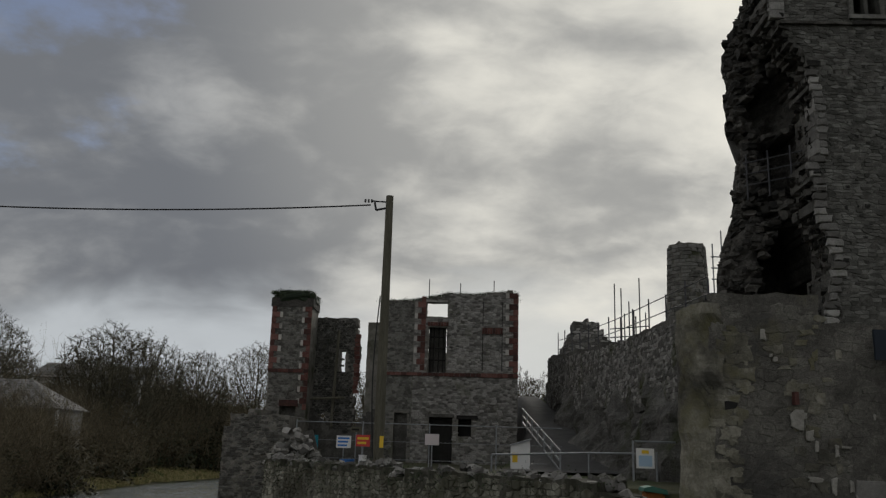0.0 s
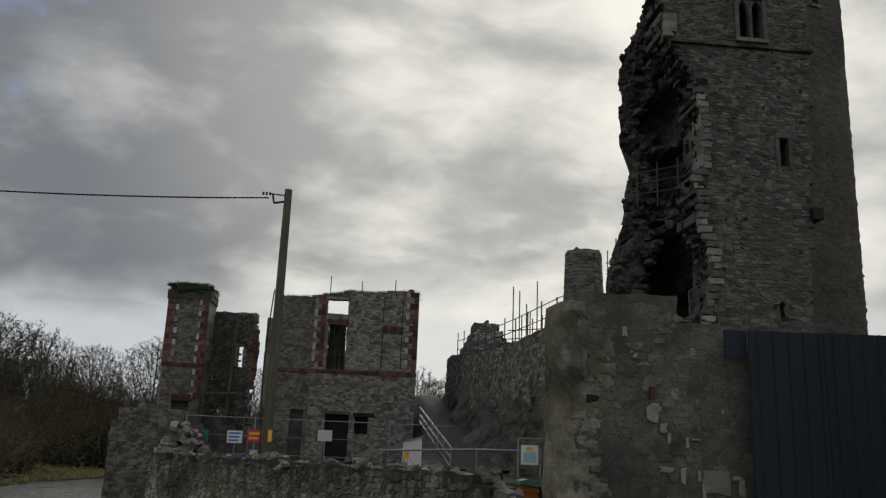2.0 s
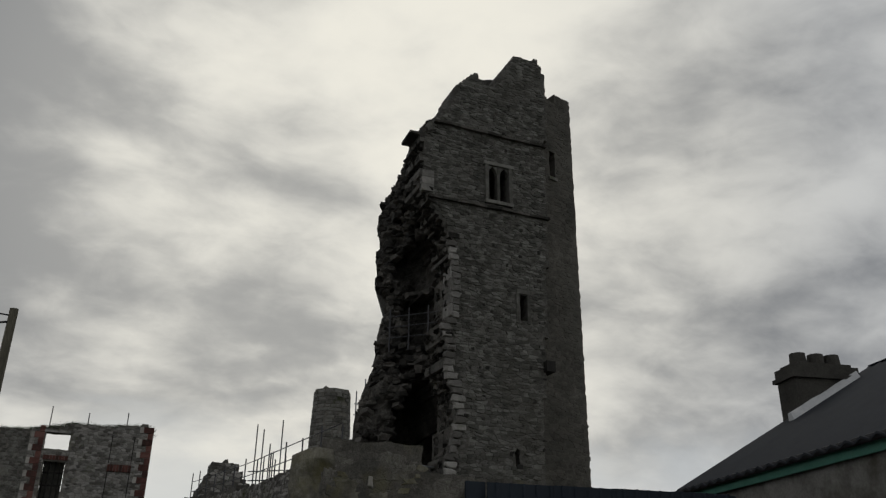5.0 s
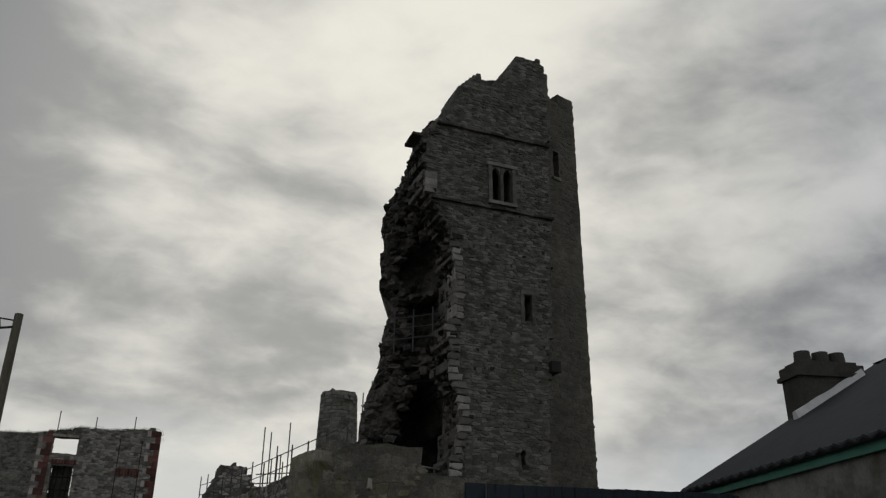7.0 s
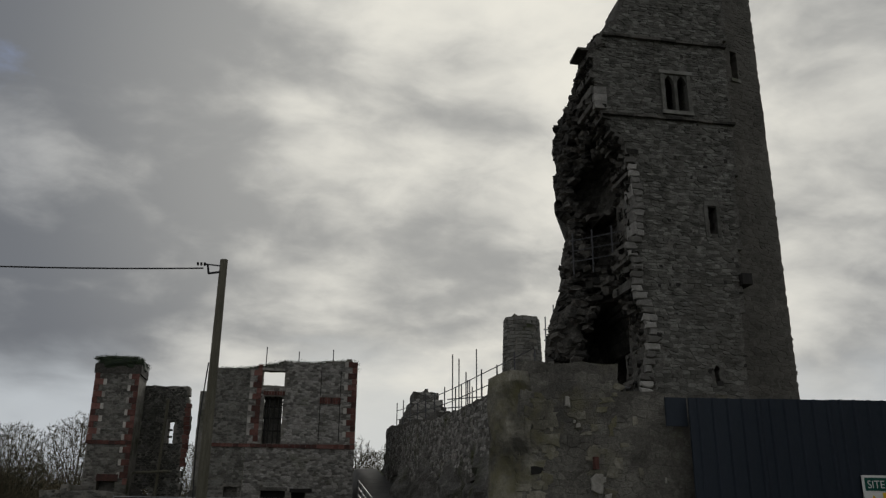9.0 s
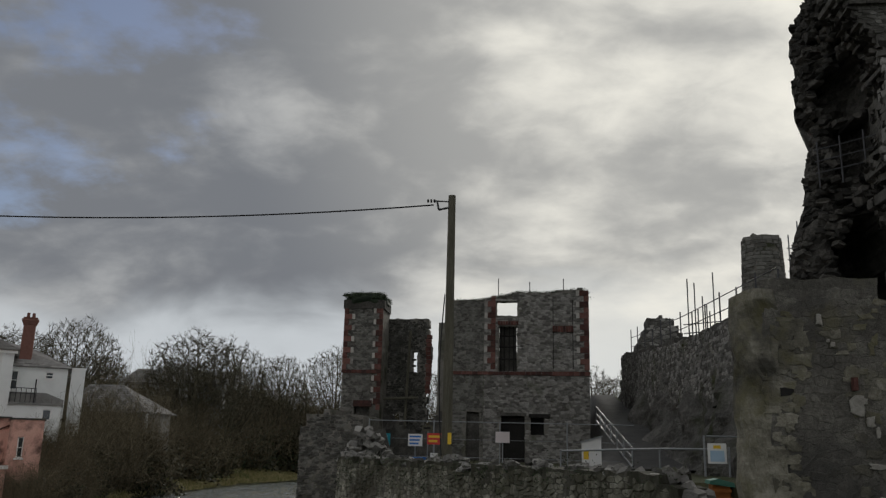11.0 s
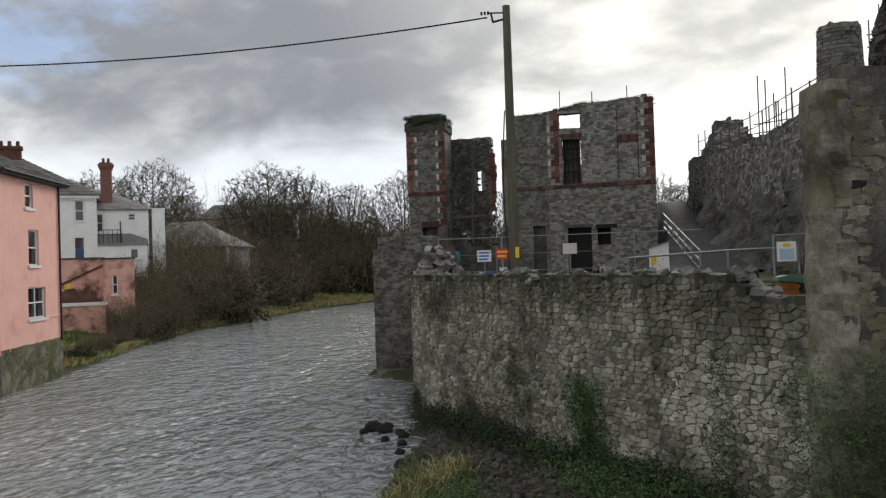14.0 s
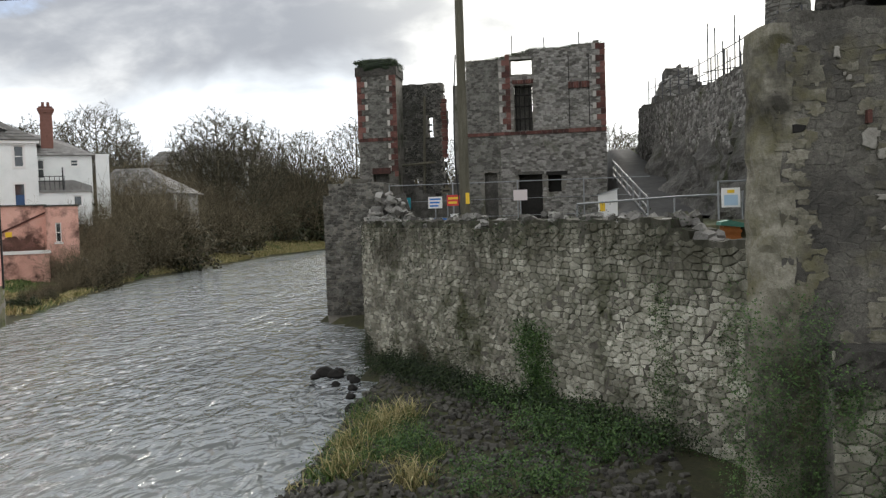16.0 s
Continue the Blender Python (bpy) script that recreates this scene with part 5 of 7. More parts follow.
part("cross_beam", MB().rod((-6.9, 38.5, 6.95), (-5.3, 38.6, 7.05), 0.06, n=6), M_POLE, frag)
low = thing("low_ruin_wall", (-4.3, 38.2, 4.25), "low broken wall linking turret and gatehouse", "wall", kind="structure")
part("core", masonry(MB(), frame_of((-7.0, 38.6), (-3.5, 37.9)), 0, 3.5, 4.0, 7.2, 0.6, lambda s, z: z < np.interp(s, [0, 1.2, 2.0, 3.5], [6.6, 5.6, 5.5, 6.8]) + 0.2 * noise.noise(Vector((s * 2, 0, 1))), 0.16, 0.06), M_DARKROCK, low)
lwr = thing("front_ruin_wall", (-7.6, 36.6, 4.25), "low overgrown wall in front of the turret", "wall", kind="structure")
part("core", masonry(MB(), frame_of((-7.2, 35.2), (-6.4, 36.9)), 0, 1.9, 4.0, 6.5, 0.5, lambda s, z: z < 5.9 - 0.5 * s + 0.2 * noise.noise(Vector((s * 2, 0, 4))), 0.16, 0.06), M_DARKROCK, lwr)

# ---- rock face, curtain wall and stump ----
rock = thing("castle_rock", (6, 34, 4), "grey rock outcrop carrying a curtain wall", "rock", kind="structure")
rk = MB()
RN, RZ = 120, 40
for i in range(RN + 1):
    t = i / RN
    y = 49 - 27.2 * t
    x = 4.25 + 1.75 * t
    ztop = float(np.interp(t, [0, 0.08, 0.2, 0.35, 0.6, 1.0], [7.4, 8.4, 9.6, 9.5, 8.9, 8.4]))
    for j in range(RZ + 1):
        u = j / RZ
        z = 3.6 + (ztop - 3.6) * u
        lean = 0.5 * (1 - u) ** 2 + 0.75 * (1 - u) * min(1.0, t * 5)
        v = Vector((x, y * 0.8, z))
        n = noise.noise(v * 0.45) * 0.9 + noise.noise(v * 1.2) * 0.55 + noise.noise(v * 3.1) * 0.3
        n *= 0.35 + 0.65 * max(0.0, 1 - max(0.0, u - 0.45) * 1.6)
        rk.v.append((x - lean - n * 0.7 + 0.5 * u, y + 0.3 * noise.noise(v * 1.1), z))
    rk.v.append((x + 4.5, y, ztop + 0.1))
n1 = RZ + 2
rk.f = [(i * n1 + j, (i + 1) * n1 + j, (i + 1) * n1 + j + 1, i * n1 + j + 1) for i in range(RN) for j in range(RZ + 1)]
rk.v.append((10.5, 21.8, 3.6))
rk.f.append(tuple(range(RN * n1, (RN + 1) * n1)) + (len(rk.v) - 1,))
part("rock_face", rk, M_ROCK, rock, "craggy grey limestone face")
CM = frame_of((4.42, 45.0), (6.05, 20.0))
c_top = lambda s: float(np.interp(s, [0, 4, 8, 14, 25], [9.7, 9.35, 9.15, 8.8, 8.45]))
keep_c = lambda s, z: z < c_top(s) + 0.08 * noise.noise(Vector((s * 2, 0, 6))) and z > c_top(s) - 2.3 - 0.7 * noise.noise(Vector((s * 0.5, 2, 0)))
part("curtain_wall", masonry(MB(), CM, 2, 25, 5.0, 10.2, 0.8, keep_c, 0.3, 0.06), M_DARKROCK, rock)
part("stone", stones(CM, 2, 25, 5.2, 10.0, 0.22, 0.11, keep_c, 47, 0.026, 0.94)[0], M_STONE, rock, kind="stuff")
pk = thing("broken_wall_block", (6.8, 46.8, 8), "broken block of masonry crowning the rock", "ruin", kind="structure")
keep_k = lambda s, z: z < np.interp(s, [0, 0.3, 0.9, 1.2, 2.4, 2.7, 4.5], [8.8, 10.2, 11.4, 12.1, 12.05, 11.3, 9.6]) + 0.12 * noise.noise(Vector((s * 3, 0, 3)))
KM = frame_of((5.3, 46.0), (9.8, 46.0))
part("core", masonry(MB(), KM, 0, 4.5, 7.4, 12.4, 1.6, keep_k, 0.2, 0.07), M_DARKROCK, pk)
part("stone", stones(KM, 0, 4.5, 7.6, 12.3, 0.34, 0.17, keep_k, 48, 0.04)[0], M_STONE, pk, kind="stuff")
stump = thing("round_stump_tower", (10.2, 36.9, 8), "round weathered stone turret stump", "turret", kind="structure")
sm = MB()
for j in range(27):
    z = 8.2 + j * 0.231
    for i in range(28):
        a = 2 * math.pi * i / 28
        rr = 0.80 + 0.12 * (14.2 - z) / 3.0 + 0.05 * hash3(i, j, 3)
        zz = z + (0.12 * hash3(i, 9, 2) if j == 26 else 0)
        sm.v.append((10.2 + rr * math.cos(a), 36.9 + rr * math.sin(a), zz))
sm.f = [(j * 28 + i, j * 28 + (i + 1) % 28, (j + 1) * 28 + (i + 1) % 28, (j + 1) * 28 + i) for j in range(26) for i in range(28)] + [tuple(26 * 28 + i for i in range(28))]
part("shaft", sm, M_MORTAR, stump)
sr = random.Random(61)
sst = MB()
for z in np.arange(8.6, 14.1, 0.17):
    a = sr.uniform(0, 1)
    while a < 2 * math.pi + 0.2:
        w = sr.uniform(0.2, 0.45)
        rr = 0.80 + 0.12 * (14.2 - z) / 3.0
        vs, fs = stone_shape(w * 0.92, 0.155, 0.035, sr)
        mm = Matrix.Translation((10.2, 36.9, z)) @ Matrix.Rotation(a, 4, "Z") @ Matrix.Translation((0, -rr, 0))
        sst.add([mm @ Vector(p) for p in vs], fs)
        a += w / rr
part("stone", sst, M_TOWER, stump, kind="stuff")

# ---- pink riverside houses ----
PA, PB = (-23.9, 29.7), (-25.8, 36.4)
HM = frame_of(PA, PB)


def block(mb, m, s0, s1, y0, y1, z0, z1):
    return mb.box((s0, y0, z0), (s1, y1, z1), m)


def panel_with_holes(m, s0, s1, z0, top, thick, holes, y0=0.0):
    """A rendered wall with true openings; top(s) gives its height."""
    cuts = sorted({s0, s1, *[v for h in holes for v in h[:2]], *[s0 + (s1 - s0) * k / 6 for k in range(7)]})
    mb = MB()
    for a, b in zip(cuts, cuts[1:]):
        if b - a < 1e-4:
            continue
        mid = (a + b) / 2
        spans = sorted((h[2], h[3]) for h in holes if h[0] < mid < h[1])
        z = z0
        for lo, hi in spans + [(None, None)]:
            e0, e1 = (top(a), top(b)) if lo is None else (lo, lo)
            if min(e0, e1) > z:
                vs = [(a, y0, z), (b, y0, z), (b, y0 + thick, z), (a, y0 + thick, z), (a, y0, e0), (b, y0, e1), (b, y0 + thick, e1), (a, y0 + thick, e0)]
                mb.add([m @ Vector(p) for p in vs], [(3, 2, 1, 0), (4, 5, 6, 7), (0, 1, 5, 4), (1, 2, 6, 5), (2, 3, 7, 6), (3, 0, 4, 7)])
            z = hi
    mb.weld = True
    return mb


def sash(parent, m, s0, s1, z0, z1, y0, bars=1, mullion=0, sill=True):
    w = part("window", MB().box((s0, y0 + 0.16, z0), (s1, y0 + 0.18, z1), m), M_GLASS, parent, "white-framed sash window")
    f = MB()
    t = 0.07
    for a, b in (((s0, z0), (s0 + t, z1)), ((s1 - t, z0), (s1, z1)), ((s0, z0), (s1, z0 + t)), ((s0, z1 - t), (s1, z1))):
        f.box((a[0], y0 + 0.09, a[1]), (b[0], y0 + 0.15, b[1]), m)
    for k in range(bars):
        z = z0 + (z1 - z0) * (k + 1) / (bars + 1)
        f.box((s0, y0 + 0.10, z - 0.03), (s1, y0 + 0.15, z + 0.03), m)
    for k in range(mullion):
        s = s0 + (s1 - s0) * (k + 1) / (mullion + 1)
        f.box((s - 0.03, y0 + 0.10, z0), (s + 0.03, y0 + 0.15, z1), m)
    part("window_frame", f, M_TRIM, w)
    if sill:
        part("window_sill", MB().box((s0 - 0.1, y0 - 0.08, z0 - 0.12), (s1 + 0.1, y0 + 0.12, z0), m), M_TRIM, w)
    # added dark sheet behind the glass, standing for the unlit room
    part("blind", MB().box((s0 + 0.05, y0 + 0.22, z0), (s1 - 0.05, y0 + 0.24, z1), m), M_DARK, w)


def slates(mb, a, b, c, d, rows, w=0.5):
    """Slate courses on the slope with eave a-b and ridge d-c."""
    a, b, c, d = (Vector(p) for p in (a, b, c, d))
    nrm = (b - a).cross(d - a).normalized()
    if nrm.z < 0:
        nrm = -nrm
    r = random.Random(int(abs(a.x * 10)))
    for i in range(rows):
        t0, t1 = i / rows, (i + 1.12) / rows
        p0, p1, q0, q1 = a.lerp(d, t0), b.lerp(c, t0), a.lerp(d, min(1, t1)), b.lerp(c, min(1, t1))
        n = max(1, int((p1 - p0).length / w))
        for k in range(n):
            u0, u1 = k / n + 0.004, (k + 1) / n - 0.004
            mb.add([p0.lerp(p1, u0) + nrm * 0.045, p0.lerp(p1, u1) + nrm * (0.045 + r.uniform(-.01, .01)), q0.lerp(q1, u1) + nrm * 0.012, q0.lerp(q1, u0) + nrm * 0.012, p0.lerp(p1, u0), p0.lerp(p1, u1)], [(0, 1, 2, 3), (4, 5, 1, 0)])
    mb.add([a - nrm * 0.05, b - nrm * 0.05, c - nrm * 0.05, d - nrm * 0.05, a, b, c, d], [(0, 1, 2, 3), (7, 6, 5, 4), (0, 4, 5, 1), (1, 5, 6, 2), (2, 6, 7, 3), (3, 7, 4, 0)])


tall = thing("pink_house", (*PB, 1.0), "three-storey pink rendered riverside house with slate roof", "house")
hs = [(2.35, 3.45, 5.36, 6.95), (2.05, 2.95, 7.9, 8.98), (2.2, 4.1, 3.0, 4.4)]
part("wall", panel_with_holes(HM, -0.57, 5.9, 1.7, lambda s: 9.3, 0.35, hs), M_PINK, tall, "pink painted render")
part("side_wall", MB().box((5.55, 0.35, 0.2), (5.9, 8.2, 9.3), HM).box((-0.57, 0.35, 1.0), (-0.25, 8.2, 9.3), HM).box((-0.57, 8.2, 0.2), (5.9, 8.5, 9.3), HM), M_PINK, tall)
sash(tall, HM, *hs[0], 0.0)
sash(tall, HM, *hs[1], 0.0)
sash(tall, HM, *hs[2], 0.0, 1, 1)
rf = MB()
E = lambda s, y, z: HM @ Vector((s, y, z))
e0, e1, e2, e3 = E(-0.95, -0.4, 9.25), E(6.3, -0.4, 9.25), E(6.3, 8.9, 9.25), E(-0.95, 8.9, 9.25)
r0, r1 = E(2.66, 3.3, 11.3), E(2.66, 8.9, 11.3)
slates(rf, e0, e1, r0 + Vector((0, 0.01, 0)), r0, 12)
slates(rf, e1, e2, r1, r0, 12)
slates(rf, e3, e0, r0, r1, 12)
part("roof", rf, M_SLATE, tall, "mossy hipped slate roof")
part("gutter", MB().rod(e0, e1, 0.07, n=6).rod(e1, e2, 0.07, n=6), M_BLACK, tall)
part("soffit", MB().box((-0.9, -0.36, 9.12), (6.25, 0.0, 9.2), HM), M_BLACK, tall)
part("foundation", masonry(MB(), HM, -0.57, 6.0, -0.6, 1.72, 0.5, lambda s, z: True, 0.35, 0.06), M_MORTAR, tall, "mossy stone footing in the river")
part("footing_stone", stones(HM, -0.5, 5.9, -0.2, 1.7, 0.3, 0.14, lambda s, z: True, 71, 0.012, 0.98)[0], M_MOSSWALL, tall, kind="stuff")
part("down_pipe", MB().rod(E(5.75, -0.07, 9.1), E(5.75, -0.07, 1.8), 0.05, n=6), M_BLACK, tall)

lowh = thing("pink_gabled_house", (*PA, 1.0), "two-storey pink rendered house with valley roof", "house")
hs2 = [(-2.2, -1.2, 5.68, 7.15), (-2.1, -0.75, 3.15, 4.4), (-4.85, -4.0, 5.6, 7.08), (-4.7, -3.85, 3.05, 4.34)]
tops = lambda s: float(np.interp(s, [-10, -6.3, -2.94, -0.57], [9.7, 8.6, 7.62, 8.8]))
part("wall", panel_with_holes(HM, -10, -0.57, 1.8, tops, 0.35, hs2, 0.25), M_PINK, lowh, "pink painted render")
for h in hs2:
    sash(lowh, HM, *h, 0.25, 1, 1 if h[1] - h[0] > 1.2 else 0)
part("foundation", masonry(MB(), HM.copy() @ Matrix.Translation((0, 0.2, 0)), -10, -0.57, -0.6, 1.85, 0.5, lambda s, z: True, 0.35, 0.06), M_MORTAR, lowh, "mossy stone footing in the river")
part("footing_stone", stones(HM @ Matrix.Translation((0, 0.2, 0)), -9.9, -0.6, -0.2, 1.8, 0.3, 0.14, lambda s, z: True, 72, 0.012, 0.98)[0], M_MOSSWALL, lowh, kind="stuff")
rf = MB()
slates(rf, E(-2.94, 0.1, 7.66), E(-2.94, 8, 7.66), E(-0.4, 8, 8.95), E(-0.4, 0.1, 8.95), 5, 1.2)
slates(rf, E(-2.94, 8, 7.7), E(-2.94, 0.1, 7.7), E(-10, 0.1, 9.8), E(-10, 8, 9.8), 12, 1.2)
part("roof", rf, M_SLATE, lowh)
part("verge_board", MB().prism([(-2.94, 7.5), (-0.57, 8.7), (-0.57, 8.92), (-2.94, 7.72)], HM @ Matrix.Translation((0, 0.16, 0)) @ Matrix.Diagonal((1, 0.1, 1, 1))), M_TRIM, lowh, "white verge board")
part("verge_strip", MB().prism([(-10, 9.62), (-2.94, 7.54), (-2.94, 7.68), (-10, 9.76)], HM @ Matrix.Translation((0, 0.18, 0)) @ Matrix.Diagonal((1, 0.08, 1, 1))), M_SLATE, lowh)
part("down_pipe", MB().rod(E(-2.94, 0.15, 7.5), E(-2.94, 0.15, 0.4), 0.07, n=6).box((-3.15, 0.02, 7.3), (-2.72, 0.26, 7.65), HM), M_BLACK, lowh, "black drainpipe with hopper")
part("chimney", MB().box((-6.75, 1.2, 8.3), (-6.1, 1.9, 9.75), HM).box((-6.8, 1.15, 9.7), (-6.05, 1.95, 9.85), HM), M_PINK, lowh)
part("service_pipe", MB().rod(E(-2.4, 0.2, 2.75), E(5.6, -0.04, 3.0), 0.03, n=5), M_PINK, lowh)

yellow = thing("yellow_house", (-21.4, 20.8, 1.0), "pale yellow rendered house beside the pink one", "house")
part("wall", MB().box((-13.0, 0.18, 1.8), (-6.32, 0.6, 8.2), HM), M_YELLOW, yellow, "pale yellow render")
part("foundation", masonry(MB(), HM @ Matrix.Translation((0, 0.12, 0)), -13.0, -6.32, -0.6, 1.85, 0.5, lambda s, z: True, 0.35, 0.06), M_MORTAR, yellow, "mossy stone footing in the river")
part("roof", MB().prism([(-13.2, 8.2), (-6.2, 8.2), (-6.2, 8.35), (-13.2, 8.35)], HM @ Matrix.Diagonal((1, 6.0, 1, 1))), M_SLATE, yellow)

# ---- annex and white house ----
annex = thing("pink_annex", (-33.3, 52.5, 1.0), "low weathered pink annex beside the river", "annex")
AM = frame_of((-32.45, 53.0), (-31.6, 53.526))
hole = [(-1.47, -1.10, 3.5, 4.84)]
part("wall", panel_with_holes(AM, -2.04, 0.0, 0.6, lambda s: 5.95, 0.3, hole), M_DIRTYPINK, annex, "stained pink render")
sash(annex, AM, *hole[0], 0.0, 1, 0)
part("side_wall", MB().box((-0.3, 0.3, 0.6), (0.0, 2.6, 5.95), AM).box((-2.04, 0.3, 0.6), (-1.8, 1.5, 5.95), AM), M_DIRTYPINK, annex)
part("rear_wall", MB().box((-6.5, 1.2, 0.6), (-2.04, 1.5, 6.05), AM), M_DIRTYPINK, annex, "weathered pink wall with exposed lean-to scar")
part("lean_to_scar", MB().prism([(-5.3, 4.15), (-2.1, 5.62), (-2.1, 5.5), (-5.3, 4.0)], AM @ Matrix.Translation((0, 1.12, 0)) @ Matrix.Diagonal((1, 0.08, 1, 1))), M_BRICK, annex, "dark line of a vanished lean-to roof")
part("damp_patch", masonry(MB(), AM @ Matrix.Translation((0, 1.17, 0)), -6.2, -2.2, 2.8, 4.9, 0.02, lambda s, z: z < 3.9 - 0.22 * (s + 4.2) ** 2 * 0.6 + 0.7 * noise.noise(Vector((s * 1.3, 0.5, z * 1.3))), 0.09, 0.03), M_DAMP, annex, "brown damp patch under the scar")
part("yard_wall", MB().box((-6.5, -0.8, 0.4), (-1.9, -0.5, 2.8), AM), M_DIRTYPINK, annex)
part("coping", MB().box((-6.5, -0.9, 2.8), (-1.8, -0.4, 3.02), AM), M_TRIM, annex, "white coping")
part("roof_edge", MB().box((-6.6, 1.1, 6.05), (-2.0, 1.6, 6.14), AM).box((-2.1, -0.08, 5.95), (0.08, 2.7, 6.06), AM), M_SLATE, annex)
part("notice_plate", MB().box((-4.6, 1.08, 3.95), (-4.2, 1.12, 4.3), AM), M_SIGN_Y, annex, "small yellow plate")
part("vent_pipe", MB().tube([AM @ Vector(p) for p in ((0.5, 0.2, 0.8), (0.5, 0.2, 1.9), (0.42, 0.2, 2.15), (0.1, 0.2, 2.25))], 0.09, 8), M_STEEL, annex, "pale bent pipe")

white = thing("white_house", (-41, 57, 4), "white rendered house with slate roofs and brick chimney", "house")
VM = frame_of((-38.65, 58.0), (-37.82, 58.557))
hw = [(-1.58, -0.92, 9.13, 10.72), (-1.62, -0.97, 6.1, 7.85)]
part("wall", panel_with_holes(VM, -9.0, 0.0, 2.5, lambda s: 11.0, 0.3, hw), M_WHITE, white)
sash(white, VM, *hw[0], 0.0)
part("window_surround", MB().box((-1.72, -0.04, 9.0), (-1.58, 0.1, 10.85), VM).box((-0.92, -0.04, 9.0), (-0.78, 0.1, 10.85), VM).box((-1.72, -0.045, 10.72), (-0.78, 0.1, 10.88), VM), M_TRIM, white)
part("door", MB().box((-1.6, 0.15, 6.1), (-0.99, 0.2, 7.05), VM), M_BLUE, white, "deep blue door")
part("door_frame", MB().box((-1.72, -0.03, 6.0), (-1.6, 0.2, 7.83), VM).box((-0.99, -0.03, 6.0), (-0.87, 0.2, 7.83), VM).box((-1.72, -0.035, 7.83), (-0.87, 0.2, 7.97), VM), M_TRIM, white)
part("door_light", MB().box((-1.6, 0.14, 7.05), (-0.99, 0.18, 7.83), VM), M_GLASS, white)
part("side_wall", MB().box((-0.3, 0.3, 2.5), (0.0, 9.0, 11.0), VM), M_WHITE, white)
part("cornice", MB().box((-9.0, -0.2, 10.9), (0.2, 0.05, 11.15), VM), M_TRIM, white, "white eaves cornice")
for k in range(13):
    part("bracket", MB().box((-3.0 + k * 0.24, -0.14, 10.76), (-2.9 + k * 0.24, 0.0, 10.9), VM), M_TRIM, white)
rf = MB()
V = lambda s, y, z: VM @ Vector((s, y, z))
slates(rf, V(-9.2, -0.3, 11.15), V(0.3, -0.3, 11.15), V(-5.7, 4.5, 14.6), V(-9.2, 4.5, 14.6), 14, 0.5)
slates(rf, V(0.3, -0.3, 11.15), V(0.3, 9.3, 11.15), V(-5.69, 4.6, 14.6), V(-5.7, 4.5, 14.6), 14, 0.5)
part("roof", rf, M_SLATE, white, "weathered slate roof")
part("chimney", MB().box((-7.2, 4.1, 14.0), (-5.5, 4.9, 15.4), VM).box((-7.3, 4.0, 15.2), (-5.4, 5.0, 15.45), VM), M_CHIMBRICK, white)
for u in (-6.95, -6.35, -5.75):
    part("chimney_pot", MB().rod(V(u, 4.5, 15.45), V(u, 4.5, 15.9), 0.16, 0.13, 8), M_CHIMBRICK, white)

wing = thing("white_house_wing", (-39, 64, 4), "lower white rear wing with tall red brick chimney", "house")
VW = frame_of((-37.8, 64.0), (-36.94, 64.511))
hv = [(-4.09, -3.58, 8.5, 10.0), (-1.63, -1.04, 9.45, 10.0)]
part("wall", panel_with_holes(VW, -5.0, 0.0, 2.5, lambda s: 10.3, 0.3, hv), M_WHITE, wing)
for h in hv:
    sash(wing, VW, *h, 0.0, 1, 0)
part("side_wall", MB().box((-0.3, 0.3, 2.5), (0.0, 6.0, 10.3), VW), M_WHITE, wing)
rf = MB()
V2 = lambda s, y, z: VW @ Vector((s, y, z))
slates(rf, V2(-5.4, -0.3, 10.35), V2(0.3, -0.3, 10.35), V2(-2.7, 3.0, 12.0), V2(-5.4, 3.0, 12.6), 10, 0.5)
slates(rf, V2(0.3, -0.3, 10.35), V2(0.3, 6.3, 10.35), V2(-2.69, 3.1, 12.0), V2(-2.7, 3.0, 12.0), 10, 0.5)
part("roof", rf, M_OLDSLATE, wing, "pale weathered slates")
ch = MB().box((-3.75, 0.6, 10.4), (-2.85, 1.4, 14.1), VW)
for zz, g in ((13.8, 0.06), (13.95, 0.12), (14.1, 0.18), (14.25, 0.08)):
    ch.box((-3.75 - g, 0.6 - g, zz), (-2.85 + g, 1.4 + g, zz + 0.14), VW)
part("chimney", ch, M_CHIMBRICK, wing, "tall red brick chimney")
for u in (-3.5, -3.1):
    part("chimney_pot", MB().rod(V2(u, 1.0, 14.39), V2(u, 1.0, 14.8), 0.14, 0.11, 8), M_CHIMBRICK, wing)
part("end_chimney", MB().box((0.28, 0.1, 5.0), (1.32, 0.8, 10.35), VW).box((0.22, 0.04, 10.35), (1.38, 0.86, 10.45), VW), M_WHITE, wing)
LA = frame_of((-35.6, 60.0), (-34.74, 60.511))
hl = [(-1.27, -0.66, 6.1, 6.9)]
part("low_annex", panel_with_holes(LA, -4.2, 0.0, 2.5, lambda s: 7.2, 0.3, hl), M_WHITE, wing)
sash(wing, LA, *hl[0], 0.0, 0, 0)
part("low_annex_side", MB().box((-0.3, 0.3, 2.5), (0.0, 3.6, 7.2), LA), M_WHITE, wing)
part("low_roof", MB().box((-4.2, -0.15, 7.2), (0.1, 3.6, 7.36), LA).prism([(-4.0, 8.2), (-1.2, 8.2), (0.1, 7.7), (0.1, 7.36), (-4.0, 7.36)], LA @ Matrix.Translation((0, 2.0, 0)) @ Matrix.Diagonal((1, 1.6, 1, 1))), M_OLDSLATE, wing)
rl = MB()
for k in range(7):
    rl.rod(LA @ Vector((-4.0 + k * 0.35, 1.7, 7.3)), LA @ Vector((-4.0 + k * 0.35, 1.7, 8.5)), 0.025, n=5)
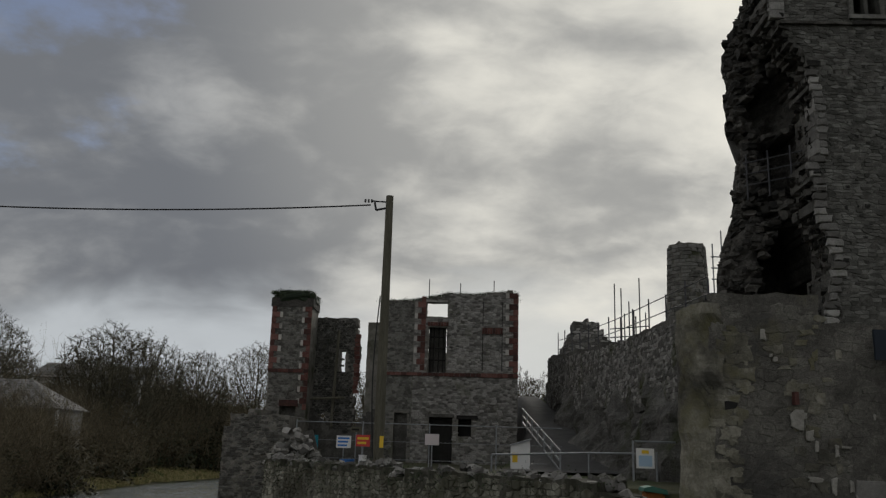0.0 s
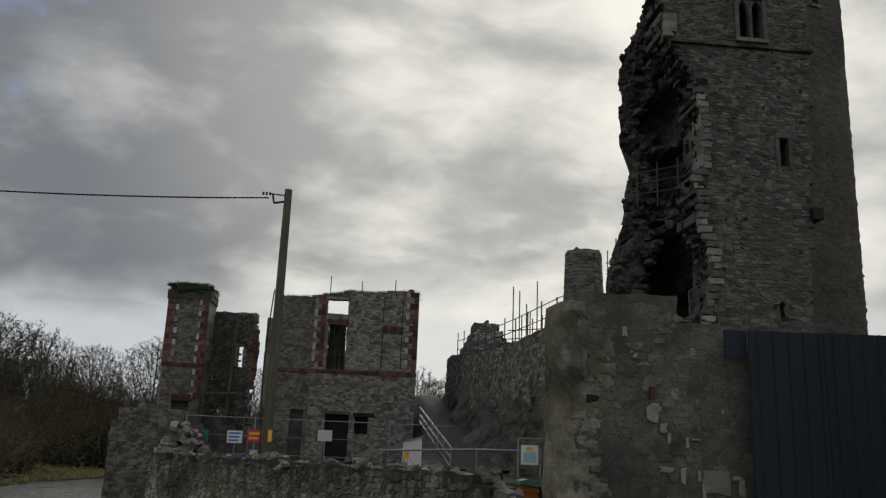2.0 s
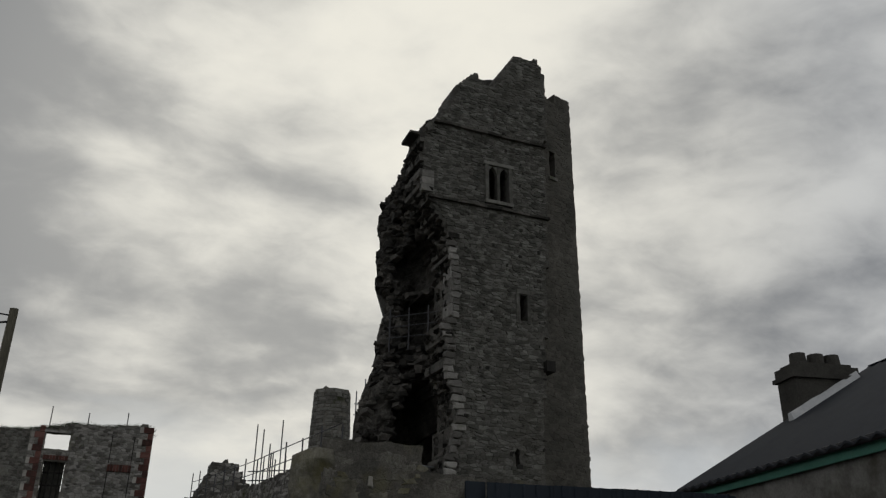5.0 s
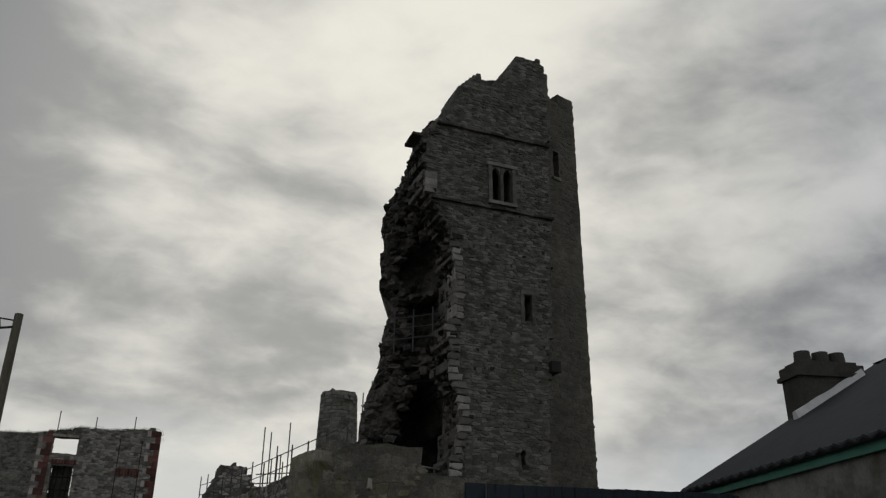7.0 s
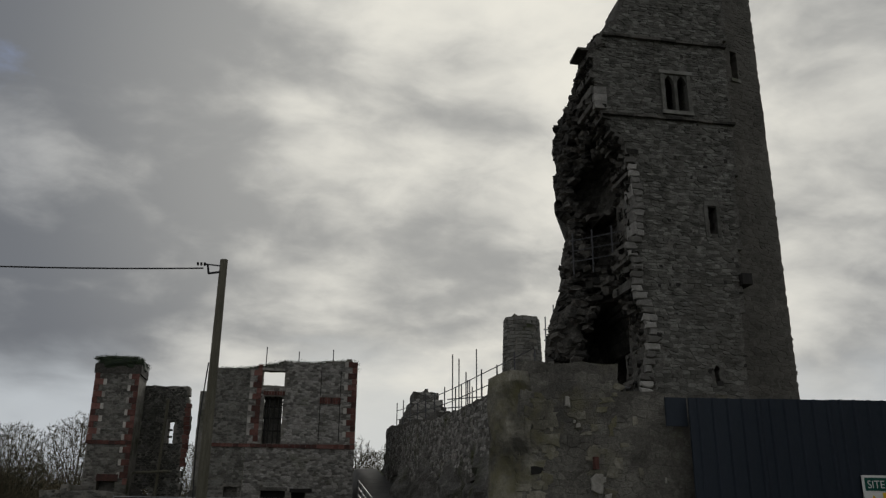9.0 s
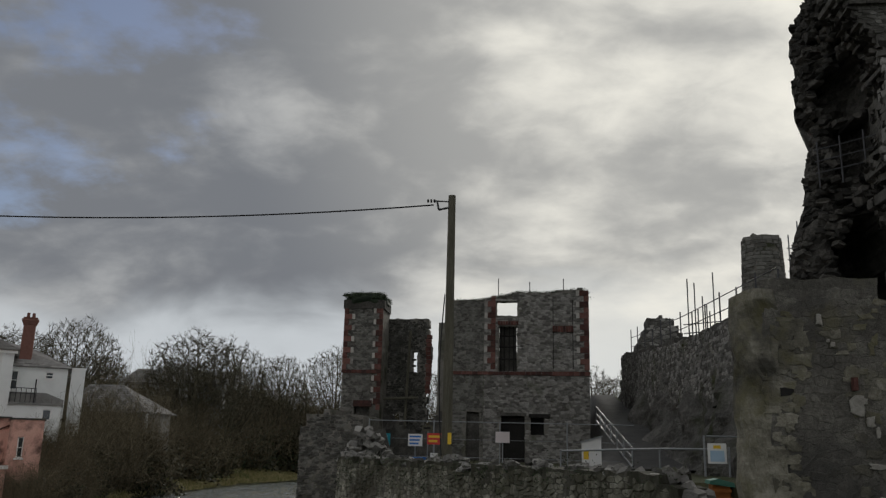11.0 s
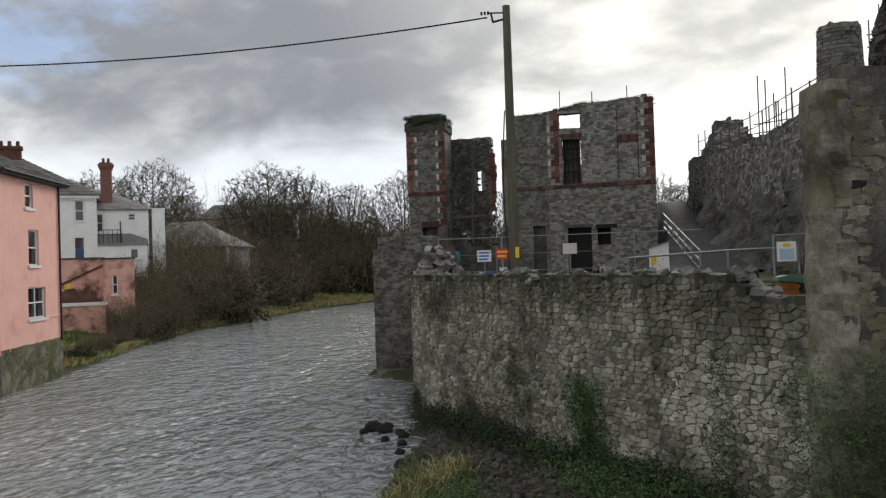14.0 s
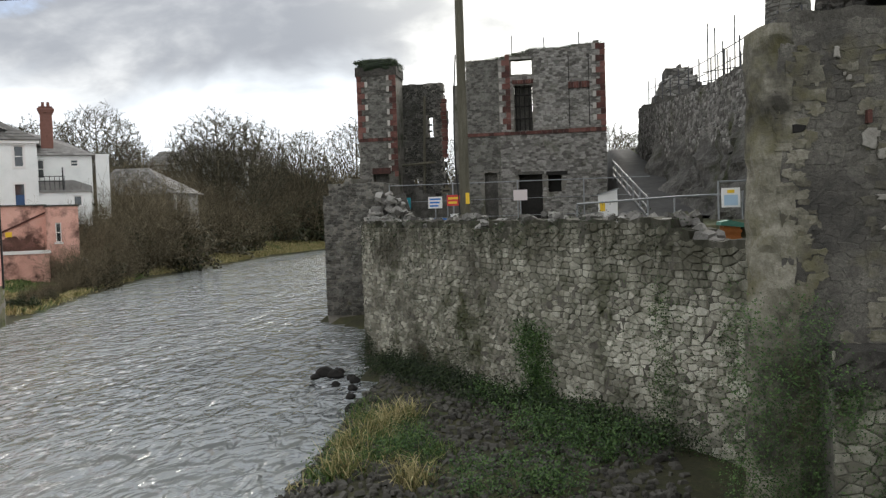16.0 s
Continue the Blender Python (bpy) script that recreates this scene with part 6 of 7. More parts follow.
for zz, ww in ((8.5, 0.03), (8.1, 0.02)):
    rl.rod(LA @ Vector((-4.0, 1.7, zz)), LA @ Vector((-1.9, 1.7, zz)), ww, n=5)
rl.rod(LA @ Vector((-2.0, 1.7, 7.3)), LA @ Vector((-2.0, 1.7, 9.2)), 0.05, n=6)
part("railing", rl, M_BLACK, wing)
shed = thing("slate_roofed_shed", (-40, 76, 2.5), "old hipped slate outbuilding half hidden by scrub", "outbuilding")
part("wall", MB().box((-44.2, 74.3, 2.5), (-35.7, 79.5, 7.3)), M_CEMENT, shed)
part("corner_board", MB().box((-35.75, 74.22, 4.5), (-35.5, 74.4, 7.2)), M_WHITE, shed)
rf = MB()
slates(rf, (-44.6, 74, 7.3), (-35.3, 74, 7.3), (-39.7, 77, 10.0), (-43.1, 77, 10.0), 12, 0.5)
slates(rf, (-35.3, 74, 7.3), (-35.3, 80, 7.3), (-39.69, 77, 10.0), (-39.7, 77, 10.0), 12, 0.5)
slates(rf, (-44.6, 80, 7.3), (-44.6, 74, 7.3), (-43.1, 77, 10.0), (-43.11, 77, 10.0), 12, 0.5)
part("roof", rf, M_OLDSLATE, shed)
far = thing("far_house", (-44, 103, 5), "distant pale house with a long slate roof", "house")
part("wall", MB().box((-51.6, 100, 4.0), (-38.4, 100.7, 11.8)), M_WHITE, far)
rf = MB()
slates(rf, (-52.1, 99.6, 11.8), (-36.7, 99.6, 11.8), (-37.4, 103.5, 13.6), (-51.6, 103.5, 13.9), 6, 1.2)
part("roof", rf, M_SLATE, far)
for x in (-49.5, -46, -43, -40):
    w = part("window", MB().box((x, 99.9, 9.3), (x + 1.1, 99.98, 10.9)), M_GLASS, far)
    part("window_frame", MB().box((x - 0.1, 99.85, 9.2), (x, 99.97, 11.0)).box((x + 1.1, 99.85, 9.2), (x + 1.2, 99.97, 11.0)).box((x, 99.85, 10.05), (x + 1.1, 99.97, 10.15)), M_TRIM, w)

# ---- trees and scrub across the river ----
def height_at(x, y):
    return float(ground_height(np.array([x]), np.array([y]))[0])


def strand(mb, a, b, rad, r):
    """A fine twig, too thin to show its roundness."""
    w = (b - a).cross(Vector((r.gauss(0, 1), r.gauss(0, 1), r.gauss(0, 1)))).normalized() * rad
    mb.add([a - w, a + w, b + w * 0.6, b - w * 0.6], [(0, 1, 2, 3)])


def tree_meshes(seed, spread, base):
    """A bare crown, ten metres high, grown towards points scattered through a rounded outline."""
    r = np.random.RandomState(seed)
    pts = []
    while len(pts) < 2600:
        p = r.uniform(-1, 1, 3)
        q = float(np.linalg.norm(p))
        if q < 1 and r.rand() < 0.25 + 0.75 * q * q:
            lump = 1 + 0.16 * noise.noise(Vector(p) * 2.2 + Vector((seed, 0, 0)))
            pts.append((p[0] * spread * lump, p[1] * spread * lump, base + (9.8 - base) * 0.5 * (1 + p[2] * lump)))
    pts = np.array(pts)
    nodes = [np.array((0.0, 0.0, -0.4))] + [np.array((0.05 * math.sin(k + seed), 0.05 * math.cos(k * 1.3), 0.4 * k)) for k in range(int(base / 0.4) + 2)]
    up_ = list(range(-1, len(nodes) - 1))
    best, near_ = np.full(len(pts), 1e9), np.zeros(len(pts), int)
    alive, seen_ = np.ones(len(pts), bool), 0
    for _ in range(110):
        for i in range(seen_, len(nodes)):
            d = np.linalg.norm(pts - nodes[i], axis=1)
            m = d < best
            best[m], near_[m] = d[m], i
        seen_ = len(nodes)
        alive &= best > 0.30
        if not alive.any():
            break
        for i in np.unique(near_[alive]):
            d = pts[alive & (near_ == i)] - nodes[i]
            d = (d / np.linalg.norm(d, axis=1)[:, None]).mean(0) + r.normal(0, 0.05, 3)
            nodes.append(nodes[i] + 0.28 * d / max(1e-6, np.linalg.norm(d)))
            up_.append(int(i))
    n = len(nodes)
    area, kids = np.zeros(n), np.zeros(n, int)
    for i in range(n - 1, 0, -1):
        area[i] = area[i] if kids[i] else 0.011 ** 2.1
        area[up_[i]] += area[i]
        kids[up_[i]] += 1
    rad = np.minimum(0.26, np.maximum(0.014, area ** (1 / 2.1)))
    trunk, crown, rr = MB(), MB(), random.Random(seed)
    for i in range(1, n):
        a, b = Vector(nodes[up_[i]]), Vector(nodes[i])
        w0, w1 = float(min(rad[up_[i]], rad[i] * 1.35)), float(rad[i])
        low_ = nodes[i][2] <= base + 0.4 and rad[i] > 0.1
        (trunk if low_ else crown).rod(a, b, w0, w1, 7 if low_ else (5 if w1 > 0.05 else 3), False)
        if w1 < 0.04 and rr.random() < 0.8:
            for _ in range(4 if kids[i] else 8):
                d = ((b - a).normalized() + Vector((rr.gauss(0, 0.6), rr.gauss(0, 0.6), rr.gauss(0.15, 0.5)))).normalized()
                strand(crown, b, b + d * rr.uniform(0.2, 0.5), 0.0125, rr)
    return trunk.mesh("trunk", M_BARK), crown.mesh("crown", M_BARK)


TREES = [tree_meshes(11, 4.2, 2.2), tree_meshes(12, 3.4, 2.6), tree_meshes(13, 3.9, 1.8)]
tr = random.Random(55)
plan = [(-46.6, 80.0, 16.8, 9.6), (-54.5, 82.0, 16.2, 9.0), (-60.0, 86.0, 16.4, 9.0), (-38.8, 92.0, 17.3, 11.8), (-37.2, 99.0, 17.2, 9.5), (-36.8, 118.0, 17.8, 8.5), (-31.8, 131.0, 20.0, 12.0), (-42.5, 96.0, 15.0, 9.0), (-50.0, 113.0, 16.0, 9.0), (-24.5, 134.0, 18.0, 11.0), (-15.0, 136.0, 17.0, 11.0), (-9.0, 137.0, 16.5, 10.0), (5.5, 82.0, 12.6, 6.5), (8.0, 84.0, 12.2, 6.0), (3.0, 86.0, 11.8, 6.0), (-59.0, 76.0, 15.5, 9.0), (-58.0, 106.0, 16.0, 9.0)]
for i, (x, y, top, wide) in enumerate(plan):
    tm, cm = TREES[i % 3]
    z = height_at(x, y)
    h = top - z
    t = thing("tree", (0, 0, 0), "bare winter tree with ivy on its trunk" if i in (3, 4) else "bare winter tree with dense fine branches", "tree", "trees across the river")
    for nm, me in (("trunk", tm), ("crown", cm)):
        o = new(nm, me)
        o.parent = t
    k = wide / (8.4, 6.8, 7.8)[i % 3]
    t.matrix_basis = Matrix.Translation((x, y, z)) @ Matrix.Rotation(tr.uniform(0, 6.28), 4, "Z") @ Matrix.Diagonal((k, k, h / 9.8, 1))
    if i in (3, 4):
        iv = MB()
        for q in range(150):
            zz = tr.uniform(0.1, 5.0)
            a = tr.uniform(0, 6.28)
            g = (0.35 + 0.5 * tr.random()) * (1.1 - zz / 7)
            leaf_clump(iv, (g * math.cos(a), g * math.sin(a), zz), (0.16, 0.16, 0.2), 18, 0.13, tr)
        o = new("ivy", iv.mesh("ivy", M_DARKIVY))
        o.parent = t
        tagged(o, "dark ivy wrapping the trunk")


def bush_mesh(seed, n, twig):
    """A thicket of arching twigs that fork twice."""
    r = random.Random(seed)
    mb = MB()
    for k in range(n):
        a, lean = r.uniform(0, 6.28), r.uniform(0.05, 1.3)
        d = Vector((math.cos(a) * lean, math.sin(a) * lean, 1)).normalized()
        p = Vector((r.gauss(0, 0.28), r.gauss(0, 0.28), r.uniform(-0.05, 0.25)))
        L = r.uniform(0.45, 0.95) / (0.8 + 0.35 * lean)
        for q in range(3):
            d2 = (d + Vector((r.gauss(0, .3), r.gauss(0, .3), r.gauss(-0.06, .2)))).normalized()
            e = p + d2 * L * 0.33
            strand(mb, p, e, twig * (1 - q * 0.28), r)
            for _ in range(4):
                d3 = (d2 + Vector((r.gauss(0, .8), r.gauss(0, .8), r.gauss(0, .55)))).normalized()
                f = e + d3 * L * r.uniform(0.12, 0.26)
                strand(mb, e, f, twig * 0.42, r)
                strand(mb, f, f + (d3 + Vector((r.gauss(0, .7), r.gauss(0, .7), r.gauss(0, .6)))).normalized() * L * 0.12, twig * 0.3, r)
            p, d = e, d2
    return mb


BUSH = [bush_mesh(s, 210, 0.0048).mesh("scrub_bush", M_TWIG) for s in (1, 2, 3)]


def leafy(seed, n, leaf, mat):
    r = random.Random(seed)
    mb = MB()
    for k in range(n):
        a, b = r.uniform(0, 6.28), r.uniform(0, 1)
        rad = 0.75 * math.sqrt(r.random())
        leaf_clump(mb, (rad * math.cos(a), rad * math.sin(a), b * (1 - 0.5 * rad)), (0.10, 0.10, 0.08), 20, leaf, r)
    return mb.mesh("evergreen_bush", mat)


LEAFY = [leafy(s, 70, 0.085, m) for s, m in ((5, M_DARKIVY), (6, M_SCRUB), (7, M_SCRUB))]
br_ = random.Random(77)
bank_x = lambda y: float(np.interp(y, [37, 50, 63, 80, 94, 106, 114, 128], [-26.2, -30.4, -33.2, -33.8, -34.0, -32.4, -31.0, -22.0]))


def scrub(x, y, h, green):
    o = new("evergreen_bush" if green else "scrub_bush", br_.choice(LEAFY) if green else br_.choice(BUSH))
    o.matrix_basis = Matrix.Translation((x, y, height_at(x, y) - 0.1)) @ Matrix.Rotation(br_.uniform(0, 6.28), 4, "Z") @ Matrix.Diagonal((h * br_.uniform(0.6, 0.85), h * 0.7, h * (0.75 if green else 1.0), 1))
    tagged(o, "dark evergreen bush among bare scrub" if green else "brown leafless scrub on the river bank", "bush", "scrub across the river")


for i in range(46):
    t = i / 45
    y = 39.5 + 20 * t
    scrub(bank_x(y) - 0.6 - 1.0 * br_.random(), y, br_.uniform(0.6, 1.3) if y < 51 else br_.uniform(2.0, 3.4), br_.random() < 0.3)
for i in range(150):                                   # the brown thicket before the outbuilding
    y = br_.uniform(56, 73)
    x = bank_x(y) - 1.8 - (2.2 if y < 61 else 9.5) * br_.random()
    scrub(x, y, br_.uniform(3.0, 4.4) if y < 61 else br_.uniform(4.8, 6.6) if x > -37.5 else br_.uniform(2.6, 3.8), br_.random() < 0.3)
for i in range(36):
    scrub(-43.5 + 8.5 * i / 35, br_.uniform(71.3, 73.2), br_.uniform(5.6, 7.4), br_.random() < 0.3)
for i in range(330):                                   # the wood behind the grass strip
    y = 80 + 46 * br_.random()
    off = 7.0 + 12 * br_.random() ** 1.3
    x = bank_x(y) - off
    if -53 < x < -36 and 97 < y < 108:
        continue
    scrub(x, y, (3.2 + 0.22 * off + 0.06 * (y - 80)) * br_.uniform(0.75, 1.25), br_.random() < 0.5)
for i in range(90):
    scrub(br_.uniform(-47, -37.5), br_.uniform(83, 97), br_.uniform(5.2, 7.2), br_.random() < 0.4)
for i in range(110):                                   # and round the river's bend
    x = br_.uniform(-40, 30)
    scrub(x, 133 + 12 * br_.random() + max(0.0, x + 10) * 0.2, br_.uniform(6.0, 9.5), br_.random() < 0.45)


def blades(mb, x, y, z, n, h, spread, r, wide=0.02, lean=0.5):
    for _ in range(n):
        p = Vector((x + r.gauss(0, spread), y + r.gauss(0, spread), z))
        d = Vector((r.gauss(0, lean), r.gauss(0, lean), 1)).normalized()
        L = h * r.uniform(0.5, 1.2)
        a = r.uniform(0, 6.28)
        w = Vector((math.cos(a), math.sin(a), 0)) * wide
        q = p + d * L * 0.55
        e = q + (d + Vector((d.x * 1.2, d.y * 1.2, -0.6))).normalized() * L * 0.45
        mb.add([p - w, p + w, q + w * 0.7, q - w * 0.7, e], [(0, 1, 2, 3), (3, 2, 4)])


gr = random.Random(12)
dry, lush = MB(), MB()
for i in range(4200):
    t = gr.random() ** 0.8
    y = 37.5 + 78 * t
    xl = bank_x(y)
    off = 12.0 * gr.random() * float(np.interp(y, [37, 50, 60], [0.3, 0.5, 1.0]))
    x, yy = xl - off * (0.75 if y > 80 else 1.0), y
    yellow = noise.noise(Vector((x * 0.25, yy * 0.25, 0))) + 0.2 * (1 if y > 54 else -0.3) + 0.22 + gr.gauss(0, 0.15)
    blades(dry if yellow > 0.05 else lush, x, yy, height_at(x, yy) - 0.02, 26, 0.7 + 0.3 * noise.noise(Vector((x * 0.5, yy * 0.5, 6))) if y > 55 else 0.4, 0.28, gr, 0.028, 0.7)
solid("bank_dry_grass", dry, M_DRYGRASS, "pale dry grass along the far bank", "grass", kind="stuff")
solid("bank_green_grass", lush, M_GRASS, "low green grass and weeds along the far bank", "grass", kind="stuff")

# ---- growth on the walls and foreshore ----
ir = random.Random(31)


def hang(mb, m, s0, s1, z0, z1, n, leaf, r, dens=lambda s, z: 1.0, depth=0.08):
    k = 0
    while k < n:
        s, z = r.uniform(s0, s1), r.uniform(z0, z1)
        k += 1
        if r.random() > dens(s, z):
            continue
        c = m @ Vector((s, -0.06 - depth * r.random(), z))
        leaf_clump(mb, c, (0.10, 0.10, 0.13), 14, leaf, r)


ivy_patch = MB()
hang(ivy_patch, WM, 8.9, 10.8, 0.0, 2.2, 1500, 0.05, ir, lambda s, z: max(0.0, 1 - abs(s - 9.6 - 0.25 * (2.2 - z)) / 0.75))
hang(ivy_patch, WM, 3.6, 8.0, 0.2, 1.9, 360, 0.04, ir, lambda s, z: 0.6 * max(0.0, noise.noise(Vector((s * 1.6, 3, z * 0.4))) * 2 - 0.1))
solid("wall_ivy", ivy_patch, M_IVY, "green ivy climbing the river wall", "ivy", kind="stuff")
foot = MB()
hang(foot, WM, 0.0, 13.0, 0.0, 1.3, 2000, 0.042, ir, lambda s, z: 1.0 if z < 0.6 + 0.75 * noise.noise(Vector((s * 0.9, 0, 0))) else 0.0, 0.25)
hang(foot, WM, 0.6, 15.0, 0.8, 3.6, 900, 0.035, ir, lambda s, z: max(0.0, noise.noise(Vector((s * 1.4, 7, z * 0.5))) * 2.2 - 0.25), 0.03)
hang(foot, WM, 0.1, 14.0, 0.2, 2.3, 1500, 0.038, ir, lambda s, z: 0.9 if z < 0.5 + 2.0 * noise.noise(Vector((s * 1.1, 3, 4))) + 0.3 * noise.noise(Vector((s * 4, 1, z))) else 0.0, 0.05)
hang(foot, WM, 0.2, 14.2, 3.3, 4.5, 900, 0.045, ir, lambda s, z: max(0.0, noise.noise(Vector((s * 2.2, 1, 0))) + 0.2 + 0.5 * (z - 4.1)), 0.03)
solid("wall_foot_growth", foot, M_DARKIVY, "dark damp growth on the foot of the wall", "plants", kind="stuff")
butt_ivy = MB()
BI = frame_of((2.4, 9.95), (6, 9.95))
hang(butt_ivy, BI, -0.1, 1.1, 0.2, 3.5, 900, 0.034, ir, lambda s, z: 0.9 if noise.noise(Vector((s * 1.2, 2, z * 0.8))) + 0.25 - 0.12 * (z - 2.6) > 0 else 0.12)
PI = frame_of((3.4, 9.5), (6, 9.5))
hang(butt_ivy, PI, -0.1, 2.4, 0.0, 2.9, 2600, 0.034, ir, lambda s, z: 0.95 if noise.noise(Vector((s * 1.1, 5, z * 0.9))) + 0.22 - 0.25 * (z - 1.6) > 0 else 0.1)
hang(butt_ivy, WM, 12.4, 15.3, 0.0, 3.6, 1400, 0.038, ir, lambda s, z: 0.8 if noise.noise(Vector((s * 1.5, 8, z * 0.9))) - 0.05 + 0.2 * (s - 14.2) - 0.15 * (z - 1.5) > 0 else 0.06)
solid("bastion_ivy", butt_ivy, M_IVY, "ivy and weeds climbing the foot of the bastion", "ivy", kind="stuff")

weeds, tuft, sward, foot_bush = MB(), MB(), MB(), MB()
for i in range(900):
    x, y = ir.uniform(-4.3, 2.0), ir.uniform(9.5, 19.5)
    wx_ = float(np.interp(y, [12.9, 25.5], [3.25, -5.78]))
    shore = float(np.interp(y, [8, 13.6, 17.8, 24.9], [-4.3, -4.05, -4.3, -5.6]))
    if not shore + 0.1 < x < wx_ - 0.4:
        continue
    d = noise.noise(Vector((x * 0.55, y * 0.45, 4)))
    edge = x - shore
    if d + 0.42 - 0.30 * edge > 0.05:
        z = height_at(x, y)
        if ir.random() < 0.6:
            leaf_clump(weeds, (x, y, z + 0.1), (0.17, 0.17, 0.09), 60, 0.042, ir)
        if ir.random() < 0.55:
            blades(tuft if ir.random() < 0.3 else sward, x, y, z, 26, 0.36, 0.14, ir, 0.011, 0.7)
for x, y in ((-3.2, 16.9), (-3.4, 16.2), (-2.9, 17.2), (-3.6, 15.0), (-2.0, 12.9), (-3.4, 13.6)):
    blades(tuft, x, y, height_at(x, y), 150, 0.75, 0.16, ir, 0.011, 0.6)
for x, y, s in ((-0.2, 14.9, 0.55), (0.5, 14.1, 0.5), (1.1, 13.4, 0.5), (-0.7, 12.2, 0.6), (0.2, 12.0, 0.5), (-2.4, 14.5, 0.5)):
    for q in range(40):
        leaf_clump(weeds, (x + ir.gauss(0, s * 0.6), y + ir.gauss(0, s * 0.6), height_at(x, y) + ir.uniform(0, s)), (0.1, 0.1, 0.08), 34, 0.05, ir)
for i in range(900):
    s = ir.uniform(2.0, 14.5)
    p = WM @ Vector((s, -0.25 - 0.9 * ir.random() ** 2, 0))
    leaf_clump(weeds if s > 8 and ir.random() < 0.5 else foot_bush, (p.x, p.y, height_at(p.x, p.y) + ir.uniform(0, 0.45)), (0.1, 0.1, 0.09), 16, 0.06, ir)
solid("foot_bushes", foot_bush, M_DARKIVY, "dark bushy growth at the foot of the river wall", "plants", kind="stuff")
solid("foreshore_weeds", weeds, M_IVY, "green weeds on the gravel foreshore", "plants", kind="stuff")
solid("foreshore_sward", sward, M_GRASS, "short green grass on the gravel foreshore", "grass", kind="stuff")
solid("foreshore_grass", tuft, M_DRYGRASS, "tufts of yellowing grass on the foreshore", "grass", kind="stuff")
grav = MB()
for i in range(3000):
    y = ir.uniform(9.5, 23)
    x = ir.uniform(-4.6, 2.2)
    wx_ = float(np.interp(y, [12.9, 25.5], [3.25, -5.78]))
    shore = float(np.interp(y, [8, 13.6, 17.8, 24.9], [-4.3, -4.05, -4.3, -5.6]))
    if not shore - 0.25 < x < wx_ - 0.15:
        continue
    vs, fs = stone_shape(ir.uniform(0.05, 0.18), ir.uniform(0.05, 0.14), 0.05, ir, 0.3)
    mm = Matrix.Translation((x, y, max(0.0, height_at(x, y)) + 0.02)) @ Euler((radians(-90) + ir.uniform(-.4, .4), ir.uniform(-.4, .4), ir.uniform(0, 6))).to_matrix().to_4x4()
    grav.add([mm @ Vector(p) for p in vs], fs)
solid("foreshore_stones", grav, M_GRAVEL, "scattered wet stones along the foot of the wall", "stones", kind="stuff")
for x, y, s in ((-6.55, 23.4, 0.3), (-6.15, 23.2, 0.25), (-6.7, 22.9, 0.13), (-5.6, 22.8, 0.15), (-4.6, 19.1, 0.2), (-5.2, 21.4, 0.14), (-5.0, 20.4, 0.14), (-6.2, 23.7, 0.18), (-5.8, 21.9, 0.12), (-5.4, 22.4, 0.16)):
    bm = bmesh.new()
    bmesh.ops.create_icosphere(bm, subdivisions=2, radius=s)
    for v in bm.verts:
        v.co += v.co.normalized() * s * (0.35 * noise.noise(v.co * 2.2 / s * 0.6 + Vector((x, y, 0))))
        v.co.z *= 0.75
    me = bpy.data.meshes.new("boulder")
    bm.to_mesh(me)
    bm.free()
    me.materials.append(M_DARK)
    o = new("boulder", me)
    o.location = (x, y, 0.05)
    tagged(o, "dark wet boulder in the shallows", "boulder", "boulders by the wall")

# ---- signs, barriers and rails ----
def notice(name, x, y, z0, z1, w, mat, label, bars, bar_mat):
    t = thing(name, (x + w / 2, y, 4.2), label, "sign")
    part("board", MB().box((x, y, z0), (x + w, y + 0.02, z1)), mat, t)
    n = len(bars)
    h = (z1 - z0) / (n * 2 + 1)
    for i, f in enumerate(bars):
        zz = z1 - h * (2 * i + 2)
        part("text_bar", MB().box((x + w * 0.1, y - 0.004, zz), (x + w * (0.1 + 0.8 * f), y, zz + h)), bar_mat, t)
    part("post", MB().rod((x + w * 0.5, y + 0.05, 4.15), (x + w * 0.5, y + 0.05, z1), 0.025, n=6), M_STEEL, t)
    return t


notice("teal_notice", -5.2, 29.0, 4.83, 5.25, 0.4, M_SIGN_T, "teal notice board on the site fence", (0.8, 0.6), M_TRIM)
notice("blue_notice", -4.17, 29.0, 4.84, 5.25, 0.5, M_TRIM, "white and blue notice on the site fence", (1, 0.9, 0.8), M_SIGN_B)
notice("red_notice", -3.5, 29.0, 4.91, 5.29, 0.48, M_SIGN_R, "red and yellow warning notice on the site fence", (1, 0.8), M_SIGN_Y)
notice("pale_notice", -1.14, 29.0, 5.02, 5.39, 0.48, M_SIGN_P, "pale notice in front of the doorway", (0.7, 0.9), M_SIGN_P)
notice("grey_notice", -3.95, 31.0, 5.4, 5.6, 0.4, M_POLE, "small weathered notice on the ruin", (0.8,), M_DARK)
ns_ = thing("framed_notice", (4.8, 22, 4.2), "white framed blue and yellow safety notice on the barrier", "sign")
part("board", MB().box((4.56, 21.95, 4.58), (5.02, 21.98, 5.08)), M_TRIM, ns_)
part("blue_panel", MB().box((4.62, 21.94, 4.63), (4.96, 21.95, 4.90)), M_SIGN_S, ns_)
part("yellow_panel", MB().box((4.70, 21.94, 4.95), (4.88, 21.95, 5.03)), M_SIGN_Y, ns_)
barrier = thing("steel_barrier", (3.3, 24, 4.2), "galvanised tubular steel barrier along the site edge", "barrier")
part("top_rail", MB().rod((0.94, 24.0, 4.80), (3.66, 24.0, 4.92), 0.03, n=8).rod((3.66, 24.0, 4.92), (5.7, 23.9, 4.95), 0.03, n=8), M_STEEL, barrier)
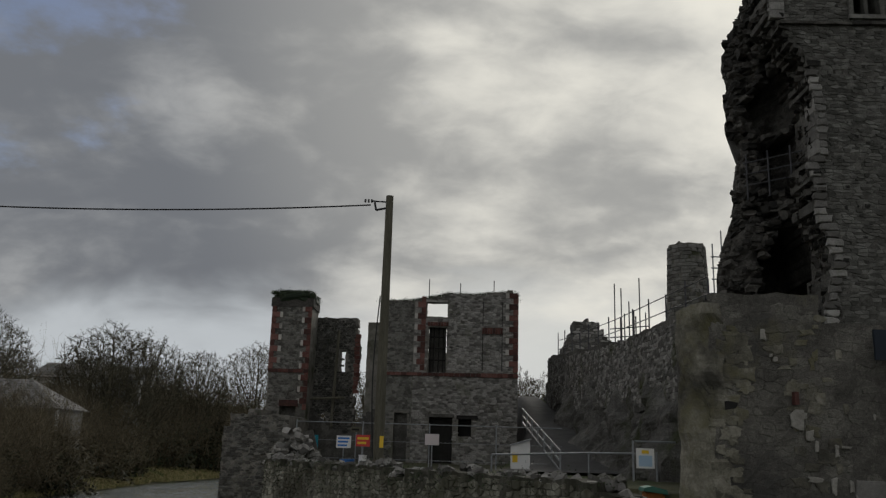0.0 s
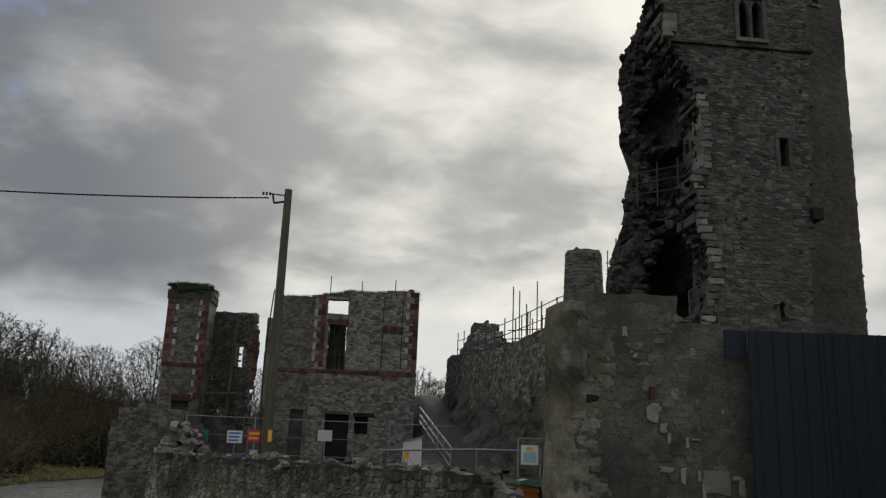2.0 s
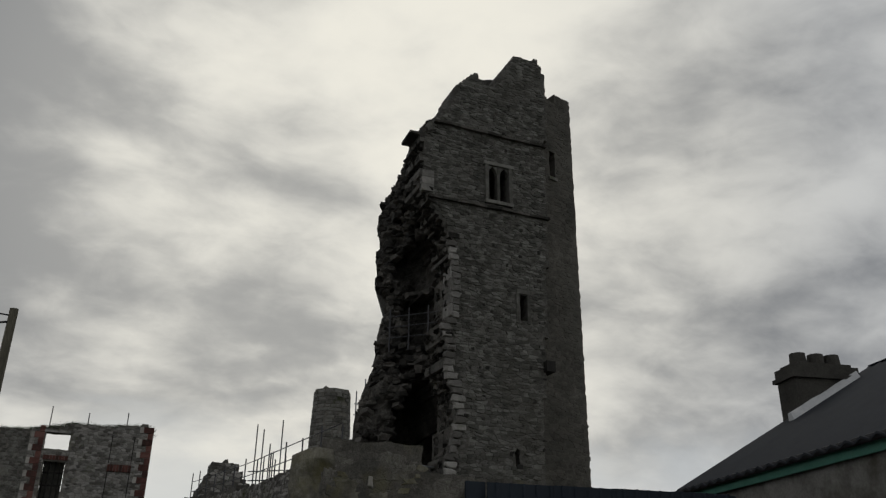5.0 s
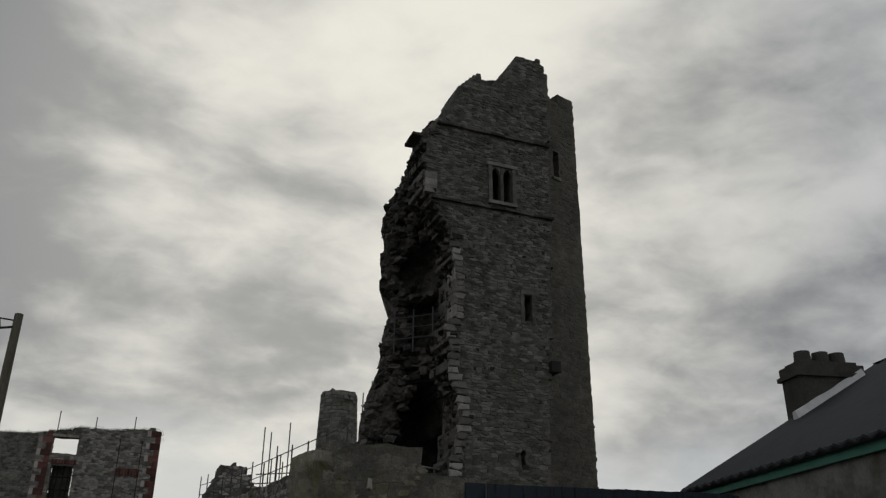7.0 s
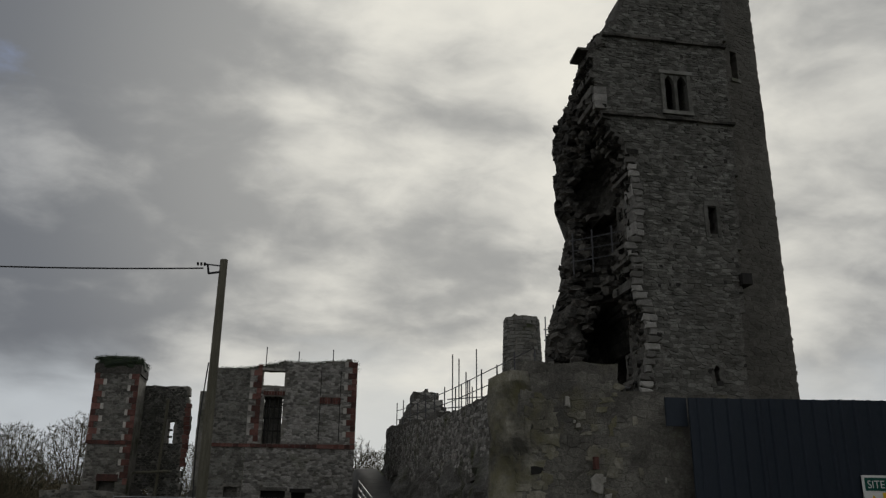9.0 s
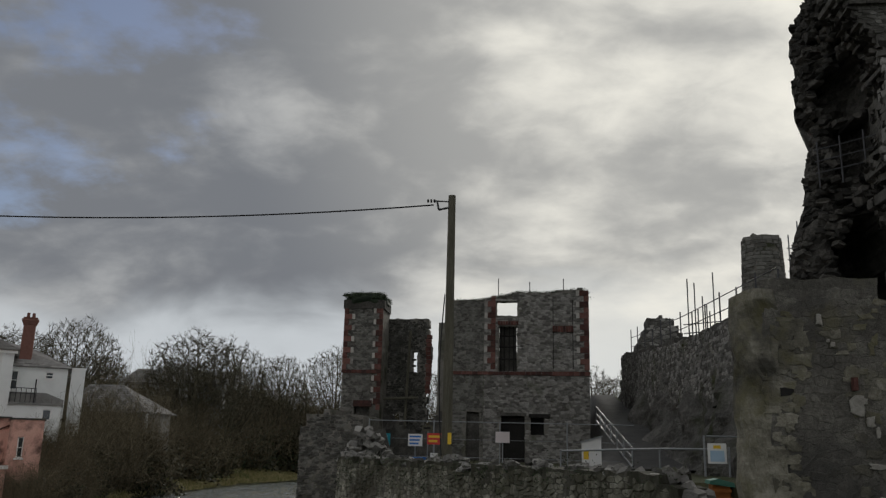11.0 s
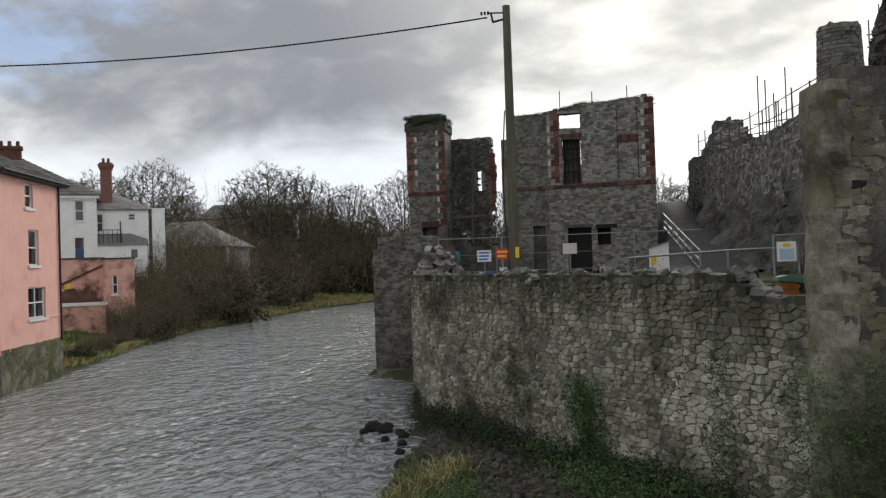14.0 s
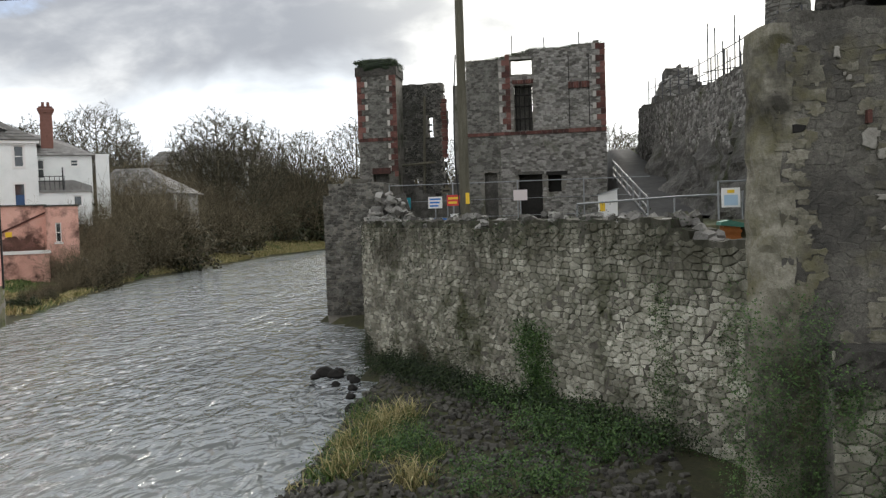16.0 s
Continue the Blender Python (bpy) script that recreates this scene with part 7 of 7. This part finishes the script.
part("upper_rail", MB().rod((4.55, 22.05, 5.25), (5.6, 22.05, 5.25), 0.025, n=6), M_STEEL, barrier)
for x, h in ((0.94, 4.8), (3.66, 4.92), (4.5, 5.27), (5.1, 5.0)):
    part("post", MB().rod((x, 24.0 if x < 4 else 22.05, 4.1), (x, 24.0 if x < 4 else 22.05, h), 0.028, n=8), M_STEEL, barrier)
fence = thing("mesh_fence", (-2.5, 29.2, 4.2), "temporary mesh fence panels in front of the ruin", "fence")
for x in (-5.6, -3.3, -1.0, 1.3):
    part("post", MB().rod((x, 29.2, 4.2), (x, 29.2, 5.75), 0.025, n=6), M_STEEL, fence)
    part("panel", MB().rod((x, 29.2, 5.7), (x + 2.25, 29.2, 5.7), 0.016, n=5).rod((x, 29.2, 5.1), (x + 2.25, 29.2, 5.1), 0.01, n=4).rod((x, 29.2, 4.5), (x + 2.25, 29.2, 4.5), 0.012, n=4), M_STEEL, fence)
box = thing("notice_lectern", (2.05, 28.1, 4.2), "white notice box with a sloping top and yellow label", "notice box")
part("case", MB().prism([(1.74, 4.2), (2.36, 4.2), (2.36, 5.27), (1.74, 5.08)], Matrix.Translation((0, 28.0, 0)) @ Matrix.Diagonal((1, 0.35, 1, 1))), M_TRIM, box)
part("lid", MB().prism([(1.70, 5.07), (2.40, 5.28), (2.40, 5.32), (1.70, 5.11)], Matrix.Translation((0, 27.95, 0)) @ Matrix.Diagonal((1, 0.45, 1, 1))), M_STEEL, box)
part("label_plate", MB().box((1.78, 27.99, 4.55), (1.95, 28.0, 4.85)), M_SIGN_Y, box)
ramp = thing("ramp_handrail", (2.9, 34, 5), "pale steel handrail beside the ramp", "handrail")
for q in (0.0, 0.32, 0.62):
    part("rail", MB().rod((3.02, 40.0, 6.85 - q), (3.3, 27.6, 4.95 - q), 0.03, n=6), M_STEEL, ramp)
for k in range(7):
    t = k / 6
    part("post", MB().rod((3.02 + 0.28 * t, 40 - 12.4 * t, 5.9 - 1.8 * t), (3.02 + 0.28 * t, 40 - 12.4 * t, 6.87 - 1.9 * t), 0.03, n=6), M_STEEL, ramp)
nest = thing("timber_box", (3.5, 15.6, 4.05), "orange timber box with a green pitched lid on the wall", "box")
part("case", MB().box((3.36, 15.45, 3.95), (3.66, 15.8, 4.28)), M_ORANGE, nest)
part("slat", MB().box((3.34, 15.43, 4.02), (3.68, 15.45, 4.08)).box((3.34, 15.43, 4.16), (3.68, 15.45, 4.22)), M_ORANGE, nest)
part("lid", MB().prism([(3.30, 4.30), (3.74, 4.25), (3.72, 4.33), (3.46, 4.39), (3.32, 4.36)], Matrix.Translation((0, 15.4, 0)) @ Matrix.Diagonal((1, 0.45, 1, 1))), M_GREEN, nest, "green lid")
for x, y, w, h, mat, nm, lab in ((-4.95, 29.6, 0.35, 0.55, M_CEMENT, "grey_bin", "grey bin behind the wall"), (-3.7, 28.5, 0.5, 0.25, M_SIGN_B, "blue_crate", "blue crate among the rubble"), (-3.2, 28.6, 0.28, 0.4, M_TRIM, "white_drum", "white drum among the rubble")):
    t = thing(nm, (x, y, 4.2), lab, "container")
    part("body", MB().rod((x, y, 4.2), (x, y, 4.2 + h), w / 2, w / 2 * 0.92, 12), mat, t)
    part("rim", MB().rod((x, y, 4.2 + h), (x, y, 4.23 + h), w / 2 * 1.05, w / 2 * 1.05, 12), mat, t)
board = thing("leaning_door", (-4.75, 28.3, 4.2), "old dark plank door leaning on the rubble", "door")
part("leaf", MB().box((0, 0, 0), (0.42, 0.05, 1.15), Matrix.Translation((-4.95, 28.4, 4.2)) @ Euler((0, radians(-18), 0)).to_matrix().to_4x4()), M_DARKROCK, board)
part("frame_edge", MB().box((-0.05, -0.02, 0), (0.0, 0.07, 1.2), Matrix.Translation((-4.95, 28.4, 4.2)) @ Euler((0, radians(-18), 0)).to_matrix().to_4x4()), M_STONE, board)

# ---- scaffolding on the rock and beside the tower ----
scaf = thing("scaffolding", (7, 30, 8.5), "scaffold tubes and guard rails along the curtain wall", "scaffolding")
sr2 = random.Random(23)
for k in range(13):
    s = 3.0 + k * 1.75
    p = CM @ Vector((s, 0.35, c_top(s) - 0.2))
    part("upright", MB().rod(p, p + Vector((0, 0, 1.1 + 0.5 * sr2.random())), 0.024, n=6), M_RUST, scaf)
for q in (0.5, 0.95):
    rail = MB().tube([CM @ Vector((3.0 + k * 1.75, 0.33, c_top(3.0 + k * 1.75) + q)) for k in range(13)], 0.017)
    part("guard_rail", rail, M_RUST, scaf)
for dx_, dy_, h in ((8.3, 38, 12.6), (8.7, 38.5, 12.5), (8.75, 37, 11.6), (9.2, 38.4, 11.5), (9.45, 38, 12.9), (8.5, 36.8, 11.0), (9.0, 36.8, 10.9), (9.6, 37.5, 11.2)):
    part("upright", MB().rod((dx_ - 1.2, dy_, 8.6), (dx_ - 1.2, dy_, h), 0.028, n=6), M_RUST, scaf)
for z in (10.1, 10.5):
    part("ledger", MB().rod((6.9, 38.2, z), (8.6, 37.6, z + 0.1), 0.025, n=5), M_RUST, scaf)
sc2 = thing("tower_scaffold", (11.5, 35.5, 9), "scaffold tubes standing between stump and tower", "scaffolding")
for x, h in ((10.95, 14.0), (11.35, 14.6), (11.7, 14.2)):
    part("upright", MB().rod((x, 35.5, 9), (x, 35.5, h), 0.03, n=6), M_STEEL, sc2)
for z in (12.4, 12.9, 13.4):
    part("ledger", MB().rod((10.85, 35.45, z), (12.0, 35.45, z), 0.03, n=5), M_STEEL, sc2)
part("platform", MB().box((10.7, 35.2, 11.6), (12.2, 36.2, 11.75)), M_RUST, sc2)

# ---- the nearest stones of the river wall, one by one ----
single_stones("stone", BUT_ONE, BM_, M_BUTTRESS, buttress)
single_stones("stone", TOW_ONE, TM, M_TOWER, tower)
single_stones("stone", RUIN_ONE, RM, M_STONE, ruin)
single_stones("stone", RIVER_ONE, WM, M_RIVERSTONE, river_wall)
